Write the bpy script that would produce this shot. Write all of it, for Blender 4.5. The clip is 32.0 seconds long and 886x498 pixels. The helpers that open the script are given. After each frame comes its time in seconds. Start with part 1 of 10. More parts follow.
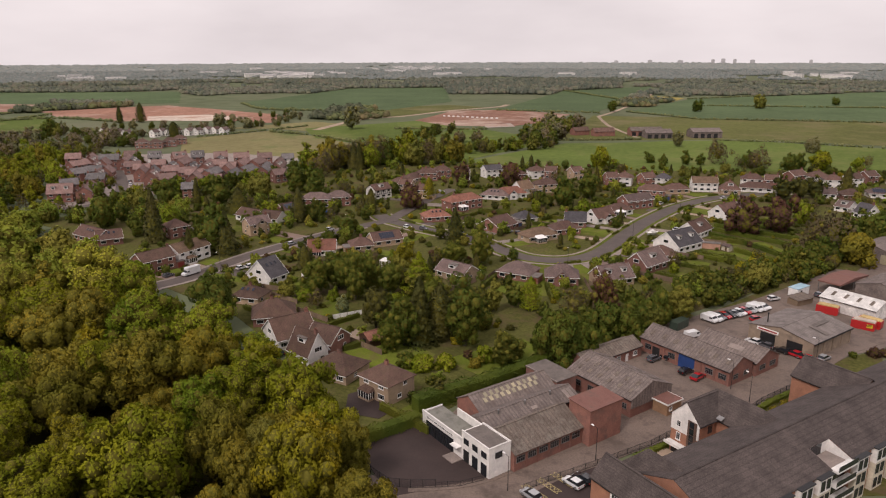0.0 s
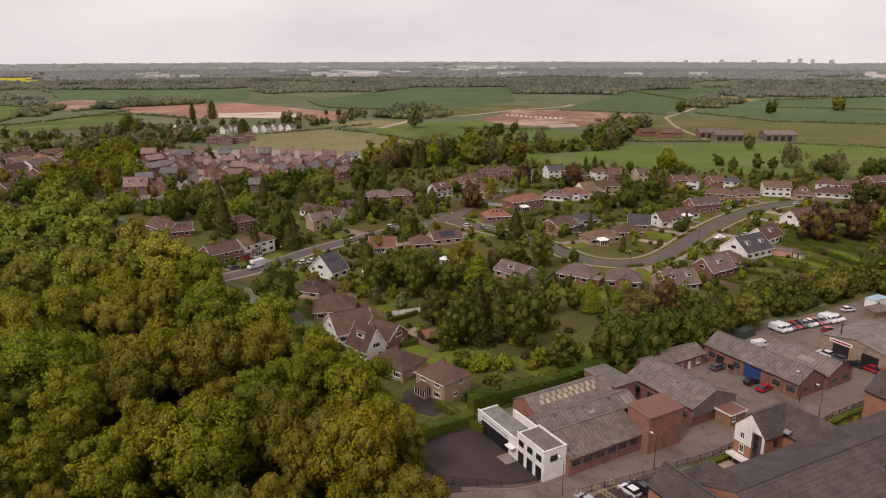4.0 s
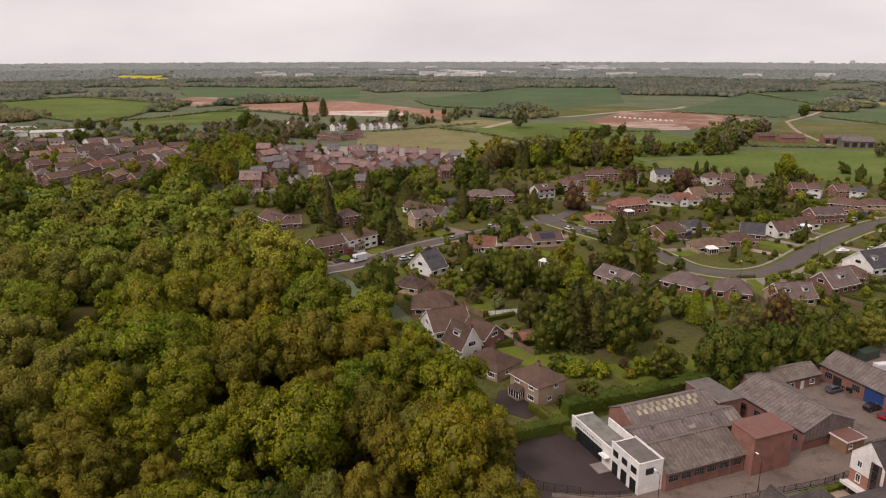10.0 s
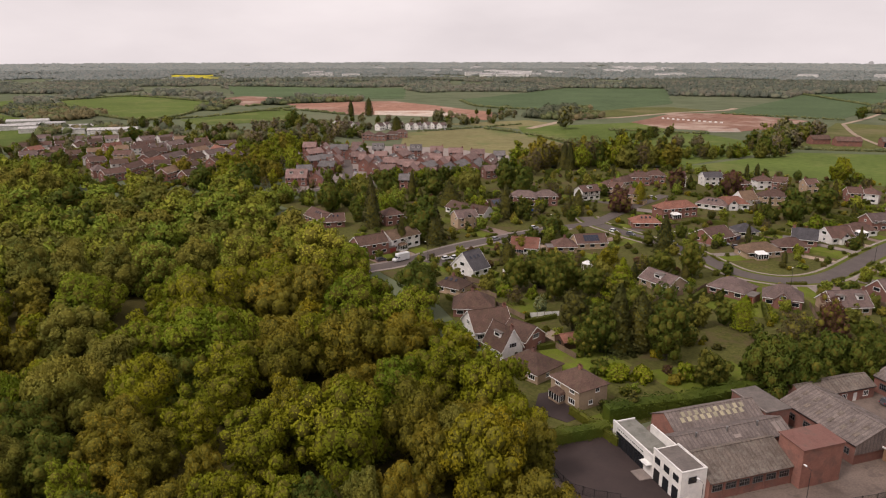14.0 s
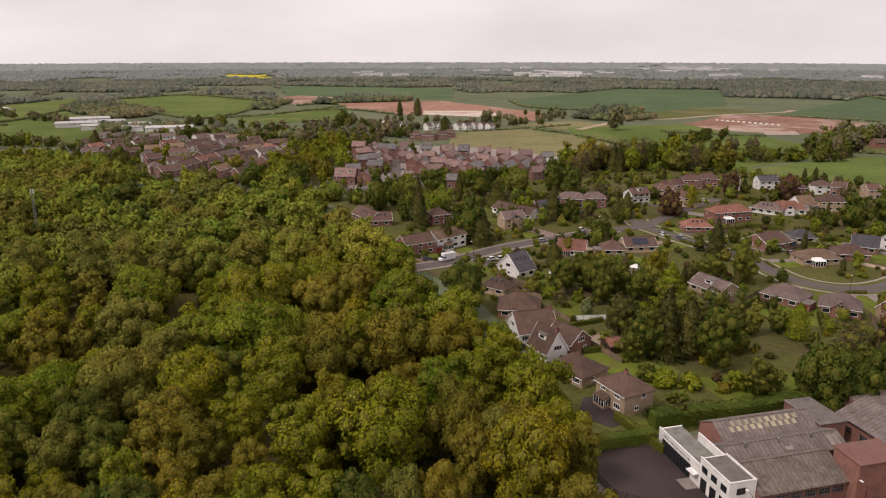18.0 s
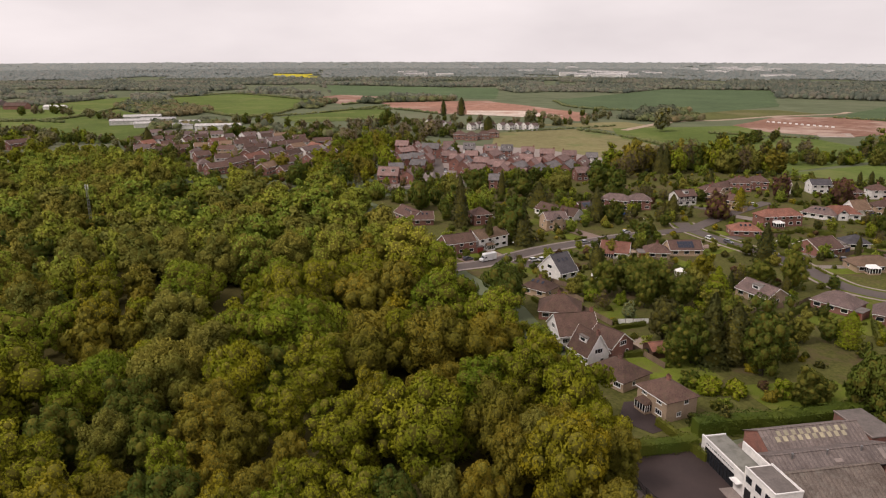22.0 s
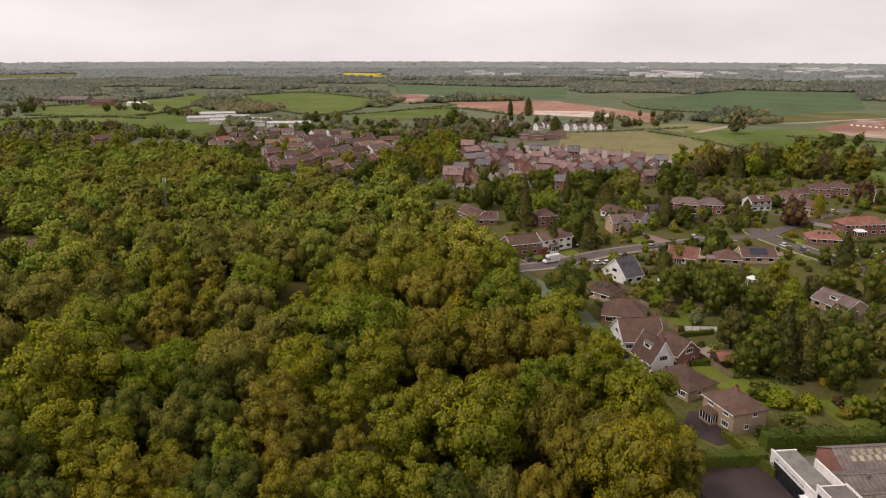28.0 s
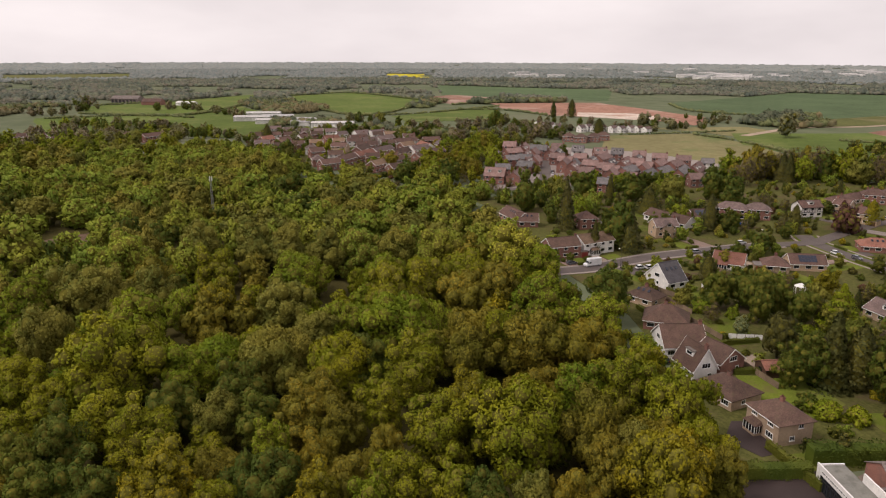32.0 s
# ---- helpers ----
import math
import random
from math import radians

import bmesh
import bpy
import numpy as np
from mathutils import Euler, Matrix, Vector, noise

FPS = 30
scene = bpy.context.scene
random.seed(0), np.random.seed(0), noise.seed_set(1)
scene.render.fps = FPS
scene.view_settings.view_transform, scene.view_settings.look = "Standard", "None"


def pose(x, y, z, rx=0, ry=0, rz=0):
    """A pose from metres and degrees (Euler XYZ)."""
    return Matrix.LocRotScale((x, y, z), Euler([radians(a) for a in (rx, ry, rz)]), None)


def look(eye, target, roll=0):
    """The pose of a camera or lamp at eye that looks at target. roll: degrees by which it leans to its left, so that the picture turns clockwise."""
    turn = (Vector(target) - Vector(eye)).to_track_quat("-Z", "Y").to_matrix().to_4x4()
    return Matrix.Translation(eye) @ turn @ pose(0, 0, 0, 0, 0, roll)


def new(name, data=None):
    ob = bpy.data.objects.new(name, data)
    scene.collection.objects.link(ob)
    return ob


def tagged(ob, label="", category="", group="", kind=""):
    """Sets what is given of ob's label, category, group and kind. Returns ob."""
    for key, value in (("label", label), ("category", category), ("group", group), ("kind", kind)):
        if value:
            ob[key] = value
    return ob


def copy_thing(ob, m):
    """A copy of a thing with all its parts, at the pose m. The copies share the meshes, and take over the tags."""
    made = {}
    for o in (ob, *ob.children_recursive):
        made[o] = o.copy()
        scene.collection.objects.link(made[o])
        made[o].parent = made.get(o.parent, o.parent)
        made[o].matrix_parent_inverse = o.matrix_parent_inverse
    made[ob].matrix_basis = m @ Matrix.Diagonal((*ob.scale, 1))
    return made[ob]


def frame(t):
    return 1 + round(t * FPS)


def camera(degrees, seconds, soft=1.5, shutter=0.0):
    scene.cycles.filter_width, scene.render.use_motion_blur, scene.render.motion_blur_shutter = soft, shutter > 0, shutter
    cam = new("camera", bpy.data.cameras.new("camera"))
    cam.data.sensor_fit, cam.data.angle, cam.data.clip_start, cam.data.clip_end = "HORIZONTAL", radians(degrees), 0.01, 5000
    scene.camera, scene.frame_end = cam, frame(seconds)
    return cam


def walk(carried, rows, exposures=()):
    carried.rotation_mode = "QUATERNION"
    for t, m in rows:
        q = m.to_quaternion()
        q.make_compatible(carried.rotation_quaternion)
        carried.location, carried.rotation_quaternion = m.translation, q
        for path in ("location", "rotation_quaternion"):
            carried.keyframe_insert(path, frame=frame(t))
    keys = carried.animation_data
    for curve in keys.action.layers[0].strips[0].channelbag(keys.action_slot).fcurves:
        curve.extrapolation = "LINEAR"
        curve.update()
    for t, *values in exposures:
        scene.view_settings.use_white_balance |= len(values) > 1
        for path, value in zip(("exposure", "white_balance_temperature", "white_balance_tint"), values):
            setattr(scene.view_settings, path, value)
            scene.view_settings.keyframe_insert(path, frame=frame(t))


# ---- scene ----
# the camera hangs still in the air and turns to its left
cam = camera(64.73, 32.0, soft=1.15)
EYE = 76.0
PATH = [
    (0.0, 0.00, 74.26, -0.15),
    (0.5, 0.60, 74.25, -0.14),
    (1.0, 1.24, 74.24, -0.13),
    (1.5, 1.84, 74.23, -0.12),
    (2.0, 2.52, 74.22, -0.11),
    (2.5, 3.15, 74.22, -0.10),
    (3.0, 3.83, 74.21, -0.10),
    (3.5, 4.43, 74.21, -0.09),
    (5.5, 7.34, 74.20, -0.07),
    (6.0, 8.11, 74.20, -0.06),
    (6.5, 8.84, 74.20, -0.06),
    (7.0, 9.64, 74.20, -0.06),
    (7.5, 10.38, 74.20, -0.05),
    (8.0, 11.17, 74.20, -0.05),
    (8.5, 11.82, 74.20, -0.04),
    (9.0, 12.41, 74.20, -0.04),
    (9.5, 12.97, 74.20, -0.04),
    (10.0, 13.53, 74.21, -0.04),
    (10.5, 14.00, 74.21, -0.03),
    (11.0, 14.47, 74.21, -0.03),
    (11.5, 14.89, 74.22, -0.03),
    (12.0, 15.36, 74.22, -0.03),
    (12.5, 15.79, 74.22, -0.02),
    (13.0, 16.24, 74.22, -0.02),
    (13.5, 16.68, 74.23, -0.02),
    (14.0, 17.13, 74.23, -0.02),
    (14.5, 17.57, 74.23, -0.02),
    (16.5, 19.54, 74.24, -0.01),
    (17.0, 20.06, 74.24, -0.01),
    (17.5, 20.55, 74.24, -0.00),
    (18.0, 21.04, 74.24, -0.00),
    (18.5, 21.44, 74.24, 0.00),
    (19.0, 21.87, 74.24, 0.00),
    (19.5, 22.29, 74.23, 0.01),
    (20.0, 22.75, 74.23, 0.01),
    (20.5, 23.20, 74.23, 0.01),
    (21.0, 23.65, 74.23, 0.02),
    (21.5, 24.08, 74.22, 0.02),
    (22.0, 24.55, 74.22, 0.02),
    (22.5, 24.99, 74.21, 0.03),
    (23.0, 25.46, 74.21, 0.03),
    (23.5, 25.89, 74.20, 0.04),
    (24.0, 26.35, 74.20, 0.04),
    (24.5, 26.78, 74.20, 0.05),
    (25.0, 27.25, 74.19, 0.05),
    (25.5, 27.67, 74.19, 0.06),
    (27.5, 29.46, 74.18, 0.09),
    (28.0, 29.91, 74.18, 0.09),
    (28.5, 30.34, 74.18, 0.10),
    (29.0, 30.77, 74.19, 0.11),
    (29.5, 31.20, 74.19, 0.12),
    (30.0, 31.65, 74.20, 0.13),
    (30.5, 32.06, 74.21, 0.14),
    (31.0, 32.49, 74.22, 0.16),
    (31.5, 32.89, 74.24, 0.17),
    (32.0, 33.31, 74.26, 0.18),
]
walk(cam, [(t, pose(0, 0, EYE, rx, 0, yaw) @ pose(0, 0, 0, 0, 0, roll)) for t, yaw, rx, roll in PATH],
     exposures=((0.0, -0.04, 6640, 19), (32.0, 0.08, 6640, 17)))

# ---- world and light: a bright overcast noon ----
world = bpy.data.worlds.new("overcast_sky")
scene.world = world
world.use_nodes = True
wn, wl = world.node_tree.nodes, world.node_tree.links
wn.clear()
sky = wn.new("ShaderNodeTexSky")
sky.sky_type, sky.sun_disc = "NISHITA", False
sky.sun_elevation, sky.sun_rotation = radians(50), radians(218)
sky.air_density, sky.dust_density, sky.ozone_density = 1.0, 6.0, 1.0
sky_gain = wn.new("ShaderNodeVectorMath")
sky_gain.operation = "SCALE"
sky_gain.inputs["Scale"].default_value = 0.10
place = wn.new("ShaderNodeTexCoord")
stretch = wn.new("ShaderNodeMapping")
stretch.inputs["Scale"].default_value = (1.0, 1.0, 3.2)
cloud = wn.new("ShaderNodeTexNoise")
cloud.inputs["Scale"].default_value, cloud.inputs["Detail"].default_value = 2.2, 5.0
ramp = wn.new("ShaderNodeValToRGB")
ramp.color_ramp.elements[0].position, ramp.color_ramp.elements[0].color = 0.30, (0.72, 0.685, 0.68, 1)
ramp.color_ramp.elements[1].position, ramp.color_ramp.elements[1].color = 0.72, (0.98, 0.935, 0.915, 1)
blend = wn.new("ShaderNodeMix")
blend.data_type = "RGBA"
blend.inputs["Factor"].default_value = 0.9
back = wn.new("ShaderNodeBackground")
back.inputs["Strength"].default_value = 1.07
wout = wn.new("ShaderNodeOutputWorld")
wl.new(place.outputs["Generated"], stretch.inputs["Vector"])
wl.new(stretch.outputs["Vector"], cloud.inputs["Vector"])
wl.new(cloud.outputs["Fac"], ramp.inputs["Fac"])
wl.new(sky.outputs["Color"], sky_gain.inputs[0])
wl.new(sky_gain.outputs["Vector"], blend.inputs["A"])
wl.new(ramp.outputs["Color"], blend.inputs["B"])
wl.new(blend.outputs["Result"], back.inputs["Color"])
wl.new(back.outputs["Background"], wout.inputs["Surface"])

sun_data = bpy.data.lights.new("sun", "SUN")
sun_data.energy, sun_data.angle, sun_data.color = 2.0, radians(14), (1.0, 0.95, 0.88)
sun_lamp = new("sun", sun_data)
sun_lamp.matrix_world = look((-62, -20, 120), (0, 60, 0))


# ---- materials ----
def nodes_of(name):
    m = bpy.data.materials.new(name)
    m.use_nodes = True
    n, l = m.node_tree.nodes, m.node_tree.links
    return m, n, l, n["Principled BSDF"]


def rgba(c):
    return (c[0], c[1], c[2], 1)


def noise_node(n, l, scale, detail=4.0, rough=0.6, vec=None):
    t = n.new("ShaderNodeTexNoise")
    t.inputs["Scale"].default_value, t.inputs["Detail"].default_value, t.inputs["Roughness"].default_value = scale, detail, rough
    if vec is not None:
        l.new(vec, t.inputs["Vector"])
    return t


def ramp_node(n, l, fac, stops):
    r = n.new("ShaderNodeValToRGB")
    els = r.color_ramp.elements
    while len(els) < len(stops):
        els.new(0.5)
    for e, (p, c) in zip(els, stops):
        e.position, e.color = p, rgba(c)
    l.new(fac, r.inputs["Fac"])
    return r


def mix_node(n, l, a, b, fac, mode="MIX"):
    m = n.new("ShaderNodeMix")
    m.data_type, m.blend_type = "RGBA", mode
    for socket, v in ((m.inputs["A"], a), (m.inputs["B"], b), (m.inputs["Factor"], fac)):
        if isinstance(v, (int, float)):
            socket.default_value = v
        elif isinstance(v, tuple):
            socket.default_value = rgba(v)
        else:
            l.new(v, socket)
    return m.outputs["Result"]


def surface(name, dark, light, grain=8.0, blotch=0.5, rough=0.8, bump=0.3, metal=0.0, vary=0.25, stain=None, stain_scale=0.2, spec=0.3):
    """A two-scale procedural surface: fine grain, broad blotches, a tone of its own for each object, optional stains."""
    m, n, l, p = nodes_of(name)
    co = n.new("ShaderNodeTexCoord").outputs["Object"]
    info = n.new("ShaderNodeObjectInfo")
    shift = n.new("ShaderNodeVectorMath")
    shift.operation = "ADD"
    spread = n.new("ShaderNodeMath")
    spread.operation = "MULTIPLY"
    spread.inputs[1].default_value = 37.0
    l.new(info.outputs["Random"], spread.inputs[0])
    l.new(co, shift.inputs[0])
    l.new(spread.outputs[0], shift.inputs[1])
    vec = shift.outputs[0]
    fine = noise_node(n, l, grain, 5.0, 0.65, vec)
    broad = noise_node(n, l, blotch, 4.0, 0.6, vec)
    c1 = ramp_node(n, l, fine.outputs["Fac"], [(0.3, dark), (0.7, light)]).outputs["Color"]
    tone = ramp_node(n, l, broad.outputs["Fac"], [(0.3, (0.72, 0.72, 0.72)), (0.7, (1.12, 1.1, 1.08))]).outputs["Color"]
    col = mix_node(n, l, c1, tone, 0.8, "MULTIPLY")
    own = ramp_node(n, l, info.outputs["Random"], [(0.0, (1 - vary, 1 - vary, 1 - vary)), (1.0, (1 + vary * 0.6, 1 + vary * 0.5, 1 + vary * 0.4))]).outputs["Color"]
    col = mix_node(n, l, col, own, 1.0, "MULTIPLY")
    if stain:
        s = noise_node(n, l, stain_scale, 6.0, 0.7, vec)
        f = ramp_node(n, l, s.outputs["Fac"], [(0.5, (0, 0, 0)), (0.66, (1, 1, 1))]).outputs["Color"]
        col = mix_node(n, l, col, stain, f)
    l.new(col, p.inputs["Base Color"])
    p.inputs["Roughness"].default_value, p.inputs["Metallic"].default_value = rough, metal
    p.inputs["Specular IOR Level"].default_value = spec
    if bump:
        b = n.new("ShaderNodeBump")
        b.inputs["Strength"].default_value, b.inputs["Distance"].default_value = bump, 0.05
        l.new(fine.outputs["Fac"], b.inputs["Height"])
        l.new(b.outputs["Normal"], p.inputs["Normal"])
    return m


def courses(name, dark, light, step, axis="z", rough=0.85, moss=None, strength=0.5, vary=0.25):
    """Tiles, slates or corrugated sheet: ridged lines every step metres across the given axis, weathering and moss."""
    m, n, l, p = nodes_of(name)
    co = n.new("ShaderNodeTexCoord").outputs["Object"]
    info = n.new("ShaderNodeObjectInfo")
    sep = n.new("ShaderNodeSeparateXYZ")
    l.new(co, sep.inputs[0])
    saw = n.new("ShaderNodeMath")
    saw.operation = "PINGPONG" if axis == "x" else "FRACT"
    div = n.new("ShaderNodeMath")
    div.operation = "DIVIDE"
    div.inputs[1].default_value = step
    l.new(sep.outputs[axis.upper()], div.inputs[0])
    l.new(div.outputs[0], saw.inputs[0])
    if axis == "x":
        saw.inputs[1].default_value = 0.5
    fine = noise_node(n, l, 5.0, 7.0, 0.78, co)
    broad = noise_node(n, l, 0.35, 6.0, 0.70, co)
    c1 = ramp_node(n, l, fine.outputs["Fac"], [(0.36, tuple(0.80 * q for q in dark)), (0.64, tuple(1.14 * q for q in light))]).outputs["Color"]
    line = ramp_node(n, l, saw.outputs[0], [(0.0, (0.55, 0.55, 0.55)), (0.25, (1, 1, 1))]).outputs["Color"]
    col = mix_node(n, l, c1, line, 0.6, "MULTIPLY")
    tone = ramp_node(n, l, broad.outputs["Fac"], [(0.34, (0.6, 0.59, 0.58)), (0.66, (1.22, 1.2, 1.17))]).outputs["Color"]
    col = mix_node(n, l, col, tone, 0.85, "MULTIPLY")
    own = ramp_node(n, l, info.outputs["Random"], [(0.0, (1 - vary, 1 - vary, 1 - vary)), (1.0, (1 + vary, 1 + vary * 0.9, 1 + vary * 0.8))]).outputs["Color"]
    col = mix_node(n, l, col, own, 1.0, "MULTIPLY")
    if moss:
        s = noise_node(n, l, 0.8, 6.0, 0.75, co)
        f = ramp_node(n, l, s.outputs["Fac"], [(0.5, (0, 0, 0)), (0.68, (0.8, 0.8, 0.8))]).outputs["Color"]
        col = mix_node(n, l, col, moss, f)
    l.new(col, p.inputs["Base Color"])
    p.inputs["Roughness"].default_value, p.inputs["Specular IOR Level"].default_value = rough, 0.25
    b = n.new("ShaderNodeBump")
    b.inputs["Strength"].default_value, b.inputs["Distance"].default_value = strength, 0.06
    l.new(saw.outputs[0], b.inputs["Height"])
    l.new(b.outputs["Normal"], p.inputs["Normal"])
    return m


def leafy(name, dark, light, vary=0.22, shine=0.12, through_light=0.27):
    """Foliage: each leaf clump has its own tone, each tree its own hue; some light passes through."""
    m, n, l, p = nodes_of(name)
    dark, light = tuple(a * 0.62 + b * 0.38 for a, b in zip(dark, light)), tuple(b * 0.62 + a * 0.38 for a, b in zip(dark, light))
    geo = n.new("ShaderNodeNewGeometry")
    info = n.new("ShaderNodeObjectInfo")
    co = n.new("ShaderNodeTexCoord").outputs["Object"]
    base = ramp_node(n, l, geo.outputs["Random Per Island"], [(0.0, dark), (0.6, tuple((a + b) / 2 for a, b in zip(dark, light))), (1.0, light)]).outputs["Color"]
    own = ramp_node(n, l, info.outputs["Random"], [(0.0, (1 - vary * 0.8, 1 - vary * 0.45, 1 - vary)), (0.5, (1.05, 1.08, 1.0)), (1.0, (1 + vary * 0.7, 1 + vary * 0.6, 0.9))]).outputs["Color"]
    col = mix_node(n, l, base, own, 1.0, "MULTIPLY")
    broad = noise_node(n, l, 4.5, 3.0, 0.6, co)
    tone = ramp_node(n, l, broad.outputs["Fac"], [(0.32, (0.84, 0.86, 0.86)), (0.68, (1.2, 1.17, 1.08))]).outputs["Color"]
    col = mix_node(n, l, col, tone, 0.8, "MULTIPLY")
    stand = noise_node(n, l, 0.10, 2.0, 0.5, geo.outputs["Position"])
    patch = ramp_node(n, l, stand.outputs["Fac"], [(0.36, (0.80, 0.88, 0.85)), (0.64, (1.28, 1.16, 1.05))]).outputs["Color"]
    col = mix_node(n, l, col, patch, 0.85, "MULTIPLY")
    l.new(col, p.inputs["Base Color"])
    p.inputs["Roughness"].default_value, p.inputs["Specular IOR Level"].default_value = 0.65, shine
    tr = n.new("ShaderNodeBsdfTranslucent")
    l.new(col, tr.inputs["Color"])
    mx = n.new("ShaderNodeMixShader")
    mx.inputs["Fac"].default_value = through_light
    l.new(p.outputs["BSDF"], mx.inputs[1])
    l.new(tr.outputs["BSDF"], mx.inputs[2])
    l.new(mx.outputs["Shader"], n["Material Output"].inputs["Surface"])
    return m


def glassy(name, tint=(0.015, 0.018, 0.022), rough=0.06):
    m, n, l, p = nodes_of(name)
    p.inputs["Base Color"].default_value = rgba(tint)
    p.inputs["Roughness"].default_value, p.inputs["Specular IOR Level"].default_value = rough, 0.6
    return m


def paint(name, c, rough=0.35, coat=0.4):
    m, n, l, p = nodes_of(name)
    dirt = noise_node(n, l, 3.0, 5.0, 0.6)
    col = ramp_node(n, l, dirt.outputs["Fac"], [(0.35, tuple(v * 0.85 for v in c)), (0.65, c)]).outputs["Color"]
    l.new(col, p.inputs["Base Color"])
    p.inputs["Roughness"].default_value, p.inputs["Coat Weight"].default_value = rough, coat
    return m


ROOF = {
    "brown": courses("brown_concrete_tile", (0.082, 0.046, 0.037), (0.146, 0.087, 0.073), 0.16, moss=(0.100, 0.073, 0.050)),
    "rose": courses("dusty_red_tile", (0.172, 0.106, 0.096), (0.268, 0.178, 0.162), 0.16, moss=(0.192, 0.142, 0.124)),
    "grey": courses("grey_tile", (0.100, 0.071, 0.067), (0.177, 0.128, 0.120), 0.16, moss=(0.125, 0.090, 0.070)),
    "umber": courses("dark_umber_tile", (0.068, 0.041, 0.033), (0.124, 0.076, 0.060), 0.16, moss=(0.094, 0.067, 0.042)),
    "pewter": courses("blue_grey_flat_tile", (0.118, 0.110, 0.112), (0.180, 0.168, 0.168), 0.16, vary=0.2),
    "slate": courses("dark_slate", (0.053, 0.050, 0.056), (0.098, 0.092, 0.100), 0.14, vary=0.12),
    "red": courses("red_clay_tile", (0.165, 0.070, 0.050), (0.260, 0.118, 0.086), 0.16, moss=(0.17, 0.10, 0.075)),
    "tan": courses("tan_tile", (0.153, 0.099, 0.065), (0.232, 0.153, 0.105), 0.16, moss=(0.135, 0.099, 0.064)),
}
WALL = {
    "buff": surface("buff_brick", (0.34, 0.245, 0.165), (0.48, 0.360, 0.255), 14, 0.6),
    "redbrick": surface("red_brick", (0.180, 0.082, 0.064), (0.300, 0.148, 0.118), 14, 0.5, stain=(0.150, 0.090, 0.074), stain_scale=0.35),
    "white": surface("white_render", (0.66, 0.64, 0.62), (0.79, 0.77, 0.74), 3, 0.5, vary=0.08, bump=0.1),
    "render": surface("cream_render", (0.48, 0.43, 0.34), (0.62, 0.57, 0.46), 3, 0.5, vary=0.1, bump=0.1),
    "timber": surface("white_render_with_timber", (0.55, 0.53, 0.50), (0.72, 0.70, 0.67), 3, 0.5, vary=0.1, bump=0.1),
}
SHEET = courses("asbestos_sheet", (0.132, 0.109, 0.100), (0.222, 0.183, 0.169), 0.9, "x", moss=(0.109, 0.083, 0.069), vary=0.12, strength=0.8)
SHEET_DARK = courses("brown_asbestos_sheet", (0.113, 0.089, 0.074), (0.189, 0.154, 0.130), 0.9, "x", moss=(0.195, 0.172, 0.145), vary=0.12, strength=0.8)
SHEET_WHITE = courses("white_profiled_sheet", (0.60, 0.59, 0.57), (0.78, 0.77, 0.75), 0.4, "x", vary=0.1)
SHEET_PALE = courses("pale_grey_profiled_sheet", (0.36, 0.36, 0.36), (0.52, 0.51, 0.50), 0.4, "x", vary=0.2)
FELT = surface("grey_roofing_felt", (0.115, 0.098, 0.088), (0.190, 0.163, 0.149), 4, 0.4, stain=(0.100, 0.086, 0.074), stain_scale=0.5, vary=0.1)
FELT_GREEN = surface("pale_green_roofing_felt", (0.153, 0.153, 0.134), (0.222, 0.217, 0.190), 4, 0.4, stain=(0.115, 0.109, 0.090), stain_scale=0.5, vary=0.1)
FELT_RED = surface("red_brown_roofing_felt", (0.155, 0.072, 0.058), (0.215, 0.105, 0.085), 4, 0.4, stain=(0.13, 0.075, 0.06), stain_scale=0.4, vary=0.05)
PANEL = surface("yellowed_rooflight", (0.288, 0.257, 0.172), (0.400, 0.359, 0.250), 5, 1.0, rough=0.5)
UPVC = surface("white_plastic", (0.74, 0.73, 0.71), (0.85, 0.84, 0.82), 6, 1.0, rough=0.4, bump=0.0, vary=0.05)
BLACK = surface("black_painted_metal", (0.012, 0.012, 0.013), (0.03, 0.03, 0.032), 20, 2.0, rough=0.5, bump=0.1)
STEEL = surface("galvanised_steel", (0.22, 0.22, 0.22), (0.34, 0.34, 0.34), 12, 2.0, rough=0.45, metal=0.7, bump=0.1)
WOOD = surface("weathered_fence_wood", (0.150, 0.105, 0.070), (0.250, 0.185, 0.130), 10, 0.7)
DOOR_MATS = [paint("blue_door_paint", (0.03, 0.06, 0.16)), paint("brown_door_paint", (0.09, 0.045, 0.02)), paint("white_door_paint", (0.7, 0.69, 0.67)), paint("red_door_paint", (0.2, 0.02, 0.02))]
BLUE_DOOR = paint("blue_roller_paint", (0.012, 0.045, 0.17), 0.5, 0.1)
GLASS = glassy("dark_window_glass")
SOLAR = glassy("solar_panel_glass", (0.014, 0.018, 0.034), 0.15)
ASPHALT = surface("worn_asphalt", (0.079, 0.063, 0.056), (0.122, 0.099, 0.089), 6, 0.15, stain=(0.084, 0.066, 0.059), stain_scale=0.25, vary=0.05)
YARD = surface("dusty_concrete_yard", (0.126, 0.095, 0.078), (0.194, 0.150, 0.126), 3, 0.12, stain=(0.090, 0.068, 0.056), stain_scale=0.18, vary=0.05)
ASPHALT_DARK = surface("dark_tarmac", (0.035, 0.024, 0.022), (0.060, 0.041, 0.038), 6, 0.2, stain=(0.047, 0.032, 0.029), stain_scale=0.3, vary=0.05)
PAVING = surface("worn_concrete_paving", (0.196, 0.161, 0.145), (0.299, 0.252, 0.227), 5, 0.4, vary=0.15)
GRAVEL = surface("tan_gravel", (0.26, 0.195, 0.14), (0.40, 0.315, 0.24), 20, 0.4)
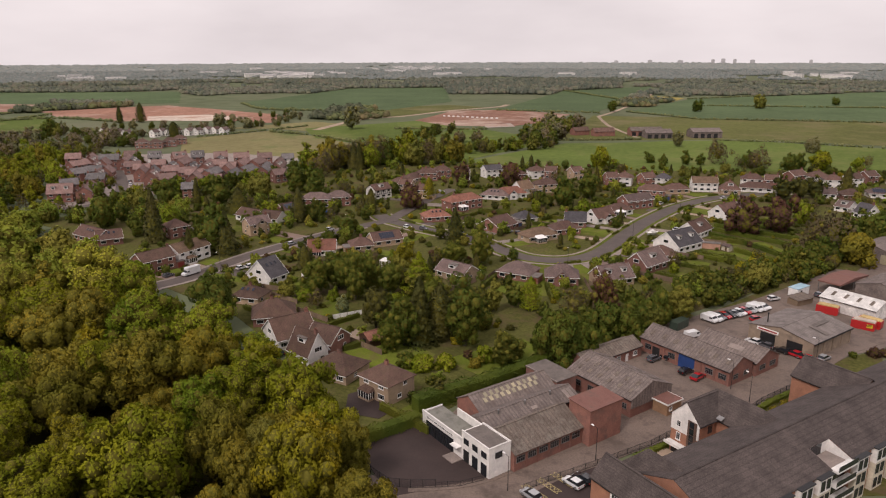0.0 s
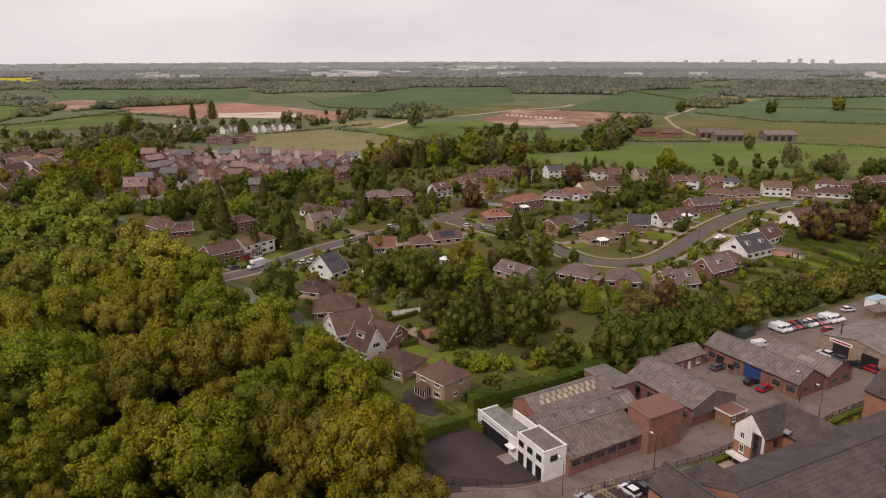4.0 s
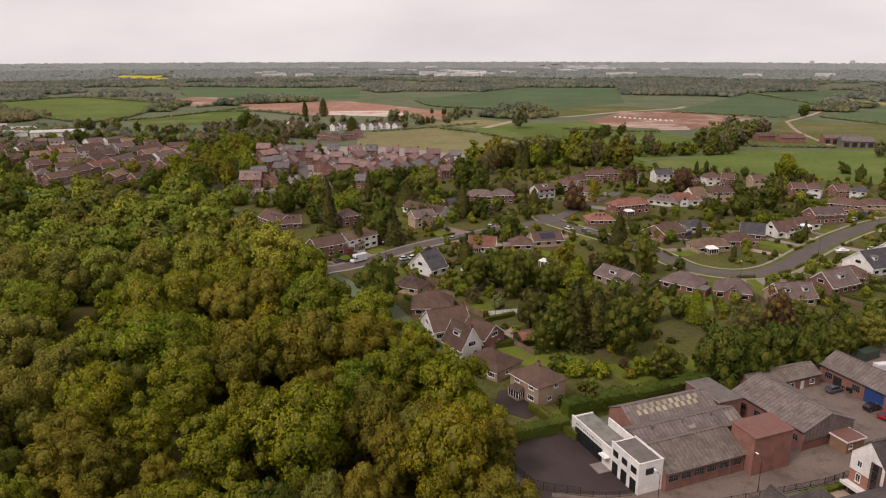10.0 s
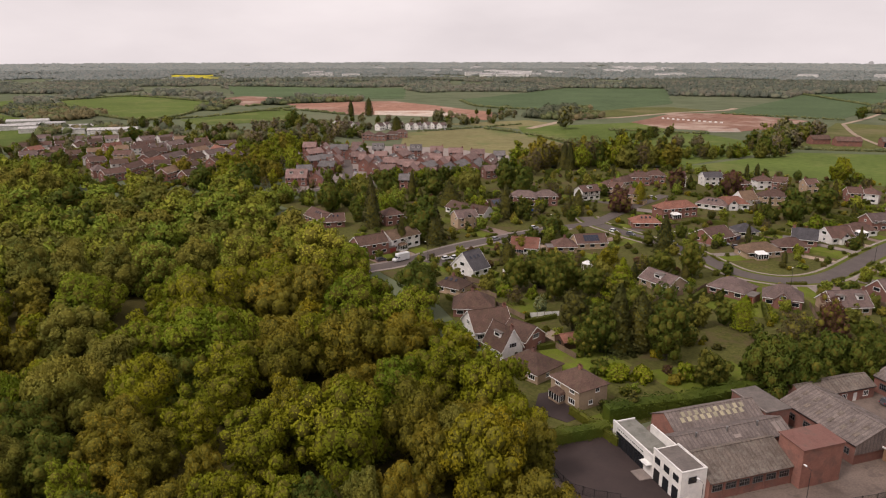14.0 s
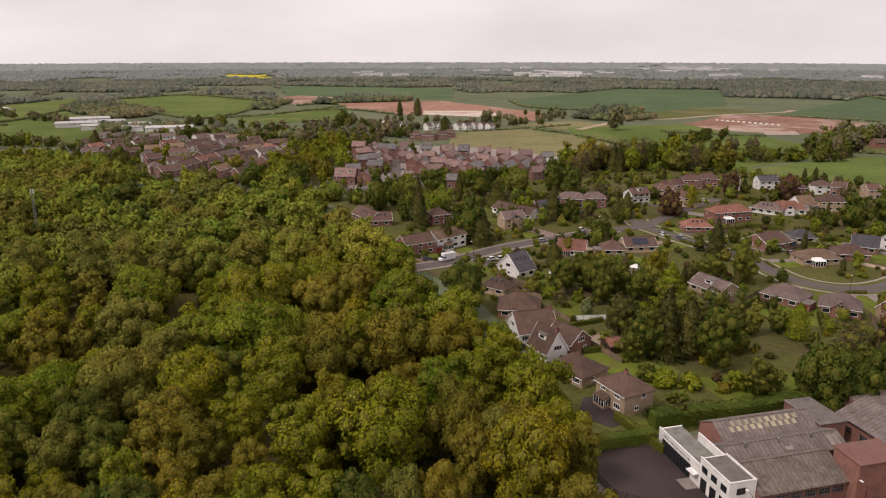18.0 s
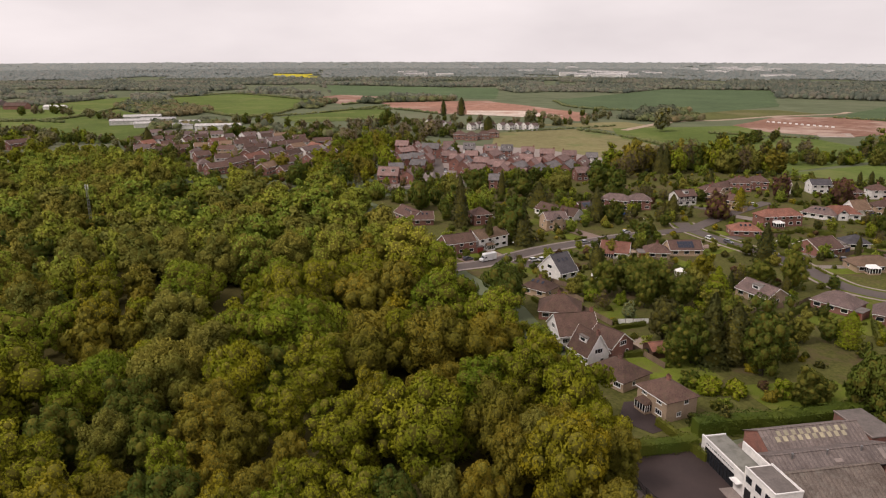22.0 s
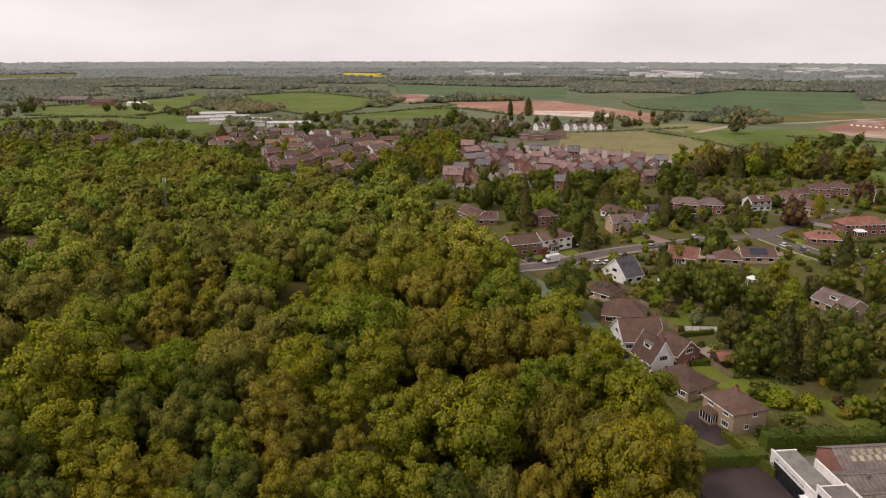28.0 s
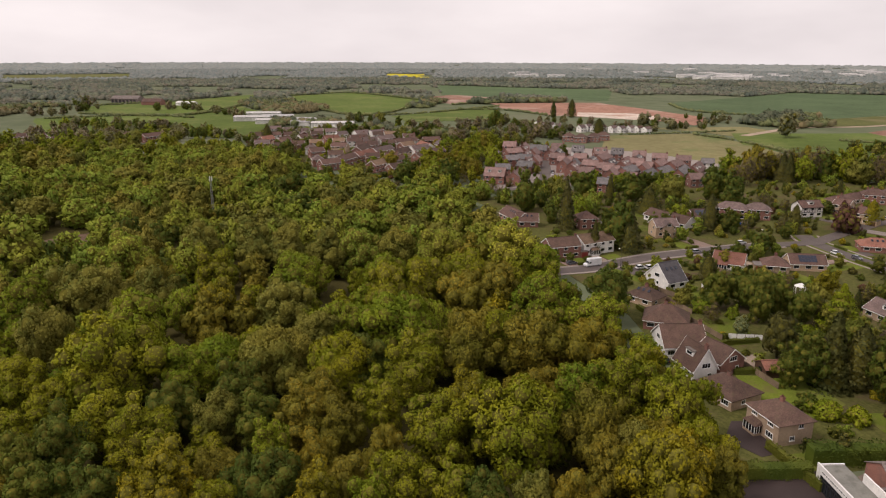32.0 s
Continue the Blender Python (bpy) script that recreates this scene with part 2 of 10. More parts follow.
BLOCK_PAVE = surface("reddish_block_paving", (0.20, 0.135, 0.11), (0.30, 0.215, 0.18), 10, 0.5)
LAWN = surface("mown_lawn", (0.077, 0.105, 0.014), (0.153, 0.185, 0.031), 5, 0.18, rough=0.95, vary=0.3, stain=(0.124, 0.113, 0.036), stain_scale=0.22, spec=0.04)
ROUGH_GRASS = surface("rough_garden_ground", (0.053, 0.056, 0.016), (0.117, 0.117, 0.036), 1.2, 0.06, rough=0.95, stain=(0.099, 0.071, 0.040), stain_scale=0.10, bump=0.6, vary=0.1, spec=0.04)
EARTH_RED = surface("bare_red_earth", (0.235, 0.120, 0.085), (0.370, 0.215, 0.160), 0.12, 0.012, rough=0.95, stain=(0.40, 0.31, 0.25), stain_scale=0.010, spec=0.04)
EARTH_PALE = surface("pale_crushed_stone", (0.34, 0.27, 0.22), (0.62, 0.55, 0.48), 0.25, 0.03, rough=0.95, stain=(0.34, 0.20, 0.15), stain_scale=0.035, spec=0.04)
EARTH_BROWN = surface("trodden_brown_earth", (0.085, 0.056, 0.040), (0.150, 0.104, 0.076), 1.2, 0.08, rough=0.95, spec=0.04)
TRACK = surface("dusty_track", (0.30, 0.235, 0.175), (0.40, 0.32, 0.25), 0.4, 0.05, rough=0.95, spec=0.04)
CROP_DARK = surface("dark_green_crop", (0.072, 0.106, 0.051), (0.108, 0.150, 0.073), 0.15, 0.010, rough=0.95, vary=0.12, spec=0.04)
PASTURE = surface("pasture_grass", (0.083, 0.093, 0.028), (0.138, 0.142, 0.050), 0.22, 0.010, rough=0.95, stain=(0.147, 0.128, 0.061), stain_scale=0.016, vary=0.15, spec=0.04)
MEADOW = surface("bright_meadow_grass", (0.074, 0.109, 0.024), (0.123, 0.161, 0.043), 0.22, 0.012, rough=0.95, stain=(0.142, 0.154, 0.051), stain_scale=0.020, vary=0.15, spec=0.04)
STUBBLE = surface("tan_dry_field", (0.151, 0.137, 0.062), (0.218, 0.196, 0.098), 0.20, 0.012, rough=0.95, stain=(0.118, 0.140, 0.052), stain_scale=0.014, vary=0.1, spec=0.04)
RAPE = surface("yellow_rapeseed", (0.50, 0.42, 0.03), (0.66, 0.57, 0.06), 0.2, 0.01, rough=0.95, spec=0.04)
LAND = surface("open_land", (0.086, 0.104, 0.056), (0.140, 0.156, 0.092), 0.030, 0.0030, rough=0.95, stain=(0.138, 0.142, 0.088), stain_scale=0.0045, vary=0.0, bump=0, spec=0.04)
OCHRE = surface("ripening_yellow_strip", (0.30, 0.24, 0.07), (0.40, 0.33, 0.11), 0.15, 0.02, rough=0.95, spec=0.04)
FOREST_FLOOR = surface("woodland_floor", (0.054, 0.048, 0.016), (0.099, 0.085, 0.030), 1.5, 0.1, rough=1.0, spec=0.04)
BARK = surface("tree_bark", (0.060, 0.048, 0.038), (0.120, 0.100, 0.080), 6, 1.0, rough=0.95)
LEAF = {
    "yellowgreen": leafy("yellow_green_spring_leaves", (0.136, 0.143, 0.007), (0.288, 0.290, 0.019)),
    "golden": leafy("golden_young_leaves", (0.164, 0.140, 0.008), (0.329, 0.278, 0.020), 0.15),
    "olive": leafy("bronze_olive_young_leaves", (0.133, 0.112, 0.013), (0.262, 0.216, 0.030), 0.2),
    "green": leafy("fresh_green_leaves", (0.113, 0.147, 0.010), (0.246, 0.292, 0.022)),
    "deep": leafy("deep_green_leaves", (0.060, 0.079, 0.014), (0.139, 0.168, 0.029)),
    "sage": leafy("grey_green_birch_leaves", (0.134, 0.134, 0.027), (0.252, 0.239, 0.057)),
    "conifer": leafy("dark_conifer_needles", (0.041, 0.042, 0.015), (0.102, 0.096, 0.033), 0.35, 0.1, 0.08),
    "copper": leafy("copper_beech_leaves", (0.065, 0.031, 0.029), (0.150, 0.073, 0.065)),
    "bare": leafy("bare_twigs_with_buds", (0.075, 0.058, 0.040), (0.140, 0.112, 0.078)),
    "blossom": leafy("pale_blossom_and_leaves", (0.16, 0.19, 0.085), (0.36, 0.38, 0.24)),
    # moss, fern, hazel: leaf colours with some haze mixed in; gardens use them too
    "moss": leafy("hazed_moss_green_leaves", (0.184, 0.202, 0.028), (0.342, 0.357, 0.054)),
    "fern": leafy("hazed_fern_green_leaves", (0.144, 0.192, 0.026), (0.281, 0.335, 0.051)),
    "hazel": leafy("hazed_hazel_brown_leaves", (0.182, 0.160, 0.032), (0.326, 0.284, 0.058)),
    # dull and russet: greyed leaf colours that carry haze for the farthest trees
    "dull": leafy("hazed_grey_green_leaves", (0.138, 0.137, 0.075), (0.242, 0.230, 0.141), 0.25),
    "russet": leafy("hazed_russet_leaves", (0.163, 0.132, 0.095), (0.254, 0.208, 0.158), 0.2),
    "hedge": leafy("clipped_hedge_leaves", (0.060, 0.070, 0.012), (0.128, 0.137, 0.028)),
    "gorse": leafy("yellow_flowering_shrub_leaves", (0.26, 0.21, 0.012), (0.44, 0.36, 0.03)),
}
# one tone for all crown cores; stands in for shade between leaf clumps
CORE_SHADE = surface("crown_core_shade", (0.110, 0.102, 0.018), (0.165, 0.150, 0.028), 14, 3.0, rough=0.95, bump=0, spec=0.04)
# haze is mixed into these woodland colours: paler and bluer farther off
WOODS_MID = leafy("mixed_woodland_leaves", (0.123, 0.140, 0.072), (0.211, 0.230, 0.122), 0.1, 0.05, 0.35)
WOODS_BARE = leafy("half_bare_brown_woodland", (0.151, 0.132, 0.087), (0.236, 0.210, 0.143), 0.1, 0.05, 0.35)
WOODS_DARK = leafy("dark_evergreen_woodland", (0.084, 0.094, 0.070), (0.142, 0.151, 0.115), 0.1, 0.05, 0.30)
WOODS_FAR_BARE = leafy("distant_hazed_half_bare_woodland", (0.178, 0.168, 0.150), (0.246, 0.232, 0.206), 0.1, 0.03, 0.45)
WOODS_FAR_DARK = leafy("distant_hazed_evergreen_woodland", (0.118, 0.128, 0.116), (0.176, 0.186, 0.168), 0.1, 0.03, 0.40)
WOODS_FAR = leafy("distant_hazed_woodland", (0.165, 0.180, 0.150), (0.238, 0.248, 0.208), 0.1, 0.03, 0.45)
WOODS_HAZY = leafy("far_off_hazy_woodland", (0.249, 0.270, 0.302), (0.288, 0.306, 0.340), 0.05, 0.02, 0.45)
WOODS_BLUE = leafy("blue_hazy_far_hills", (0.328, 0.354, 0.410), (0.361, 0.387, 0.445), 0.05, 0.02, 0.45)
# grey of the skyline towers, with haze put into the colour
HAZY = surface("hazy_concrete", (0.40, 0.40, 0.41), (0.46, 0.46, 0.47), 0.1, 0.02, vary=0.1)


# ---- helpers for building ----
class Shape:
    """Collects faces for one mesh."""

    def __init__(self):
        self.v, self.f, self.s = [], [], []

    def face(self, pts, slot=0):
        k = len(self.v)
        self.v += [tuple(p) for p in pts]
        self.f.append(tuple(range(k, k + len(pts))))
        self.s.append(slot)

    def box(self, x0, y0, z0, x1, y1, z1, slot=0):
        k = len(self.v)
        self.v += [(x, y, z) for z in (z0, z1) for x, y in ((x0, y0), (x1, y0), (x1, y1), (x0, y1))]
        for q in ((0, 3, 2, 1), (4, 5, 6, 7), (0, 1, 5, 4), (1, 2, 6, 5), (2, 3, 7, 6), (3, 0, 4, 7)):
            self.f.append(tuple(k + i for i in q))
            self.s.append(slot)
        return self

    def bar(self, a, b, w, h=None, slot=0):
        """A square bar from a to b."""
        a, b = Vector(a), Vector(b)
        d = (b - a).normalized()
        side = d.cross(Vector((0, 0, 1)))
        side = side.normalized() if side.length > 0.01 else Vector((1, 0, 0))
        up = side.cross(d)
        s, u = side * w / 2, up * (h or w) / 2
        k = len(self.v)
        self.v += [tuple(p + i * s + j * u) for p in (a, b) for i, j in ((-1, -1), (1, -1), (1, 1), (-1, 1))]
        for q in ((0, 3, 2, 1), (4, 5, 6, 7), (0, 1, 5, 4), (1, 2, 6, 5), (2, 3, 7, 6), (3, 0, 4, 7)):
            self.f.append(tuple(k + i for i in q))
            self.s.append(slot)
        return self

    def prism(self, outline, y0, y1, slot=0):
        """An outline in x, z pushed out along y."""
        n, k = len(outline), len(self.v)
        self.v += [(x, y0, z) for x, z in outline] + [(x, y1, z) for x, z in outline]
        self.f += [tuple(k + i for i in range(n)), tuple(k + n + i for i in reversed(range(n)))]
        self.f += [(k + i, k + n + i, k + n + (i + 1) % n, k + (i + 1) % n) for i in range(n)]
        self.s += [slot] * (n + 2)
        return self

    def tube(self, x, y, z0, z1, r0, r1, n=8, slot=0):
        k = len(self.v)
        for z, r in ((z0, r0), (z1, r1)):
            self.v += [(x + r * math.cos(2 * math.pi * i / n), y + r * math.sin(2 * math.pi * i / n), z) for i in range(n)]
        self.f += [(k + i, k + (i + 1) % n, k + n + (i + 1) % n, k + n + i) for i in range(n)]
        self.f += [tuple(k + n + i for i in range(n)), tuple(k + i for i in reversed(range(n)))]
        self.s += [slot] * (n + 2)
        return self

    def mesh(self, name, *mats):
        me = bpy.data.meshes.new(name)
        me.from_pydata(self.v, [], self.f)
        for m in mats:
            me.materials.append(m)
        if len(mats) > 1:
            me.polygons.foreach_set("material_index", self.s)
        bm = bmesh.new()
        bm.from_mesh(me)
        bmesh.ops.recalc_face_normals(bm, faces=bm.faces)
        bm.to_mesh(me)
        bm.free()
        return me


def part(name, me, parent, m=None, label=""):
    ob = new(name, me)
    ob.parent = parent
    if m is not None:
        ob.matrix_local = m
    if label:
        ob["label"] = label
    return ob


def thing(name, x, y, z, rz, label, category, group="", kind=""):
    e = new(name)
    e.empty_display_size = 0.2
    e.matrix_world = pose(x, y, z, 0, 0, rz)
    return tagged(e, label, category, group, kind)


def inside(poly, x, y):
    hit, j = False, len(poly) - 1
    for i, (px, py) in enumerate(poly):
        qx, qy = poly[j]
        if (py > y) != (qy > y) and x < (qx - px) * (y - py) / (qy - py) + px:
            hit = not hit
        j = i
    return hit


# ---- ground: one sheet out to the horizon, fields, roads ----
def disc(name, radius, z, mat_, rings=24, spokes=96):
    vs, fs = [(0, 0, z)], []
    for r in range(1, rings + 1):
        d = radius * (r / rings) ** 2
        vs += [(d * math.cos(2 * math.pi * i / spokes), d * math.sin(2 * math.pi * i / spokes), z) for i in range(spokes)]
    fs += [(0, 1 + i, 1 + (i + 1) % spokes) for i in range(spokes)]
    for r in range(rings - 1):
        a, b = 1 + r * spokes, 1 + (r + 1) * spokes
        fs += [(a + i, b + i, b + (i + 1) % spokes, a + (i + 1) % spokes) for i in range(spokes)]
    me = bpy.data.meshes.new(name)
    me.from_pydata(vs, [], fs)
    me.materials.append(mat_)
    return new(name, me)


tagged(disc("ground", 4950, 0.0, LAND), "rolling green open country to the horizon", "ground", kind="structure")
SHEETS = []


def smooth_line(pts, step=3.0):
    """A Catmull-Rom line through the points."""
    out = []
    p = [Vector(q) for q in pts]
    p = [2 * p[0] - p[1], *p, 2 * p[-1] - p[-2]]
    for i in range(1, len(p) - 2):
        n = max(1, int((p[i + 1] - p[i]).length / step))
        for k in range(n):
            t = k / n
            out.append(0.5 * (2 * p[i] + (p[i + 1] - p[i - 1]) * t + (2 * p[i - 1] - 5 * p[i] + 4 * p[i + 1] - p[i + 2]) * t * t + (3 * p[i] - p[i - 1] - 3 * p[i + 1] + p[i + 2]) * t ** 3))
    out.append(p[-2])
    return out


def ribbon(name, pts, width, z, mat_, label, category, depth=0.12, offset=0.0, kind="structure"):
    line = smooth_line(pts)
    s = Shape()
    left, right = [], []
    for i, q in enumerate(line):
        d = (line[min(i + 1, len(line) - 1)] - line[max(i - 1, 0)]).normalized()
        nrm = Vector((-d.y, d.x))
        c = q + nrm * offset
        left.append(c + nrm * width / 2)
        right.append(c - nrm * width / 2)
    for i in range(len(line) - 1):
        a, b, c, d = right[i], right[i + 1], left[i + 1], left[i]
        s.face([(*a, z), (*b, z), (*c, z), (*d, z)])
        s.face([(*d, z), (*c, z), (*c, z - depth), (*d, z - depth)])
        s.face([(*b, z), (*a, z), (*a, z - depth), (*b, z - depth)])
    return tagged(new(name, s.mesh(name, mat_)), label, category, kind=kind)


def sheet(name, pts, z, mat_, label, category, ragged=0.0):
    """A flat piece of land with a thin edge; ragged: how uneven its outline is, in metres."""
    rng = random.Random(len(pts) + int(pts[0][0]))
    out = []
    for i, a in enumerate(pts):
        b = pts[(i + 1) % len(pts)]
        n = max(1, int(math.dist(a, b) / 40)) if ragged else 1
        for k in range(n):
            t = k / n
            out.append((a[0] + (b[0] - a[0]) * t + rng.uniform(-ragged, ragged) * (k > 0), a[1] + (b[1] - a[1]) * t + rng.uniform(-ragged, ragged) * (k > 0)))
    bm = bmesh.new()
    f = bm.faces.new([bm.verts.new((x, y, z)) for x, y in out])
    if f.normal.z < 0 or True:
        f.normal_update()
        if f.normal.z < 0:
            f.normal_flip()
    low = bmesh.ops.extrude_face_region(bm, geom=[f])
    bmesh.ops.translate(bm, verts=[v for v in low["geom"] if isinstance(v, bmesh.types.BMVert)], vec=(0, 0, -0.2))
    bmesh.ops.recalc_face_normals(bm, faces=bm.faces)
    bmesh.ops.triangulate(bm, faces=bm.faces)
    me = bpy.data.meshes.new(name)
    bm.to_mesh(me)
    bm.free()
    me.materials.append(mat_)
    SHEETS.append(pts)
    return tagged(new(name, me), label, category, kind="structure")


# ---- roads, yards and garden ground ----
ribbon("verge", [(-30.7, 330.5), (-24.9, 318.8), (-6.0, 299.6), (13.3, 283.4), (21.8, 270.4), (31.6, 256.9), (46.2, 253.2), (61.2, 263.4), (79.6, 292.6), (96.9, 319.0), (118.9, 346.3), (144.0, 367.6), (169.9, 378.6), (201.2, 385.4)], 1.5, 0.190, LAWN, "mown grass verge beside the road", "verge", offset=4.4)
ribbon("verge", [(-30.7, 330.5), (-24.9, 318.8), (-6.0, 299.6), (13.3, 283.4), (21.8, 270.4), (31.6, 256.9), (46.2, 253.2), (61.2, 263.4), (79.6, 292.6), (96.9, 319.0), (118.9, 346.3), (144.0, 367.6), (169.9, 378.6), (201.2, 385.4)], 1.5, 0.190, LAWN, "mown grass verge beside the road", "verge", offset=-4.4)
ribbon("pavement", [(-30.7, 330.5), (-24.9, 318.8), (-6.0, 299.6), (13.3, 283.4), (21.8, 270.4), (31.6, 256.9), (46.2, 253.2), (61.2, 263.4), (79.6, 292.6), (96.9, 319.0), (118.9, 346.3), (144.0, 367.6), (169.9, 378.6), (201.2, 385.4)], 1.1, 0.220, PAVING, "worn concrete pavement beside the road", "pavement", offset=5.7)
ribbon("pavement", [(-30.7, 330.5), (-24.9, 318.8), (-6.0, 299.6), (13.3, 283.4), (21.8, 270.4), (31.6, 256.9), (46.2, 253.2), (61.2, 263.4), (79.6, 292.6), (96.9, 319.0), (118.9, 346.3), (144.0, 367.6), (169.9, 378.6), (201.2, 385.4)], 1.1, 0.220, PAVING, "worn concrete pavement beside the road", "pavement", offset=-5.7)
ribbon("pavement", [(-36.9, 307.6), (-54.0, 288.4), (-72.1, 264.6), (-80.8, 249.2), (-89.5, 232.2), (-97.7, 222.9), (-100.0, 214.9)], 1.4, 0.260, PAVING, "worn concrete pavement beside the road", "pavement", offset=4.0)
ribbon("pavement", [(-36.9, 307.6), (-54.0, 288.4), (-72.1, 264.6), (-80.8, 249.2), (-89.5, 232.2), (-97.7, 222.9), (-100.0, 214.9)], 1.4, 0.260, PAVING, "worn concrete pavement beside the road", "pavement", offset=-4.0)
ribbon("road", [(-30.7, 330.5), (-24.9, 318.8), (-6.0, 299.6), (13.3, 283.4), (21.8, 270.4), (31.6, 256.9), (46.2, 253.2), (61.2, 263.4), (79.6, 292.6), (96.9, 319.0), (118.9, 346.3), (144.0, 367.6), (169.9, 378.6), (201.2, 385.4)], 7.4, 0.160, ASPHALT, "grey asphalt residential road in a sweeping curve", "road")
ribbon("road", [(-22.4, 321.1), (-36.9, 307.6), (-54.0, 288.4), (-72.1, 264.6), (-80.8, 249.2), (-89.5, 232.2), (-97.7, 222.9), (-100.0, 214.9)], 6.6, 0.240, ASPHALT, "grey asphalt street with parked vehicles", "road")
ribbon("road", [(-24.9, 318.8), (-17.5, 340.8), (-6.7, 368.7), (5.1, 396.2)], 6.2, 0.250, ASPHALT, "short asphalt street leading uphill", "road")
ribbon("road", [(-206.1, 323.7), (-197.0, 337.5), (-188.9, 348.3), (-180.5, 359.6), (-183.8, 391.3), (-198.3, 427.4), (-216.1, 461.5), (-231.1, 487.0), (-251.3, 504.0)], 6.5, 0.165, ASPHALT, "asphalt estate road curving in from the wood", "road")
ribbon("road", [(-13.5, 113.8), (-11.8, 110.3), (-8.3, 108.0), (-4.3, 107.7), (1.7, 108.4), (10.0, 111.6), (18.0, 117.3), (30.2, 124.1), (43.7, 131.9), (58.3, 139.2), (75.0, 148.7), (91.6, 163.6), (106.1, 174.4), (125.6, 184.4), (146.8, 196.4)], 10.0, 0.160, YARD, "patched asphalt road through the works", "road", offset=-1.0)
ribbon("pavement", [(-6.4, 109.3), (1.7, 110.2), (9.1, 112.8), (18.2, 119.0), (30.6, 126.0)], 1.4, 0.222, YARD, "narrow concrete pavement beside the works", "pavement")
sheet("ground", [(-16.7, 128.2), (-4.6, 134.0), (25.0, 160.6), (55.6, 184.8), (119.7, 228.2), (178.9, 271.8), (222.0, 290.1), (332.0, 444.6), (14.3, 496.4), (-38.0, 495.6), (-84.9, 465.0), (-150.4, 377.7), (-190.7, 317.0), (-169.1, 301.0), (-112.3, 239.2), (-61.2, 195.0), (-37.9, 163.5)], 0.08, ROUGH_GRASS, "patchy garden ground with grass and soil", "ground")
sheet("ground", [(-200.1, 341.7), (-178.9, 356.5), (-146.3, 398.2), (-92.2, 451.3), (-113.8, 544.4), (-191.5, 550.1), (-291.3, 532.1)], 0.07, PAVING, "paved ground of the new estate", "ground")
sheet("ground", [(-375.1, 343.5), (-273.9, 369.0), (-286.3, 435.3), (-346.8, 535.8), (-468.1, 553.4), (-567.1, 479.3)], 0.07, ROUGH_GRASS, "garden ground of the older estate", "ground")
sheet("yard", [(-2.7, 128.2), (12.2, 112.5), (30.0, 123.1), (69.9, 140.0), (83.9, 149.3), (90.5, 157.1), (104.7, 166.4), (116.1, 170.8), (136.4, 183.2), (166.5, 228.6), (142.3, 241.3), (97.7, 208.4), (76.3, 195.9), (53.4, 182.7), (29.1, 163.9), (6.1, 145.5)], 0.10, YARD, "patched grey concrete yard among the sheds", "yard")
sheet("yard", [(-17.5, 126.2), (-4.3, 135.4), (2.1, 121.5), (8.1, 112.5), (-9.0, 107.5), (-14.2, 116.8)], 0.20, ASPHALT_DARK, "dark tarmac forecourt before the white building", "yard")
sheet("ground", [(50.6, 124.2), (69.1, 139.5), (83.4, 148.7), (89.9, 156.5), (104.3, 165.7), (115.7, 170.0), (78.7, 107.4), (31.7, 107.2), (27.2, 114.4)], 0.09, ROUGH_GRASS, "grass bank beside the road", "ground")
sheet("ground", [(22, 150), (62, 182), (132, 226), (160, 205), (330, 300), (345, 440), (225, 292), (180, 274), (120, 230)], 0.045, ROUGH_GRASS, "rough ground between gardens and works", "ground")
sheet("yard", [(128, 219), (140.8, 231.3), (155.2, 245.9), (175.0, 262.0), (215.0, 262.0), (190.0, 214.0), (150.0, 208.0)], 0.085, YARD, "grey yard behind the sheds", "yard")
sheet("car_park", [(12.1, 106.4), (21.1, 112.9), (29.3, 117.1), (28.6, 104.3)], 0.14, ASPHALT_DARK, "small tarmac car park with hatched bays", "car park")
sheet("field", [(-236, 645), (-173, 710), (-119, 661), (-58, 574), (-38, 498), (-74, 498), (-161, 546), (-207, 551)], 0.10, STUBBLE, "pale tan dry field behind the new estate", "field", 3.0)
sheet("field", [(-143, 732), (-16, 823), (9, 741), (-39, 575), (-117, 648)], 0.14, MEADOW, "green sloping meadow with a hedge round it", "field", 3.0)
sheet("field", [(14, 499), (105, 603), (258, 622), (400, 540), (332, 445), (137, 459)], 0.10, MEADOW, "green pasture behind the bungalows", "field", 3.0)
sheet("field", [(185, 873), (528, 772), (393, 569), (261, 630), (100, 623)], 0.14, PASTURE, "yellow-green rough pasture round the barns", "field", 3.0)
sheet("field", [(240, 925), (404, 1173), (1051, 1454), (557, 761), (306, 825)], 0.18, CROP_DARK, "dark green corn field", "field", 3.0)
sheet("field", [(73, 965), (244, 1438), (470, 1611), (294, 1142), (202, 924)], 0.18, CROP_DARK, "dark green crop between woods", "field", 3.0)
sheet("field", [(-315, 1119), (-202, 1552), (7, 1588), (14, 1131), (-80, 961), (-238, 985)], 0.18, CROP_DARK, "large dark green crop field", "field", 3.0)
sheet("field", [(-884, 1427), (-494, 1345), (-411, 1116), (-673, 1081)], 0.18, CROP_DARK, "long green field below the far woods", "field", 3.0)
sheet("field", [(322, 1170), (369, 1277), (407, 1201), (361, 1118)], 0.30, OCHRE, "small yellow-brown patch in the corn", "field", 0.0)
sheet("building_site", [(-460, 855), (-543, 956), (-410, 1066), (-194, 887), (-193, 791), (-268, 831), (-380, 814)], 0.22, EARTH_RED, "bare red earth of a building site", "field", 3.0)
sheet("building_site", [(-32, 816), (12, 954), (89, 966), (160, 889), (103, 780), (69, 743), (3, 759)], 0.22, EARTH_RED, "bare red earth with pale heaps", "field", 3.0)
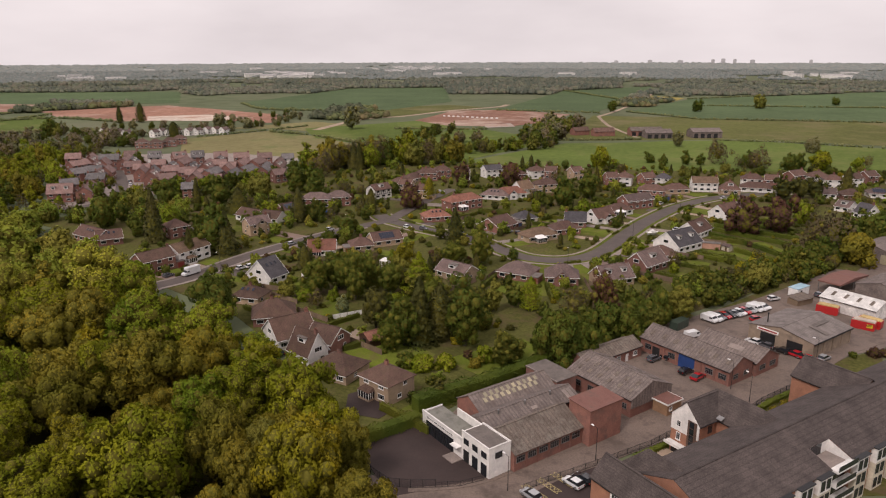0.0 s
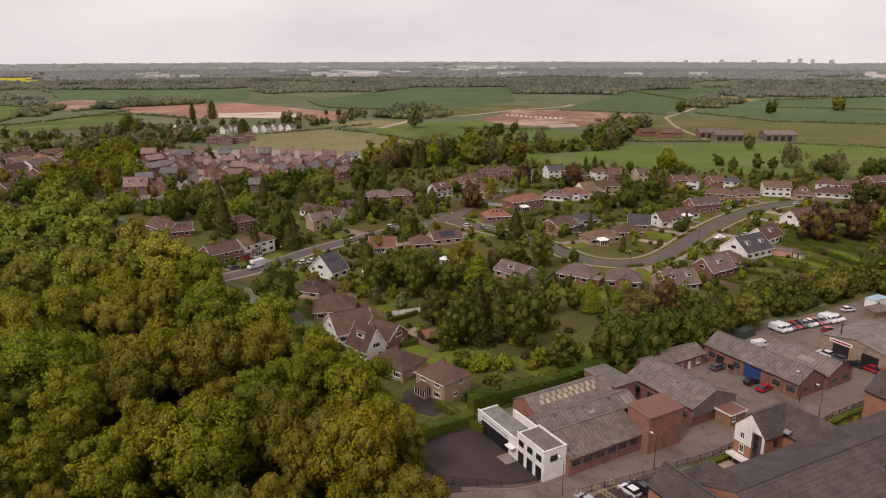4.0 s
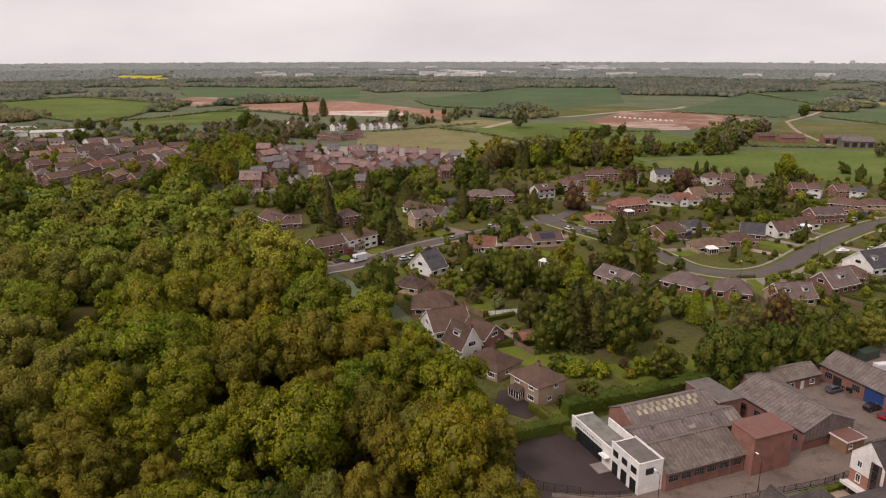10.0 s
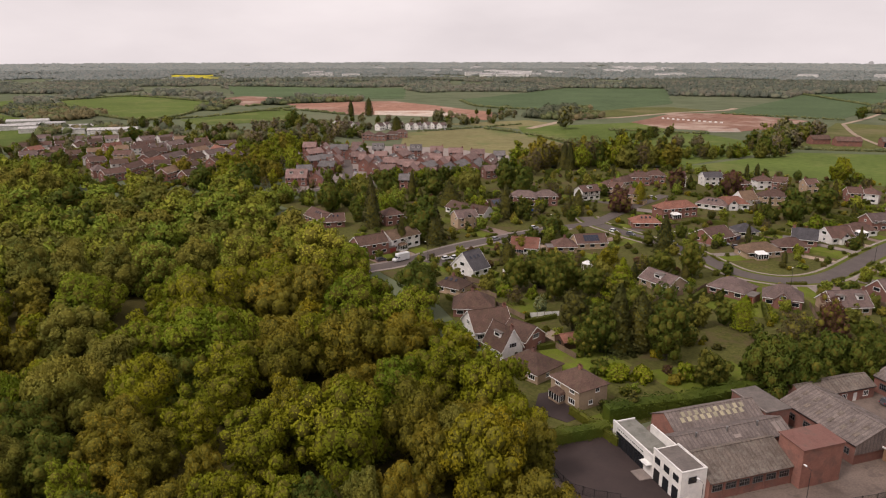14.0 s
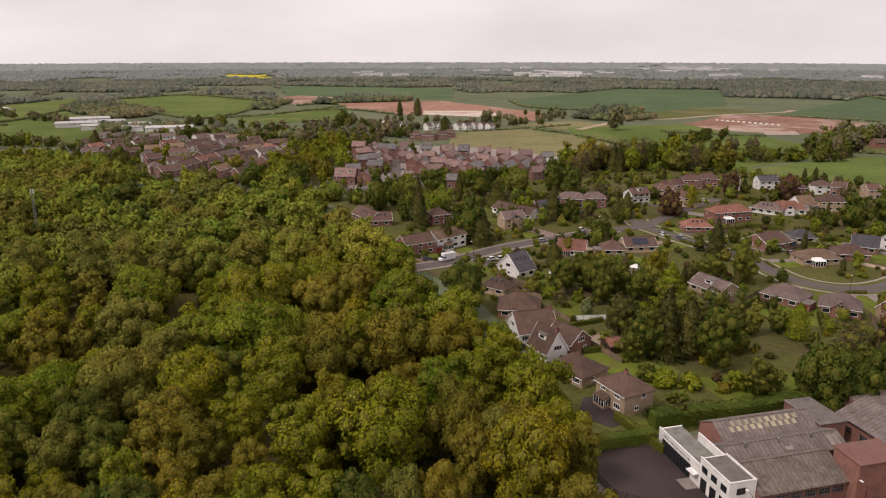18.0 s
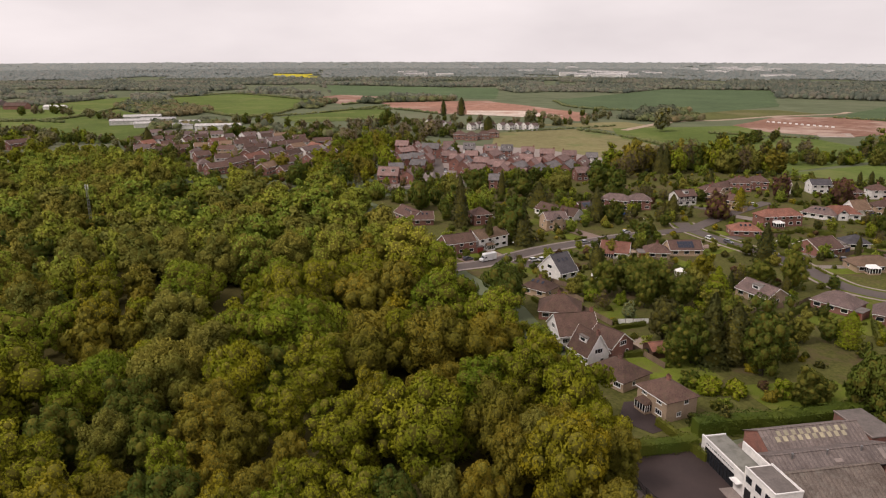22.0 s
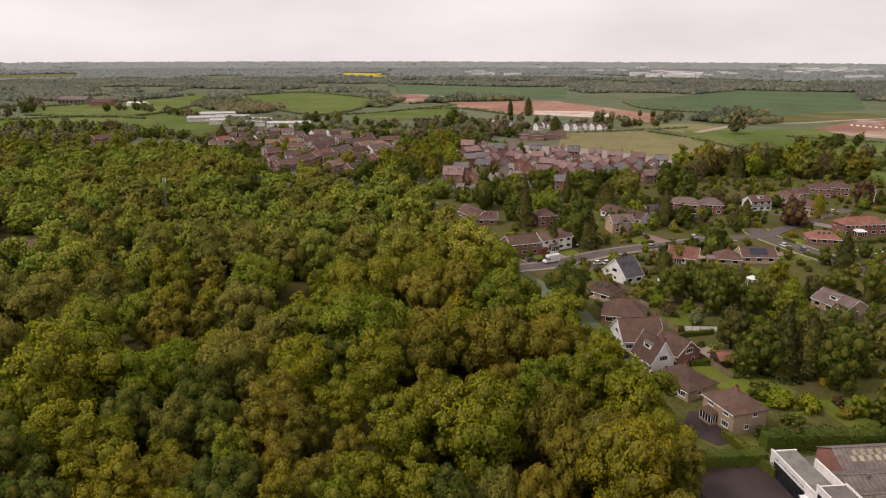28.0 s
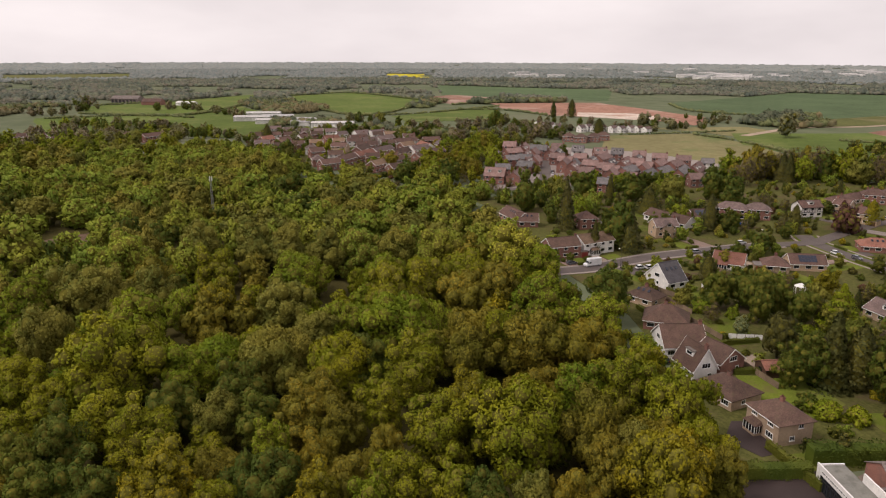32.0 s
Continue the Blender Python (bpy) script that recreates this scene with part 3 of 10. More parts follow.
sheet("building_site", [(-710, 1008), (-706, 1106), (-586, 1081), (-544, 1022), (-575, 901)], 0.22, EARTH_RED, "strip of red ploughed earth", "field", 3.0)
sheet("building_site", [(-364, 874), (-297, 900), (-228, 854), (-270, 816), (-343, 822)], 0.34, EARTH_PALE, "pale crushed stone laid on red earth", "field", 4.0)
sheet("building_site", [(46, 760), (75, 779), (76, 743), (44, 731)], 0.34, EARTH_PALE, "pale concrete slabs on the building site", "field", 0.0)
sheet("field", [(-928, 898), (-905, 1053), (-686, 970), (-608, 867), (-562, 674), (-781, 778)], 0.14, MEADOW, "green hedged fields beyond the wood", "field", 3.0)
sheet("field", [(-979, 557), (-966, 695), (-1010, 907), (-873, 795), (-748, 560), (-858, 494)], 0.14, MEADOW, "green field with barns at its edge", "field", 3.0)
sheet("field", [(-851, 428), (-783, 521), (-704, 535), (-590, 373), (-604, 309)], 0.14, MEADOW, "bright green field behind the trees", "field", 3.0)
sheet("field", [(-2447, 1147), (-2272, 1489), (-1856, 1214), (-2027, 948)], 0.18, PASTURE, "far green slope under woods", "field", 3.0)
sheet("field", [(-1547, 1941), (-1583, 2065), (-1455, 2059), (-1559, 2320), (-1438, 2141), (-1361, 1910), (-1248, 1851), (-1125, 1663), (-1161, 1643), (-1354, 1794)], 0.40, RAPE, "bright yellow rapeseed field", "field", 0.0)
sheet("field", [(-947, 1409), (-528, 1441), (-435, 1189), (-724, 1096)], 0.26, CROP_DARK, "wide dark green field", "field", 3.0)
sheet("field", [(-532, 692), (-502, 892), (-421, 769), (-409, 715), (-472, 645)], 0.14, MEADOW, "green paddock by the red earth", "field", 3.0)
sheet("field", [(-236, 730), (-145, 806), (-87, 757), (-126, 700), (-178, 731)], 0.10, STUBBLE, "dry grass margin of the building site", "field", 3.0)
sheet("field", [(-76, 1011), (13, 1058), (61, 1015), (-58, 867), (-112, 850)], 0.12, PASTURE, "rough ground beside the track", "field", 3.0)
sheet("field", [(-937, 652), (-828, 712), (-599, 585), (-511, 429), (-606, 406)], 0.10, MEADOW, "green fields behind the far houses", "field", 3.0)
sheet("field", [(-39, 575), (9, 725), (43, 715), (100, 623), (15, 504), (-34, 498)], 0.11, MEADOW, "green field beside the small wood", "field", 3.0)
ribbon("track", [(-128.8, 715.9), (-95.6, 828.3), (-45.0, 874.8), (11.7, 954.0), (77.0, 1015.8), (97.1, 1060.6)], 9.0, 0.30, TRACK, "dusty tan farm track", "track")
ribbon("track", [(188.5, 858.1), (243.4, 970.8), (364.3, 1260.6), (441.3, 1490.1)], 5.0, 0.30, TRACK, "pale farm track between crops", "track")
ribbon("track", [(188.5, 858.1), (176.3, 745.5), (178.1, 641.0)], 4.0, 0.30, TRACK, "pale farm track to the barns", "track")


# ---- trees: a tapered trunk with limbs, a crown of many leaf clumps ----
def ico(level):
    bm = bmesh.new()
    bmesh.ops.create_icosphere(bm, subdivisions=level, radius=1.0)
    v = np.array([q.co[:] for q in bm.verts])
    f = np.array([[q.index for q in g.verts] for g in bm.faces])
    bm.free()
    return v, f


ICO1, ICO2 = ico(1), ico(2)


SOFT = {}


def unit(a):
    return a / (np.linalg.norm(a, axis=-1, keepdims=True) + 1e-9)


def from_arrays(name, v, inner, quads, mat_, core_mat=None, soft=None):
    """A mesh of a core and leaves; soft: the normals of its points, which round off the boughs."""
    me = bpy.data.meshes.new(name)
    sides = np.concatenate([np.full(len(inner), inner.shape[1]), np.full(len(quads), 4)])
    me.vertices.add(len(v))
    me.vertices.foreach_set("co", np.ascontiguousarray(v, np.float32).ravel())
    me.loops.add(int(sides.sum()))
    me.loops.foreach_set("vertex_index", np.concatenate([inner.ravel(), quads.ravel()]).astype(np.int32))
    me.polygons.add(len(sides))
    me.polygons.foreach_set("loop_start", np.concatenate([[0], np.cumsum(sides)[:-1]]).astype(np.int32))
    me.materials.append(mat_)
    if core_mat is not None:
        me.materials.append(core_mat)
        me.polygons.foreach_set("material_index", np.concatenate([np.ones(len(inner), np.int32), np.zeros(len(quads), np.int32)]))
    me.update(calc_edges=True)
    if soft is not None:
        me.polygons.foreach_set("use_smooth", np.ones(len(sides), bool))
        me.attributes.new("custom_normal", "FLOAT_VECTOR", "POINT").data.foreach_set("vector", np.ascontiguousarray(soft, np.float32).ravel())
        SOFT[me.name] = soft
    return me


def leaf_quads(rng, p, nrm, size, tilt=0.7):
    """Irregular four-sided leaf clumps at p facing roughly along nrm."""
    n = len(p)
    d = nrm + tilt * rng.normal(size=(n, 3)) * 0.6
    d /= np.linalg.norm(d, axis=1)[:, None]
    a = np.cross(d, rng.normal(size=(n, 3)))
    a /= np.linalg.norm(a, axis=1)[:, None] + 1e-9
    b = np.cross(d, a)
    s = (size * rng.uniform(0.55, 1.35, n))[:, None]
    k = rng.uniform(0.5, 1.1, (n, 4, 1))
    v = np.stack([p + a * s * k[:, 0], p + b * s * k[:, 1] * 0.8, p - a * s * k[:, 2], p - b * s * k[:, 3] * 0.8], 1)
    v[:, 0] -= d * s * 0.25
    v[:, 2] -= d * s * 0.25
    return v.reshape(-1, 3), np.arange(4 * n).reshape(-1, 4)


def lobes_round(rng, n, flat=0.85, tall=1.0):
    """Boughs set evenly about a crown of radius 1, base at z = 0."""
    i = np.arange(n) + 0.5
    up = 1 - 1.5 * i / n
    turn = i * 2.39996 + rng.uniform(0, 6)
    side = np.sqrt(np.maximum(0, 1 - up ** 2))
    d = np.stack([side * np.cos(turn), side * np.sin(turn), up], 1) + rng.normal(0, 0.2, (n, 3))
    c = d * rng.uniform(0.48, 0.82, n)[:, None]
    r = rng.uniform(0.13, 0.31, n)
    c = np.vstack([c, [[0, 0, -0.20], [0, 0, 0.12]]])
    r = np.append(r, [0.62, 0.58])
    c[:, 2] = (c[:, 2] * flat + 0.72) * tall
    return c, r


def crown(name, seed, clumps_n, each, size, mat_, lobes=14, flat=0.85, core=0.8, tall=1.0, bump=1.0, own=1.0):
    """A crown: boughs, their surface set evenly with clumps, each clump a spray of leaves; inside, a core toned for
    inner shade.
    """
    rng = np.random.default_rng(seed)
    c, r = lobes_round(rng, lobes, flat, tall)
    m = clumps_n * 9
    k = rng.choice(len(r), m, p=r ** 2 / (r ** 2).sum())
    d = rng.normal(size=(m, 3))
    d /= np.linalg.norm(d, axis=1)[:, None]
    p = c[k] + d * r[k][:, None]
    keep = p[:, 2] > 0.12
    for j in range(len(r)):
        keep &= (np.linalg.norm(p - c[j], axis=1) > r[j] * 0.98) | (k == j)
    p, d = p[keep], d[keep]
    apart = 2.0 / math.sqrt(clumps_n)
    chosen = [0]
    for i in range(1, len(p)):
        if len(chosen) >= clumps_n:
            break
        if ((p[chosen] - p[i]) ** 2).sum(1).min() > (apart * rng.uniform(0.5, 1.15)) ** 2:
            chosen.append(i)
    p, d = p[chosen], d[chosen]
    rc = rng.uniform(0.5, 1.3, len(p)) * apart * 0.95 * bump
    e = unit(rng.normal(size=(len(p), each, 3)))
    e = unit(e + d[:, None, :] * 0.9)
    q = (p[:, None, :] + e * rc[:, None, None] * rng.uniform(0.55, 1.1, (len(p), each, 1))).reshape(-1, 3)
    # looser leaves between the clumps
    m = clumps_n * each * 11 // 10
    k = rng.choice(len(r), m, p=r ** 2 / (r ** 2).sum())
    f = unit(rng.normal(size=(m, 3)))
    g = c[k] + f * (r[k] * rng.uniform(0.90, 1.12, m))[:, None]
    q, e = np.concatenate([q, g]), np.concatenate([e.reshape(-1, 3), f])
    bough = np.concatenate([np.repeat(d, each, 0), f])
    mid = np.array([0, 0, 0.62 * tall])
    lv, lq = leaf_quads(rng, q, e, size, 0.75)
    ln = unit(0.58 * own * e + 0.45 * bough + 0.60 * unit(q - mid) + rng.normal(0, 0.15 * own, q.shape) + np.array([0, 0, 0.15]))
    base = ICO2 if clumps_n > 80 else ICO1
    hv = np.concatenate([c[j] + base[0] * (r[j] * core) * (1 + rng.normal(0, 0.05, (len(base[0]), 1))) for j in range(len(r))])
    hn = np.tile(base[0], (len(r), 1))
    hf = np.concatenate([base[1] + j * len(base[0]) for j in range(len(r))])
    return from_arrays(name, np.concatenate([hv, lv]), hf, lq + len(hv), mat_, CORE_SHADE, np.concatenate([hn, np.repeat(ln, 4, 0)]))


def spire(name, seed, leaves, size, mat_, slim=0.30, column=False, tiers=0):
    """A conifer of height 1: a cone or column of hanging boughs."""
    rng = np.random.default_rng(seed)
    h = rng.uniform(0.03, 1.0, leaves) ** (1.0 if column else 1.25)
    def radius(q):
        if column:
            return slim * np.clip(np.minimum(4.5 * q + 0.4, 1.0) * (1 - q ** 4), 0.05, 1)
        return slim * (1 - q) ** 0.85 + 0.01
    a = rng.uniform(0, 2 * math.pi, leaves)
    wob = 1 + 0.22 * np.sin(a * 3 + h * 17 + seed) * np.sin(h * 41 + a) + rng.normal(0, 0.12, leaves)
    if tiers:
        wob *= 0.72 + 0.5 * ((h * tiers) % 1.0)
    r = radius(h) * wob
    p = np.stack([r * np.cos(a), r * np.sin(a), h - 0.04 * r / slim], 1)
    d = np.stack([np.cos(a), np.sin(a), np.full(leaves, 0.35)], 1)
    lv, lq = leaf_quads(rng, p, d, size, 0.8)
    n, rows = 10, 9
    hv = np.array([(radius(np.array(q / rows)) * 0.70 * math.cos(2 * math.pi * i / n), radius(np.array(q / rows)) * 0.70 * math.sin(2 * math.pi * i / n), 0.03 + 0.94 * q / rows) for q in range(rows + 1) for i in range(n)])
    hq = np.array([(q * n + i, q * n + (i + 1) % n, (q + 1) * n + (i + 1) % n, (q + 1) * n + i) for q in range(rows) for i in range(n)])
    hn = unit(hv * np.array([1, 1, 0]) + np.array([0, 0, 0.2 * slim]))
    ln = unit(unit(d) + rng.normal(0, 0.35, d.shape))
    return from_arrays(name, np.concatenate([hv, lv]), hq, lq + len(hv), mat_, CORE_SHADE, np.concatenate([hn, np.repeat(ln, 4, 0)]))


def trunk_mesh(seed, limbs=4):
    """A trunk of height 1 with limbs that fork from it."""
    rng = random.Random(seed)
    s = Shape()
    n = 7
    def branch(a, b, r0, r1):
        a, b = Vector(a), Vector(b)
        d = (b - a).normalized()
        u = d.orthogonal().normalized()
        w = d.cross(u)
        k = len(s.v)
        for p, r in ((a, r0), (b, r1)):
            s.v.extend(tuple(p + r * (math.cos(2 * math.pi * i / n) * u + math.sin(2 * math.pi * i / n) * w)) for i in range(n))
        s.f.extend((k + i, k + (i + 1) % n, k + n + (i + 1) % n, k + n + i) for i in range(n))
        s.s.extend([0] * n)
    mid = (rng.uniform(-0.02, 0.02), rng.uniform(-0.02, 0.02), 0.42)
    branch((0, 0, -0.02), mid, 0.034, 0.024)
    branch(mid, (mid[0] * 2, mid[1] * 2, 0.85), 0.024, 0.008)
    for i in range(limbs):
        a = 2 * math.pi * (i + rng.random() * 0.6) / limbs
        z = rng.uniform(0.36, 0.58)
        branch((mid[0], mid[1], z), (0.24 * math.cos(a), 0.24 * math.sin(a), z + rng.uniform(0.18, 0.32)), 0.014, 0.005)
    return s.mesh("trunk", BARK)


TRUNKS = [trunk_mesh(i) for i in range(4)]
CROWNS = {}
LABELS = {
    "yellowgreen": "large oak with bright yellow-green spring leaves", "golden": "large tree with golden yellow young leaves",
    "olive": "large oak with bronze olive young leaves", "green": "broad tree with fresh green leaves", "deep": "broad tree with deep green leaves",
    "sage": "birch with grey-green small leaves", "copper": "copper beech with dark purple leaves", "bare": "bare brown tree with swelling buds",
    "hedge": "dense round tree with dark green leaves", "conifer": "dense dark evergreen tree", "moss": "broad tree with pale moss-green leaves", "fern": "broad tree with soft green leaves", "hazel": "broad tree with brownish young leaves", "dull": "broad tree with dull grey-green leaves", "russet": "broad tree with russet opening buds", "blossom": "small round tree in pale blossom", "gorse": "shrub covered in yellow flowers",
}


def crowns_for(kind, detail, tall=False):
    key = (kind, detail, tall)
    if key not in CROWNS:
        n, each, size, big = {"near": (720, 14, 0.034, 1.0), "mid": (340, 13, 0.043, 0.9), "calm": (400, 12, 0.036, 0.7), "small": (90, 13, 0.080, 0.7), "tiny": (34, 9, 0.155, 0.8)}[detail]
        if kind == "bare":
            n, size = int(n * 0.8), size * 0.6
        CROWNS[key] = [crown("crown", 11 * i + len(kind) * 7 + len(detail), n, each, size, LEAF[kind], (44 + 6 * i) if detail == "near" else (32 + 4 * i) if detail in ("mid", "calm") else 14, 0.85 + 0.12 * i, 0.45 if kind == "bare" else 0.76 if detail == "near" else 0.72 if detail == "mid" else 0.84, 1.45 if tall else 1.0, big, {"near": 1.0, "mid": 0.8, "calm": 0.45}.get(detail, 0.42)) for i in range(4)]
    return CROWNS[key]


TREE_AT = []
far_wood = []
rt = random.Random(5)


def crown_pose(r, h):
    """Turn and scale that fit a crown of radius r under the height h, low to the ground; whether the tall form suits."""
    tall = h > 2.1 * r
    z = h * 0.95 / (1.62 * (1.45 if tall else 1.0))
    return tall, pose(0, 0, h * 0.02, 0, 0, rt.uniform(0, 360)) @ Matrix.Diagonal((r * 0.93, r * rt.uniform(0.82, 1.02), z, 1))


def broad_tree(kind, x, y, r, h, detail="mid", group="", label=""):
    tall, m = crown_pose(r, h)
    TREE_AT.append((x, y, r))
    # past 600 m most kinds switch to colours with haze put in
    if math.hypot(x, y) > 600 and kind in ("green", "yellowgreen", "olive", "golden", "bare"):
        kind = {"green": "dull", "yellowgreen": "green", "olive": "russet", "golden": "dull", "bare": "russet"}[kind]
    if math.hypot(x, y) > (190 if label.startswith("garden") else 265):
        far_wood.append((kind, x, y, r, h))
        return None
    t = thing("tree", x, y, 0, 0, label or LABELS[kind], "tree", group)
    part("trunk", rt.choice(TRUNKS), t, Matrix.Diagonal((h * 0.8, h * 0.8, h * 0.8, 1)))
    part("crown", rt.choice(crowns_for(kind, detail, tall)), t, m)
    return t


SPIRES = {}


def conifer(x, y, h, w, style="fir", kind="conifer", group="", label=""):
    ratio = min(0.6, max(0.08, round(w / h / 0.05) * 0.05))
    key = (style, kind, ratio)
    if key not in SPIRES:
        SPIRES[key] = [spire("crown", 50 + i, 1100 + int(5200 * ratio), 0.024, LEAF[kind], ratio, style == "column", 7 if style == "cedar" else 0) for i in range(2)]
    t = thing("tree", x, y, 0, 0, label or {"fir": "tall dark green conifer with drooping boughs", "column": "dark green columnar cypress tree", "cedar": "dark spreading cedar with layered boughs"}[style], "tree", group)
    part("trunk", rt.choice(TRUNKS), t, Matrix.Diagonal((h * 0.6, h * 0.6, h * 0.9, 1)))
    part("crown", rt.choice(SPIRES[key]), t, pose(0, 0, h * 0.02, 0, 0, rt.uniform(0, 360)) @ Matrix.Diagonal((w / ratio, w / ratio, h * 0.97, 1)))
    TREE_AT.append((x, y, w))
    return t


far_shrub = []


def shrub(kind, x, y, r, label=""):
    if math.hypot(x, y) > 235:
        far_shrub.append((kind, x, y, r, r * 1.5))
        return None
    t = thing("shrub", x, y, 0, 0, label or {"copper": "dark purple garden shrub", "gorse": "shrub covered in yellow flowers", "blossom": "shrub in pale blossom", "conifer": "dark evergreen garden shrub"}.get(kind, "rounded green garden shrub"), "shrub")
    part("foliage", rt.choice(crowns_for(kind, "small")), t, pose(0, 0, -r * 0.25, 0, 0, rt.uniform(0, 360)) @ Matrix.Diagonal((r, r * rt.uniform(0.8, 1.2), r * rt.uniform(0.8, 1.1), 1)))
    return t


def hedge(pts, width, height, kind="hedge", label="clipped green garden hedge", size=0.22, density=9):
    """A clipped hedge along a line: a solid core with leaves all over."""
    line = [Vector(q) for q in pts]
    rng = np.random.default_rng(int(abs(line[0].x) * 10 + abs(line[0].y)))
    s = Shape()
    ps, ns = [], []
    for a, b in zip(line, line[1:]):
        d = b - a
        if d.length < 0.01:
            continue
        u = d.normalized()
        nrm = Vector((-u.y, u.x))
        i = nrm * width * 0.34
        s.face([(*(a + i), height * 0.84), (*(a - i), height * 0.84), (*(b - i), height * 0.84), (*(b + i), height * 0.84)])
        for sg in (1, -1):
            s.face([(*(a + sg * i), 0), (*(b + sg * i), 0), (*(b + sg * i), height * 0.84), (*(a + sg * i), height * 0.84)])
        for q, w in ((a, -1), (b, 1)):
            s.face([(*(q + i), 0), (*(q - i), 0), (*(q - i), height * 0.84), (*(q + i), height * 0.84)])
        n = int(d.length * (width + 2 * height) * density)
        t, g = rng.uniform(0, 1, n), rng.uniform(0, width + 2 * height, n)
        side = np.where(g < height, -1.0, np.where(g > height + width, 1.0, 0.0))
        z = np.where(side < 0, g, np.where(side > 0, g - height - width, height))
        off = np.where(side != 0, side * width / 2, g - height - width / 2)
        run = t * d.length
        bulge = 1 + 0.12 * np.sin(run * 1.9 + side * 2.0) + 0.10 * np.sin(run * 0.83 + z * 1.7) + rng.normal(0, 0.07, n)
        # the upper edges are rounded off
        rim = np.clip(z / height - 0.62, 0, 1) / 0.38
        off = np.where(side != 0, off * (1 - 0.34 * rim ** 2), off * 0.92)
        z = np.where(side == 0, z * (1.0 - 0.20 * (off / width * 2) ** 2), z) * (1 + 0.07 * np.sin(run * 0.61) + 0.06 * np.sin(run * 1.7 + off))
        ps.append(np.stack([a.x + d.x * t + nrm.x * off * bulge, a.y + d.y * t + nrm.y * off * bulge, z * (0.94 + 0.06 * bulge)], 1))
        ns.append(np.stack([nrm.x * side, nrm.y * side, np.where(side == 0, 1.0, 0.25)], 1))
    p, nn = np.concatenate(ps), np.concatenate(ns)
    lv, lq = leaf_quads(rng, p, nn, size)
    core = len(s.v)
    ln = unit(unit(nn) + rng.normal(0, 0.3, nn.shape))
    hn = unit(np.array([f_[:3] for f_ in np.repeat(np.array([np.cross(np.subtract(s.v[f_[1]], s.v[f_[0]]), np.subtract(s.v[f_[2]], s.v[f_[0]])) for f_ in s.f]), 4, 0)]))
    me = from_arrays("hedge", np.concatenate([np.array(s.v), lv]), np.array(s.f), lq + core, LEAF[kind], None, np.concatenate([hn, np.repeat(ln, 4, 0)]))
    return tagged(new("hedge", me), label, "hedge")


# ---- the wood ----
WOOD_EDGE = [(-8, 78), (-11, 95), (-13, 106), (-18, 121), (-26, 140), (-38, 158), (-56, 174), (-84, 193), (-102, 215), (-128, 241), (-166, 282), (-196, 302),
             (-226, 302), (-252, 294), (-282, 272), (-362, 345), (-433, 358), (-470, 300), (-490, 240), (-535, 190), (-520, 90), (-240, 20), (-60, 30), (-15, 55)]
sheet("woodland_floor", WOOD_EDGE, 0.12, FOREST_FLOOR, "shaded woodland floor under the trees", "ground")
sheet("clearing", [(-292.6, 141.5), (-292.1, 150.6), (-287.6, 163.0), (-266.7, 156.8), (-245.5, 139.9), (-242.9, 129.6), (-259.5, 130.4)], 0.16, EARTH_BROWN, "bare brown ground of a woodland clearing", "ground")
ribbon("path", [(-281.3, 135.6), (-279.1, 141.1), (-276.0, 146.3), (-272.6, 152.8), (-269.5, 157.1)], 1.6, 0.26, TRACK, "pale path across the woodland clearing", "path")
MAST_AT = (-272.0, 213.0)
CLEARING = (-276.2, 144.1)
wood_count = 0


def wood_tree(kind, x, y, r, h=0):
    global wood_count
    h = h or rt.uniform(13.0, 19.0)
    near = math.hypot(x, y)
    # farther wood trees take the paler kinds, haze being part of their colour
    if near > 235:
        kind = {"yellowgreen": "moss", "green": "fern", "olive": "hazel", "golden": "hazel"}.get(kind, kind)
    if wood_count < 190:
        broad_tree(kind, x, y, r, h, "near" if near < 170 else "calm", "trees of the wood")
    else:
        far_wood.append((kind, x, y, r, h))
        TREE_AT.append((x, y, r))
    wood_count += 1


wood_tree("green", -60.9, 72.4, 4.0, 13.1)
wood_tree("deep", -46.6, 83.3, 4.7, 13.7)
wood_tree("golden", -68.4, 68.4, 4.4, 13.4)
wood_tree("sage", -40.2, 88.3, 4.0, 13.2)
wood_tree("yellowgreen", -52.6, 82.9, 5.5, 14.2)
wood_tree("yellowgreen", -60.4, 78.2, 6.4, 14.8)
wood_tree("olive", -36.2, 92.4, 4.1, 13.2)
wood_tree("yellowgreen", -80.3, 58.6, 4.2, 13.3)
wood_tree("olive", -68.2, 74.8, 4.5, 13.6)
wood_tree("deep", -77.8, 66.6, 6.2, 14.7)
wood_tree("deep", -81.6, 65.6, 4.7, 13.7)
wood_tree("golden", -24.4, 104.0, 8.1, 16.0)
wood_tree("golden", -91.1, 57.4, 6.4, 14.8)
wood_tree("olive", -76.5, 77.0, 4.6, 13.6)
wood_tree("olive", -33.9, 103.7, 4.6, 13.6)
wood_tree("olive", -69.1, 86.4, 4.3, 13.4)
wood_tree("olive", -89.0, 66.6, 4.7, 13.7)
wood_tree("deep", -100.9, 50.9, 5.2, 14.0)
wood_tree("olive", -17.3, 111.7, 4.3, 13.4)
wood_tree("green", -85.8, 75.3, 4.3, 13.4)
wood_tree("sage", -31.6, 111.4, 4.3, 13.4)
wood_tree("deep", -106.8, 45.1, 5.6, 14.2)
wood_tree("yellowgreen", -51.6, 104.5, 9.5, 16.9)
wood_tree("yellowgreen", -64.7, 97.0, 6.7, 15.0)
wood_tree("olive", -80.7, 87.6, 5.7, 14.3)
wood_tree("olive", -39.8, 113.6, 7.4, 15.5)
wood_tree("yellowgreen", -22.0, 119.4, 5.5, 14.2)
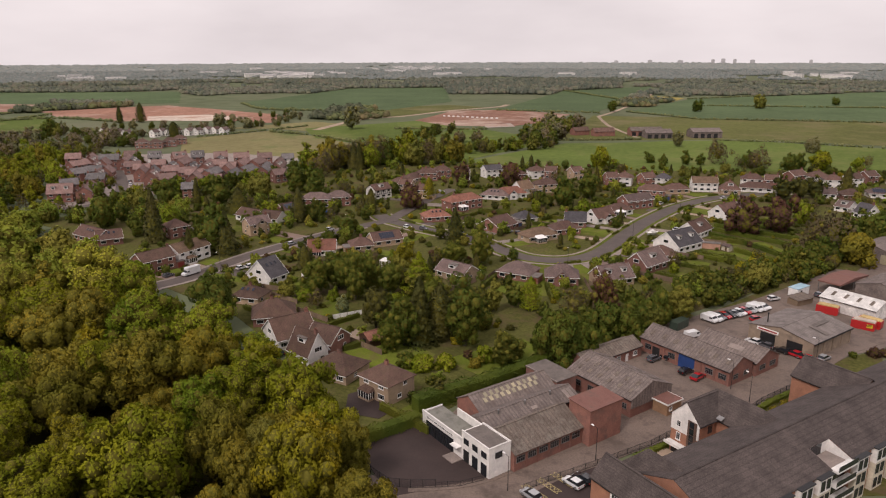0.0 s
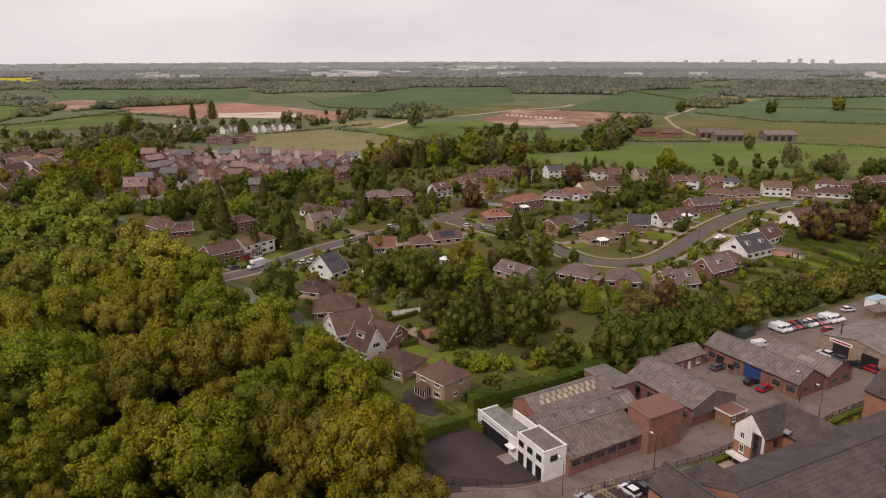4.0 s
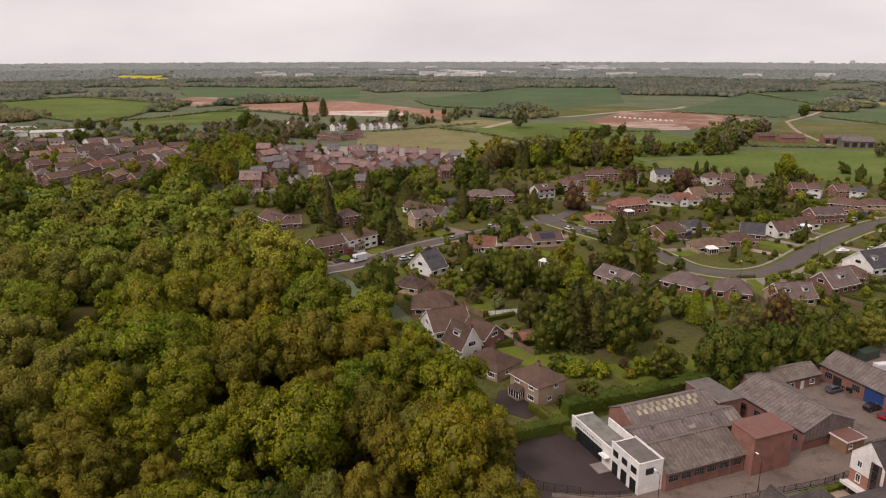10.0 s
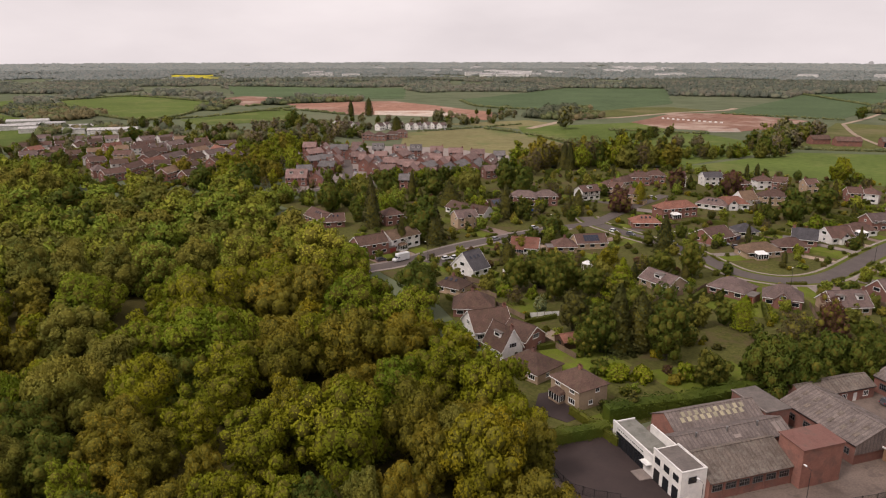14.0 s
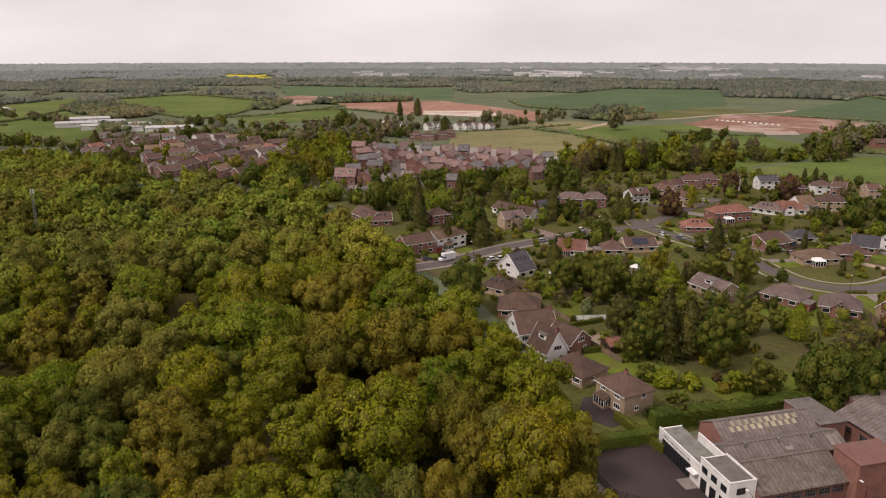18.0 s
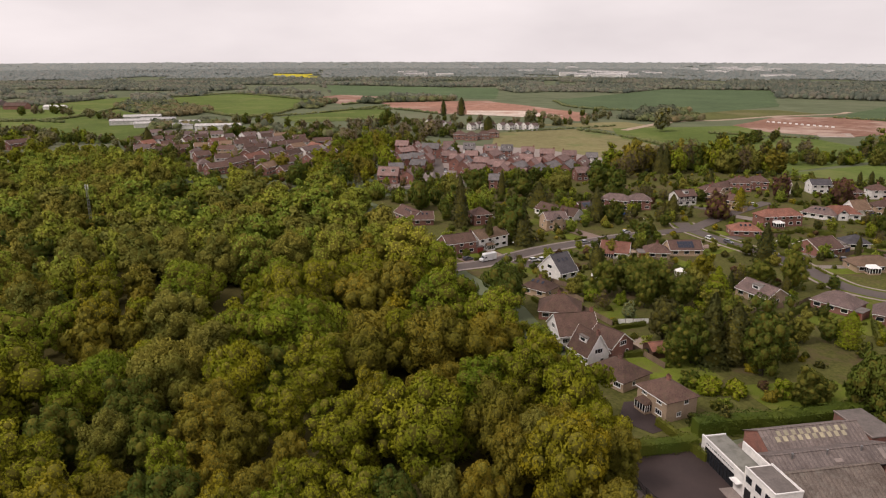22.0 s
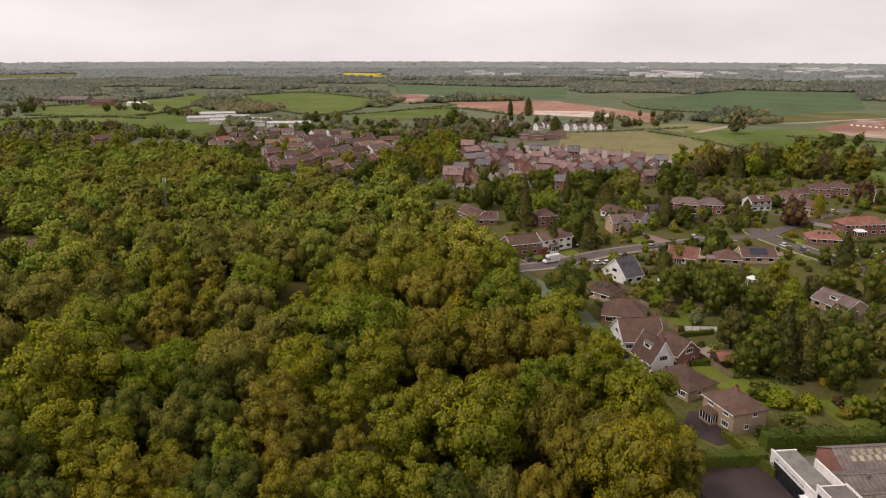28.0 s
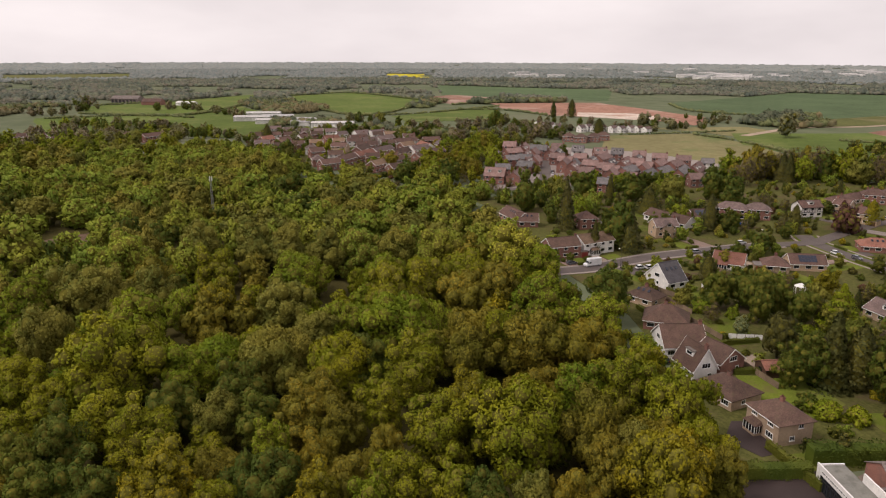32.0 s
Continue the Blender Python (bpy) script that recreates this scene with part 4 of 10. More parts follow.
wood_tree("olive", -88.6, 86.8, 6.7, 15.0)
wood_tree("yellowgreen", -106.7, 64.1, 6.5, 14.9)
wood_tree("golden", -65.0, 107.5, 5.6, 14.2)
wood_tree("deep", -95.5, 81.6, 5.8, 14.4)
wood_tree("deep", -118.6, 47.4, 5.1, 14.0)
wood_tree("sage", -102.5, 77.0, 5.4, 14.1)
wood_tree("yellowgreen", -80.8, 99.9, 5.6, 14.3)
wood_tree("deep", -117.7, 54.1, 5.4, 14.1)
wood_tree("yellowgreen", -29.7, 129.6, 8.3, 16.1)
wood_tree("yellowgreen", -119.5, 63.0, 7.1, 15.2)
wood_tree("deep", -113.8, 74.9, 5.2, 14.0)
wood_tree("deep", -106.1, 85.9, 5.5, 14.2)
wood_tree("green", -49.0, 127.8, 5.7, 14.3)
wood_tree("yellowgreen", -40.5, 131.2, 6.8, 15.1)
wood_tree("yellowgreen", -83.1, 114.4, 6.6, 15.0)
wood_tree("yellowgreen", -96.5, 105.4, 7.5, 15.5)
wood_tree("deep", -95.6, 112.5, 6.8, 15.1)
wood_tree("yellowgreen", -41.7, 142.0, 6.6, 15.0)
wood_tree("green", -124.3, 86.8, 6.3, 14.8)
wood_tree("sage", -113.4, 101.4, 8.0, 15.9)
wood_tree("olive", -78.9, 131.4, 8.6, 16.3)
wood_tree("olive", -67.0, 140.2, 8.7, 16.3)
wood_tree("green", -124.3, 94.8, 7.5, 15.5)
wood_tree("olive", -56.7, 146.3, 7.9, 15.8)
wood_tree("yellowgreen", -137.7, 77.9, 11.6, 18.3)
wood_tree("yellowgreen", -77.2, 142.0, 7.5, 15.5)
wood_tree("yellowgreen", -150.3, 63.4, 6.6, 15.0)
wood_tree("sage", -114.3, 117.1, 6.8, 15.1)
wood_tree("green", -100.9, 132.9, 10.1, 17.2)
wood_tree("green", -95.7, 141.9, 7.1, 14.3)
wood_tree("green", -114.1, 129.6, 7.9, 14.8)
wood_tree("green", -61.5, 168.8, 8.3, 15.1)
wood_tree("green", -155.2, 95.1, 9.7, 17.1)
wood_tree("sage", -134.9, 125.8, 8.9, 15.5)
wood_tree("sage", -169.6, 80.1, 7.7, 15.7)
wood_tree("green", -79.6, 172.9, 11.2, 17.0)
wood_tree("olive", -100.7, 164.7, 8.8, 15.4)
wood_tree("golden", -153.9, 118.5, 7.4, 14.5)
wood_tree("yellowgreen", -119.3, 153.4, 8.5, 15.2)
wood_tree("green", -160.4, 114.1, 7.7, 14.7)
wood_tree("yellowgreen", -114.8, 162.7, 9.1, 15.6)
wood_tree("olive", -95.8, 175.5, 8.3, 15.1)
wood_tree("yellowgreen", -118.7, 173.6, 8.3, 15.1)
wood_tree("sage", -176.5, 115.0, 7.8, 14.7)
wood_tree("green", -130.9, 165.5, 9.5, 15.9)
wood_tree("sage", -184.1, 103.9, 10.0, 16.2)
wood_tree("green", -153.0, 150.6, 10.7, 16.7)
wood_tree("green", -197.1, 89.6, 8.5, 15.2)
wood_tree("yellowgreen", -111.5, 185.8, 9.0, 15.6)
wood_tree("sage", -197.5, 101.0, 8.5, 15.2)
wood_tree("yellowgreen", -178.7, 139.1, 7.8, 14.7)
wood_tree("olive", -190.9, 125.1, 8.3, 15.1)
wood_tree("green", -97.5, 209.4, 8.7, 15.3)
wood_tree("yellowgreen", -131.5, 195.0, 9.3, 15.8)
wood_tree("olive", -142.9, 187.3, 9.7, 16.0)
wood_tree("yellowgreen", -110.1, 209.4, 11.6, 17.3)
wood_tree("green", -154.1, 179.8, 9.7, 16.0)
wood_tree("sage", -162.2, 174.3, 9.7, 16.0)
wood_tree("green", -209.9, 127.3, 11.6, 17.3)
wood_tree("sage", -180.7, 170.8, 9.5, 15.9)
wood_tree("sage", -189.4, 165.0, 9.5, 15.9)
wood_tree("sage", -206.2, 153.7, 9.5, 15.9)
wood_tree("yellowgreen", -251.8, 115.7, 11.6, 17.3)
wood_tree("sage", -168.0, 229.0, 10.1, 13.8)
wood_tree("green", -183.6, 218.5, 9.1, 13.3)
wood_tree("sage", -210.3, 193.3, 9.4, 13.4)
wood_tree("sage", -191.8, 212.9, 9.1, 13.3)
wood_tree("olive", -142.1, 249.0, 9.2, 13.3)
wood_tree("yellowgreen", -157.3, 246.3, 11.6, 14.7)
wood_tree("sage", -224.8, 190.6, 10.1, 13.8)
wood_tree("green", -206.8, 215.4, 9.4, 13.4)
wood_tree("yellowgreen", -248.0, 174.9, 8.6, 12.9)
wood_tree("green", -271.2, 159.2, 10.1, 13.8)
wood_tree("deep", -229.4, 228.1, 10.1, 13.8)
wood_tree("yellowgreen", -202.9, 258.5, 11.6, 14.7)
wood_tree("green", -191.0, 269.8, 11.6, 14.7)
wood_tree("sage", -227.0, 248.6, 10.0, 13.8)
wood_tree("yellowgreen", -178.9, 291.5, 9.0, 13.2)
wood_tree("green", -301.1, 164.9, 10.7, 14.2)
wood_tree("sage", -318.0, 153.5, 11.6, 14.7)
wood_tree("green", -300.6, 195.3, 11.6, 14.7)
wood_tree("green", -275.8, 243.5, 11.6, 14.7)
wood_tree("sage", -238.4, 284.5, 11.6, 14.7)
wood_tree("green", -258.3, 271.0, 11.6, 14.7)
wood_tree("deep", -271.2, 262.2, 11.6, 14.7)
wood_tree("sage", -306.9, 222.3, 11.6, 14.7)
wood_tree("yellowgreen", -218.8, 318.9, 11.6, 14.7)
wood_tree("golden", -303.8, 248.1, 9.2, 13.3)
wood_tree("green", -349.0, 201.2, 11.6, 14.7)
wood_tree("yellowgreen", -265.1, 305.5, 9.1, 13.3)
wood_tree("green", -378.9, 196.8, 11.6, 14.7)
wood_tree("olive", -362.6, 229.6, 11.6, 14.7)
wood_tree("green", -396.4, 184.9, 11.6, 14.7)
wood_tree("yellowgreen", -318.4, 309.7, 11.3, 14.6)
wood_tree("green", -384.8, 293.0, 11.6, 14.7)
wood_tree("yellowgreen", -365.4, 318.8, 11.6, 14.7)
wood_tree("green", -425.6, 271.1, 11.6, 14.7)
wood_tree("sage", -446.4, 244.6, 11.6, 14.7)
wood_tree("olive", -471.6, 233.3, 11.6, 14.7)
wood_tree("yellowgreen", -484.7, 224.2, 11.6, 14.7)
wood_tree("sage", -464.9, 283.7, 11.6, 14.7)

cells = []
for i in range(-62, 2):
    for j in range(2, 46):
        x, y = i * 8.6 + (j % 2) * 4.3 + rt.uniform(-2.6, 2.6), j * 7.8 + rt.uniform(-2.6, 2.6)
        if inside(WOOD_EDGE, x, y) and y > -0.42 * x - 42 and math.hypot(x, y) > 62:
            cells.append((math.hypot(x, y), x, y))
for dist_, x, y in sorted(cells):
    size = rt.uniform(4.2, 6.6) if dist_ < 170 else rt.uniform(4.8, 7.4)
    if any((x - a) ** 2 + (y - b) ** 2 < (0.70 * (c + size)) ** 2 for a, b, c in TREE_AT) or math.dist((x, y), MAST_AT) < 11 or (abs(x + 330) < 26 and abs(y - 165 - 0.3 * (x + 330)) < 10) or math.dist((x, y), CLEARING) < 24:
        continue
    az = math.degrees(math.atan2(-x, y))
    v = noise.noise(Vector((x * 0.03, y * 0.03, 3.1))) + 0.35 * (rt.random() - 0.5)
    if az < 38 and dist_ < 190:
        kind = "olive" if v < -0.02 else "yellowgreen" if v < 0.18 else "golden" if v < 0.3 else "green"
    elif az < 52:
        kind = "green" if v < -0.08 else "yellowgreen" if v < 0.25 else "olive"
    else:
        kind = "deep" if v < -0.5 else "green" if v < -0.02 else "yellowgreen" if v < 0.2 else "deep" if v < 0.26 else "olive"
    # only low growth stands before the mast and beside the street where the van is parked
    low = 0
    for (px, py), near_, reach in ((MAST_AT, 265, 345), ((-90.0, 236.0), 185, 250)):
        if near_ < dist_ < reach and abs(x * py - y * px) / math.hypot(px, py) < 6.5:
            low = max(3.5, 64 * (1 - dist_ / reach))
    wood_tree(kind, x, y, min(size, low * 0.55) if low else size, low or size * 1.2 + rt.uniform(0.8, 6.6))


# ---- far woods and hedgerows ----
def clumps(name, spots, mat_, label, leaves=0, category="woodland", up=0.25):
    """Many far tree crowns in one mesh: a core and loose leaf clumps each; spots: x, y, radius, height."""
    rng = np.random.default_rng(len(spots))
    v0, f0 = ICO1
    sp = np.array(spots)
    n, m = len(sp), len(v0)
    size = np.stack([sp[:, 2] * rng.uniform(0.9, 1.3, n), sp[:, 2] * rng.uniform(0.9, 1.3, n), sp[:, 3] * 0.52], 1)
    mid = np.stack([sp[:, 0], sp[:, 1], sp[:, 3] * 0.46], 1)
    v = v0[None] * (1 + rng.normal(0, 0.16, (n, m, 1))) * size[:, None, :] * (0.86 if leaves else 1.0) + mid[:, None, :]
    f = f0[None] + (np.arange(n) * m)[:, None, None]
    v, f = v.reshape(-1, 3), f.reshape(-1, 3)
    q = np.zeros((0, 4), int)
    soft = np.tile(unit(v0 + np.array([0, 0, up])), (n, 1))
    if leaves:
        d = rng.normal(size=(n, leaves, 3))
        d[:, :, 2] = np.abs(d[:, :, 2]) * 1.1 - 0.35
        d /= np.linalg.norm(d, axis=2)[:, :, None]
        p = mid[:, None, :] + d * size[:, None, :] * rng.uniform(0.82, 1.12, (n, leaves, 1))
        lv, q = leaf_quads(rng, p.reshape(-1, 3), d.reshape(-1, 3), np.repeat(sp[:, 2] * 0.30, leaves))
        q = q + len(v)
        v = np.concatenate([v, lv])
        soft = np.concatenate([soft, np.repeat(unit(d + np.array([0, 0, up])).reshape(-1, 3), 4, 0)])
    me = from_arrays(name, v, f, q, mat_, None, soft)
    return tagged(new(name, me), label, category, kind="stuff")


def on_sheet(x, y):
    return any(inside(p, x, y) for p in SHEETS)


rf = random.Random(9)
bands = {}
r = 640.0
while r < 4900:
    wide, deep = (5.0, 8.0) if r < 1150 else (6.0, 13.0) if r < 2050 else (8.0, 28.0) if r < 3100 else (12.0, 60.0)
    n = int(math.radians(118) * r / wide)
    for i in range(n):
        deg = -42 + 118 * (i + rf.random()) / n
        az = math.radians(deg)
        q = r + rf.uniform(-0.5, 0.5) * deep
        x, y = -q * math.sin(az), q * math.cos(az)
        d = noise.noise(Vector((x * 0.0042, y * 0.0042, 1.7))) + 0.6 * noise.noise(Vector((x * 0.014, y * 0.014, 6.0)))
        hill = -14 < deg < 3 and 1330 < r < 1900
        least = (0.42 if deg > 3 else 0.62) if r < 1000 else (0.10 if deg > 3 else 0.42) if r < 1350 else -0.10 if r < 2400 else -0.34
        if (d < least and not hill) or on_sheet(x, y):
            continue
        h = rf.uniform(4, 9.5) * (1 if r < 2500 else 1.1) * (1.35 if hill else 1)
        v = noise.noise(Vector((x * 0.011, y * 0.011, 9.0))) + 0.9 * (rf.random() - 0.5)
        tone = "dark" if v > 0.30 or (hill and v > 0.12) else "bare" if v < -0.16 else "leafy"
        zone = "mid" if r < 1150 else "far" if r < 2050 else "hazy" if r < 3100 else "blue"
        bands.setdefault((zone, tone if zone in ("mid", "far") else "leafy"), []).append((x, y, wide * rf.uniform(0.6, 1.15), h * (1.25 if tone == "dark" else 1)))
    r += deep
# farther bands get more haze in their colour; normals tipped up flatten the shading
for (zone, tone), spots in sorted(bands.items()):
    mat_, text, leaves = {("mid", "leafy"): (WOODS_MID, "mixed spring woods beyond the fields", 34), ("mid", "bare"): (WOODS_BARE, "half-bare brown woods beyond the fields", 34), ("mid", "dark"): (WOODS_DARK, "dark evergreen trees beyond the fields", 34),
                          ("far", "leafy"): (WOODS_FAR, "green woods dulled by a haze tint in the middle distance", 12), ("far", "bare"): (WOODS_FAR_BARE, "half-bare woods in the middle distance", 12), ("far", "dark"): (WOODS_FAR_DARK, "dark evergreens in the middle distance", 12),
                          ("hazy", "leafy"): (WOODS_HAZY, "grey-green woods fading into haze", 5), ("blue", "leafy"): (WOODS_BLUE, "wooded horizon tinted blue-grey for haze", 0)}[zone, tone]
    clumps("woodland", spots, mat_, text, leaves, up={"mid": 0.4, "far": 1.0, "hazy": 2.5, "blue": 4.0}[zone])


# ---- houses ----
WINDOW_MESH = {}
WINDOW_MORE = {}


def window_meshes(w, h):
    key = (round(w, 1), round(h, 1))
    if key not in WINDOW_MESH:
        t = 0.11
        s = Shape()
        a, c = w / 2, w / 2 - t
        s.v = [(x, y, z) for y in (-0.06, 0.04) for x, z in ((-a, 0), (a, 0), (a, h), (-a, h), (-c, t), (c, t), (c, h - t), (-c, h - t))]
        s.f = [(i, (i + 1) % 4, 4 + (i + 1) % 4, 4 + i) for i in range(4)] + [(8 + i, 12 + i, 12 + (i + 1) % 4, 8 + (i + 1) % 4) for i in range(4)]
        s.f += [(j + i, j + (i + 1) % 4, j + 8 + (i + 1) % 4, j + 8 + i) for j in (0, 4) for i in range(4)]
        s.s = [0] * 16
        g = Shape().box(-w / 2 + t, -0.02, t, w / 2 - t, 0.0, h - t)
        sill = Shape().box(-w / 2 - 0.08, -0.12, -0.07, w / 2 + 0.08, 0.02, 0)
        bar = Shape().box(-0.03, -0.05, t, 0.03, 0.03, h - t)
        # one welded window for walls seen from afar: frame, recess and glass share their edges
        both = Shape()
        a, c = w / 2, w / 2 - t
        both.v = [(-a, 0.03, 0), (a, 0.03, 0), (a, 0.03, h), (-a, 0.03, h), (-a, -0.06, 0), (a, -0.06, 0), (a, -0.06, h), (-a, -0.06, h),
                  (-c, -0.06, t), (c, -0.06, t), (c, -0.06, h - t), (-c, -0.06, h - t), (-c, -0.01, t), (c, -0.01, t), (c, -0.01, h - t), (-c, -0.01, h - t)]
        both.f = [(j + i, j + (i + 1) % 4, j + 4 + (i + 1) % 4, j + 4 + i) for j in (0, 4, 8) for i in range(4)] + [(12, 13, 14, 15), (3, 2, 1, 0)]
        both.s = [0] * 12 + [1, 0]
        WINDOW_MESH[key] = (s.mesh("window", UPVC), g.mesh("pane", GLASS), both.mesh("window", UPVC, GLASS))
        WINDOW_MORE[key] = (sill.mesh("window_sill", UPVC), bar.mesh("mullion", UPVC), [] if w < 0.9 else [0] if w < 1.3 else [-w / 6, w / 6])
    return WINDOW_MESH[key]


def add_window(parent, w, h, m, fine):
    a, g, both = window_meshes(w, h)
    if fine:
        ob = part("window", a, parent, m)
        part("pane", g, ob)
        sill, bar, at = WINDOW_MORE[(round(w, 1), round(h, 1))]
        part("window_sill", sill, ob)
        for q in at:
            part("mullion", bar, ob, Matrix.Translation((q, 0, 0)))
    else:
        part("window", both, parent, m)


def roof_gable(L, D, eave, ridge, over=0.4, thick=0.16):
    k = (ridge - eave) / (D / 2)
    e = D / 2 + over
    ze = eave - k * over
    s = Shape()
    c = [(-e, ze), (0, ridge), (e, ze), (e, ze + thick), (0, ridge + thick), (-e, ze + thick)]
    x = L / 2 + 0.25
    n, b = 6, 0
    s.v = [(-x, y, z) for y, z in c] + [(x, y, z) for y, z in c]
    s.f = [(0, 1, 4, 5), (1, 2, 3, 4), (11, 10, 7, 6), (10, 9, 8, 7)] + [(i, 6 + i, 6 + (i + 1) % 6, (i + 1) % 6) for i in range(6)]
    s.s = [0] * len(s.f)
    return s


def roof_hip(L, D, eave, ridge, over=0.45, thick=0.14):
    k = (ridge - eave) / (D / 2)
    X, Y = L / 2 + over, D / 2 + over
    ze = eave - k * over
    rx = max(0.05, L / 2 - D / 2 * 0.95)
    s = Shape()
    low = [(-X, -Y, ze), (X, -Y, ze), (X, Y, ze), (-X, Y, ze)]
    up = [(x, y, ze + thick) for x, y, _ in low]
    s.v = low + up + [(-rx, 0, ridge + thick), (rx, 0, ridge + thick)]
    s.f = [(0, 3, 2, 1), (0, 1, 5, 4), (1, 2, 6, 5), (2, 3, 7, 6), (3, 0, 4, 7), (4, 5, 9, 8), (5, 6, 9), (6, 7, 8, 9), (7, 4, 8)]
    s.s = [0] * len(s.f)
    return s


WALL_WORD = {"buff": "buff brick", "redbrick": "red brick", "white": "white rendered", "render": "cream rendered", "timber": "timber framed"}
ROOF_WORD = {"umber": "dark tiled", "pewter": "blue-grey tiled", "rose": "dusty red tiled", "brown": "brown tiled", "grey": "grey tiled", "slate": "dark slate", "red": "red tiled", "tan": "tan tiled"}
HOUSES = []
rh = random.Random(21)
rx = random.Random(12)


def house(x, y, ang, L, D, eave, ridge, hip, roof, wall, chimney, extra=""):
    near = math.hypot(x, y) < 195
    if not extra and math.hypot(x, y) < 400 and roof not in ("rose", "pewter"):
        extra = rx.choice(("garage", "garage", "cross", "conservatory", "porch", "garage", "dormer" if ridge > 6 else "cross", "skylights"))
    storeys = 2 if eave > 4.5 else 1
    kind = "detached house" if storeys == 2 else "chalet bungalow" if ridge > 6 else "bungalow"
    note = {"solar": " and solar panels", "dormers": " and dormer windows", "dormer": " and dormer", "skylights": " and roof windows", "conservatory": " and conservatory", "porch": " and glazed porch", "cross": " and cross gable", "garage": " and garage"}.get(extra, "")
    t = thing("house", x, y, 0, ang, f"{WALL_WORD[wall]} {kind} with {'' if note else 'hipped ' if hip else 'gabled '}{ROOF_WORD[roof]} roof{note}".replace("detached ", "" if note else "detached "), "house")
    HOUSES.append((x, y, max(L, D) * 0.6))
    s = Shape()
    if hip:
        s.box(-L / 2, -D / 2, -0.2, L / 2, D / 2, eave)
    else:
        o = [(-D / 2, -0.2), (D / 2, -0.2), (D / 2, eave), (0, ridge - 0.02), (-D / 2, eave)]
        s.v = [(-L / 2, q, z) for q, z in o] + [(L / 2, q, z) for q, z in o]
        s.f = [(0, 1, 2, 3, 4), (9, 8, 7, 6, 5)] + [(i, 5 + i, 5 + (i + 1) % 5, (i + 1) % 5) for i in range(5)]
        s.s = [0] * 7
    part("wall", s.mesh("wall", WALL[wall]), t)
    rs = roof_hip(L, D, eave, ridge) if hip else roof_gable(L, D, eave, ridge)
    ro = part("roof", rs.mesh("roof", ROOF[roof]), t)
    k = (ridge - eave) / (D / 2)
    # ridge tiles, gutters and barge boards
    rr = max(0.05, L / 2 - D / 2 * 0.95) if hip else L / 2 + 0.25
    g = Shape()
    g.box(-rr, -0.14, ridge + 0.10, rr, 0.14, ridge + 0.24)
    part("ridge_tiles", g.mesh("ridge_tiles", ROOF[roof]), ro)
    e, ze = D / 2 + 0.42, eave - k * 0.42
    trim_mat = BLACK if wall == "timber" else ROOF[roof] if roof in ("rose", "pewter") else UPVC
    for sg in (-1, 1):
        part("gutter", Shape().box(-L / 2 - 0.3, sg * (e + 0.06) - 0.07, ze - 0.10, L / 2 + 0.3, sg * (e + 0.06) + 0.07, ze + 0.05).mesh("gutter", trim_mat), ro)
    if not hip:
        for sx in (-1, 1):
            for sg in (-1, 1):
                part("barge_board", Shape().bar((sx * (L / 2 + 0.29), sg * e, ze + 0.03), (sx * (L / 2 + 0.29), 0, ridge + 0.03), 0.05, 0.24).mesh("barge_board", trim_mat), ro)
    # the side that looks towards the open is the front
    front = -1 if (Vector((x, y)).dot(Vector((math.sin(radians(ang)), -math.cos(radians(ang)))))) < 0 else 1
    # windows and doors
    fine = near
    away = math.hypot(x, y) > 265
    for side in (-1, 1):
        if away and side != front:
            continue
        for st in range(storeys):
            n = max(2, int(L / 3.4))
            for i in range(n):
                px = -L / 2 + L * (i + 0.5) / n
                turn = 0 if side < 0 else 180
                if st == 0 and i == n // 2 and side == -front:
                    d = Shape().box(-0.45, -0.05, 0, 0.45, 0.03, 2.05)
                    part("door", d.mesh("door", rh.choice(DOOR_MATS)), t, pose(px, side * D / 2, 0.1, 0, 0, turn))
                else:
                    add_window(t, 2.1 if st == 0 else 1.7, 1.3, pose(px, side * D / 2, 0.95 + 2.55 * st, 0, 0, turn), fine)
    end = 1 if Vector((x, y)).dot(Vector((math.cos(radians(ang)), math.sin(radians(ang))))) < 0 else -1
    for side in (-1, 1):
        turn = 90 if side > 0 else -90
        if away and side != end:
            continue
        for st in range(storeys):
            add_window(t, 1.2, 1.1, pose(side * L / 2, rh.uniform(-D / 5, D / 5), 1.0 + 2.55 * st, 0, 0, turn), fine)
        if not hip and ridge > 6 and storeys == 1:
            add_window(t, 2.4, 1.3, pose(side * L / 2, 0, 3.5, 0, 0, turn), fine)
    if wall == "timber":
        g = Shape()
        for side in (-1, 1):
            for i in range(9):
                q = -L / 2 + L * i / 8
                g.box(q - 0.09, side * (D / 2 + 0.03) - 0.04, 2.6, q + 0.09, side * (D / 2 + 0.03) + 0.04, eave)
            g.box(-L / 2, side * (D / 2 + 0.035) - 0.04, 2.5, L / 2, side * (D / 2 + 0.035) + 0.04, 2.72)
        part("timber_frame", g.mesh("timber_frame", BLACK), t, label="black timber framing")
    if chimney or rh.random() < 0.35:
        q = rh.choice((-1, 1)) * max(0.0, rr - 0.8)
        c = Shape().box(-0.45, -0.32, ridge - 1.2, 0.45, 0.32, ridge + 1.0)
        c.box(-0.52, -0.39, ridge + 0.86, 0.52, 0.39, ridge + 1.0)
        ch = part("chimney", c.mesh("chimney", WALL["redbrick"]), t, Matrix.Translation((q, 0, 0)))
        for dx in (-0.2, 0.2):
            part("chimney_pot", Shape().tube(dx, 0, ridge + 1.0, ridge + 1.4, 0.12, 0.10, 7).mesh("chimney_pot", ROOF["red"]), ch)
    tilt = math.degrees(math.atan(k))
    turn = 0 if front < 0 else 180
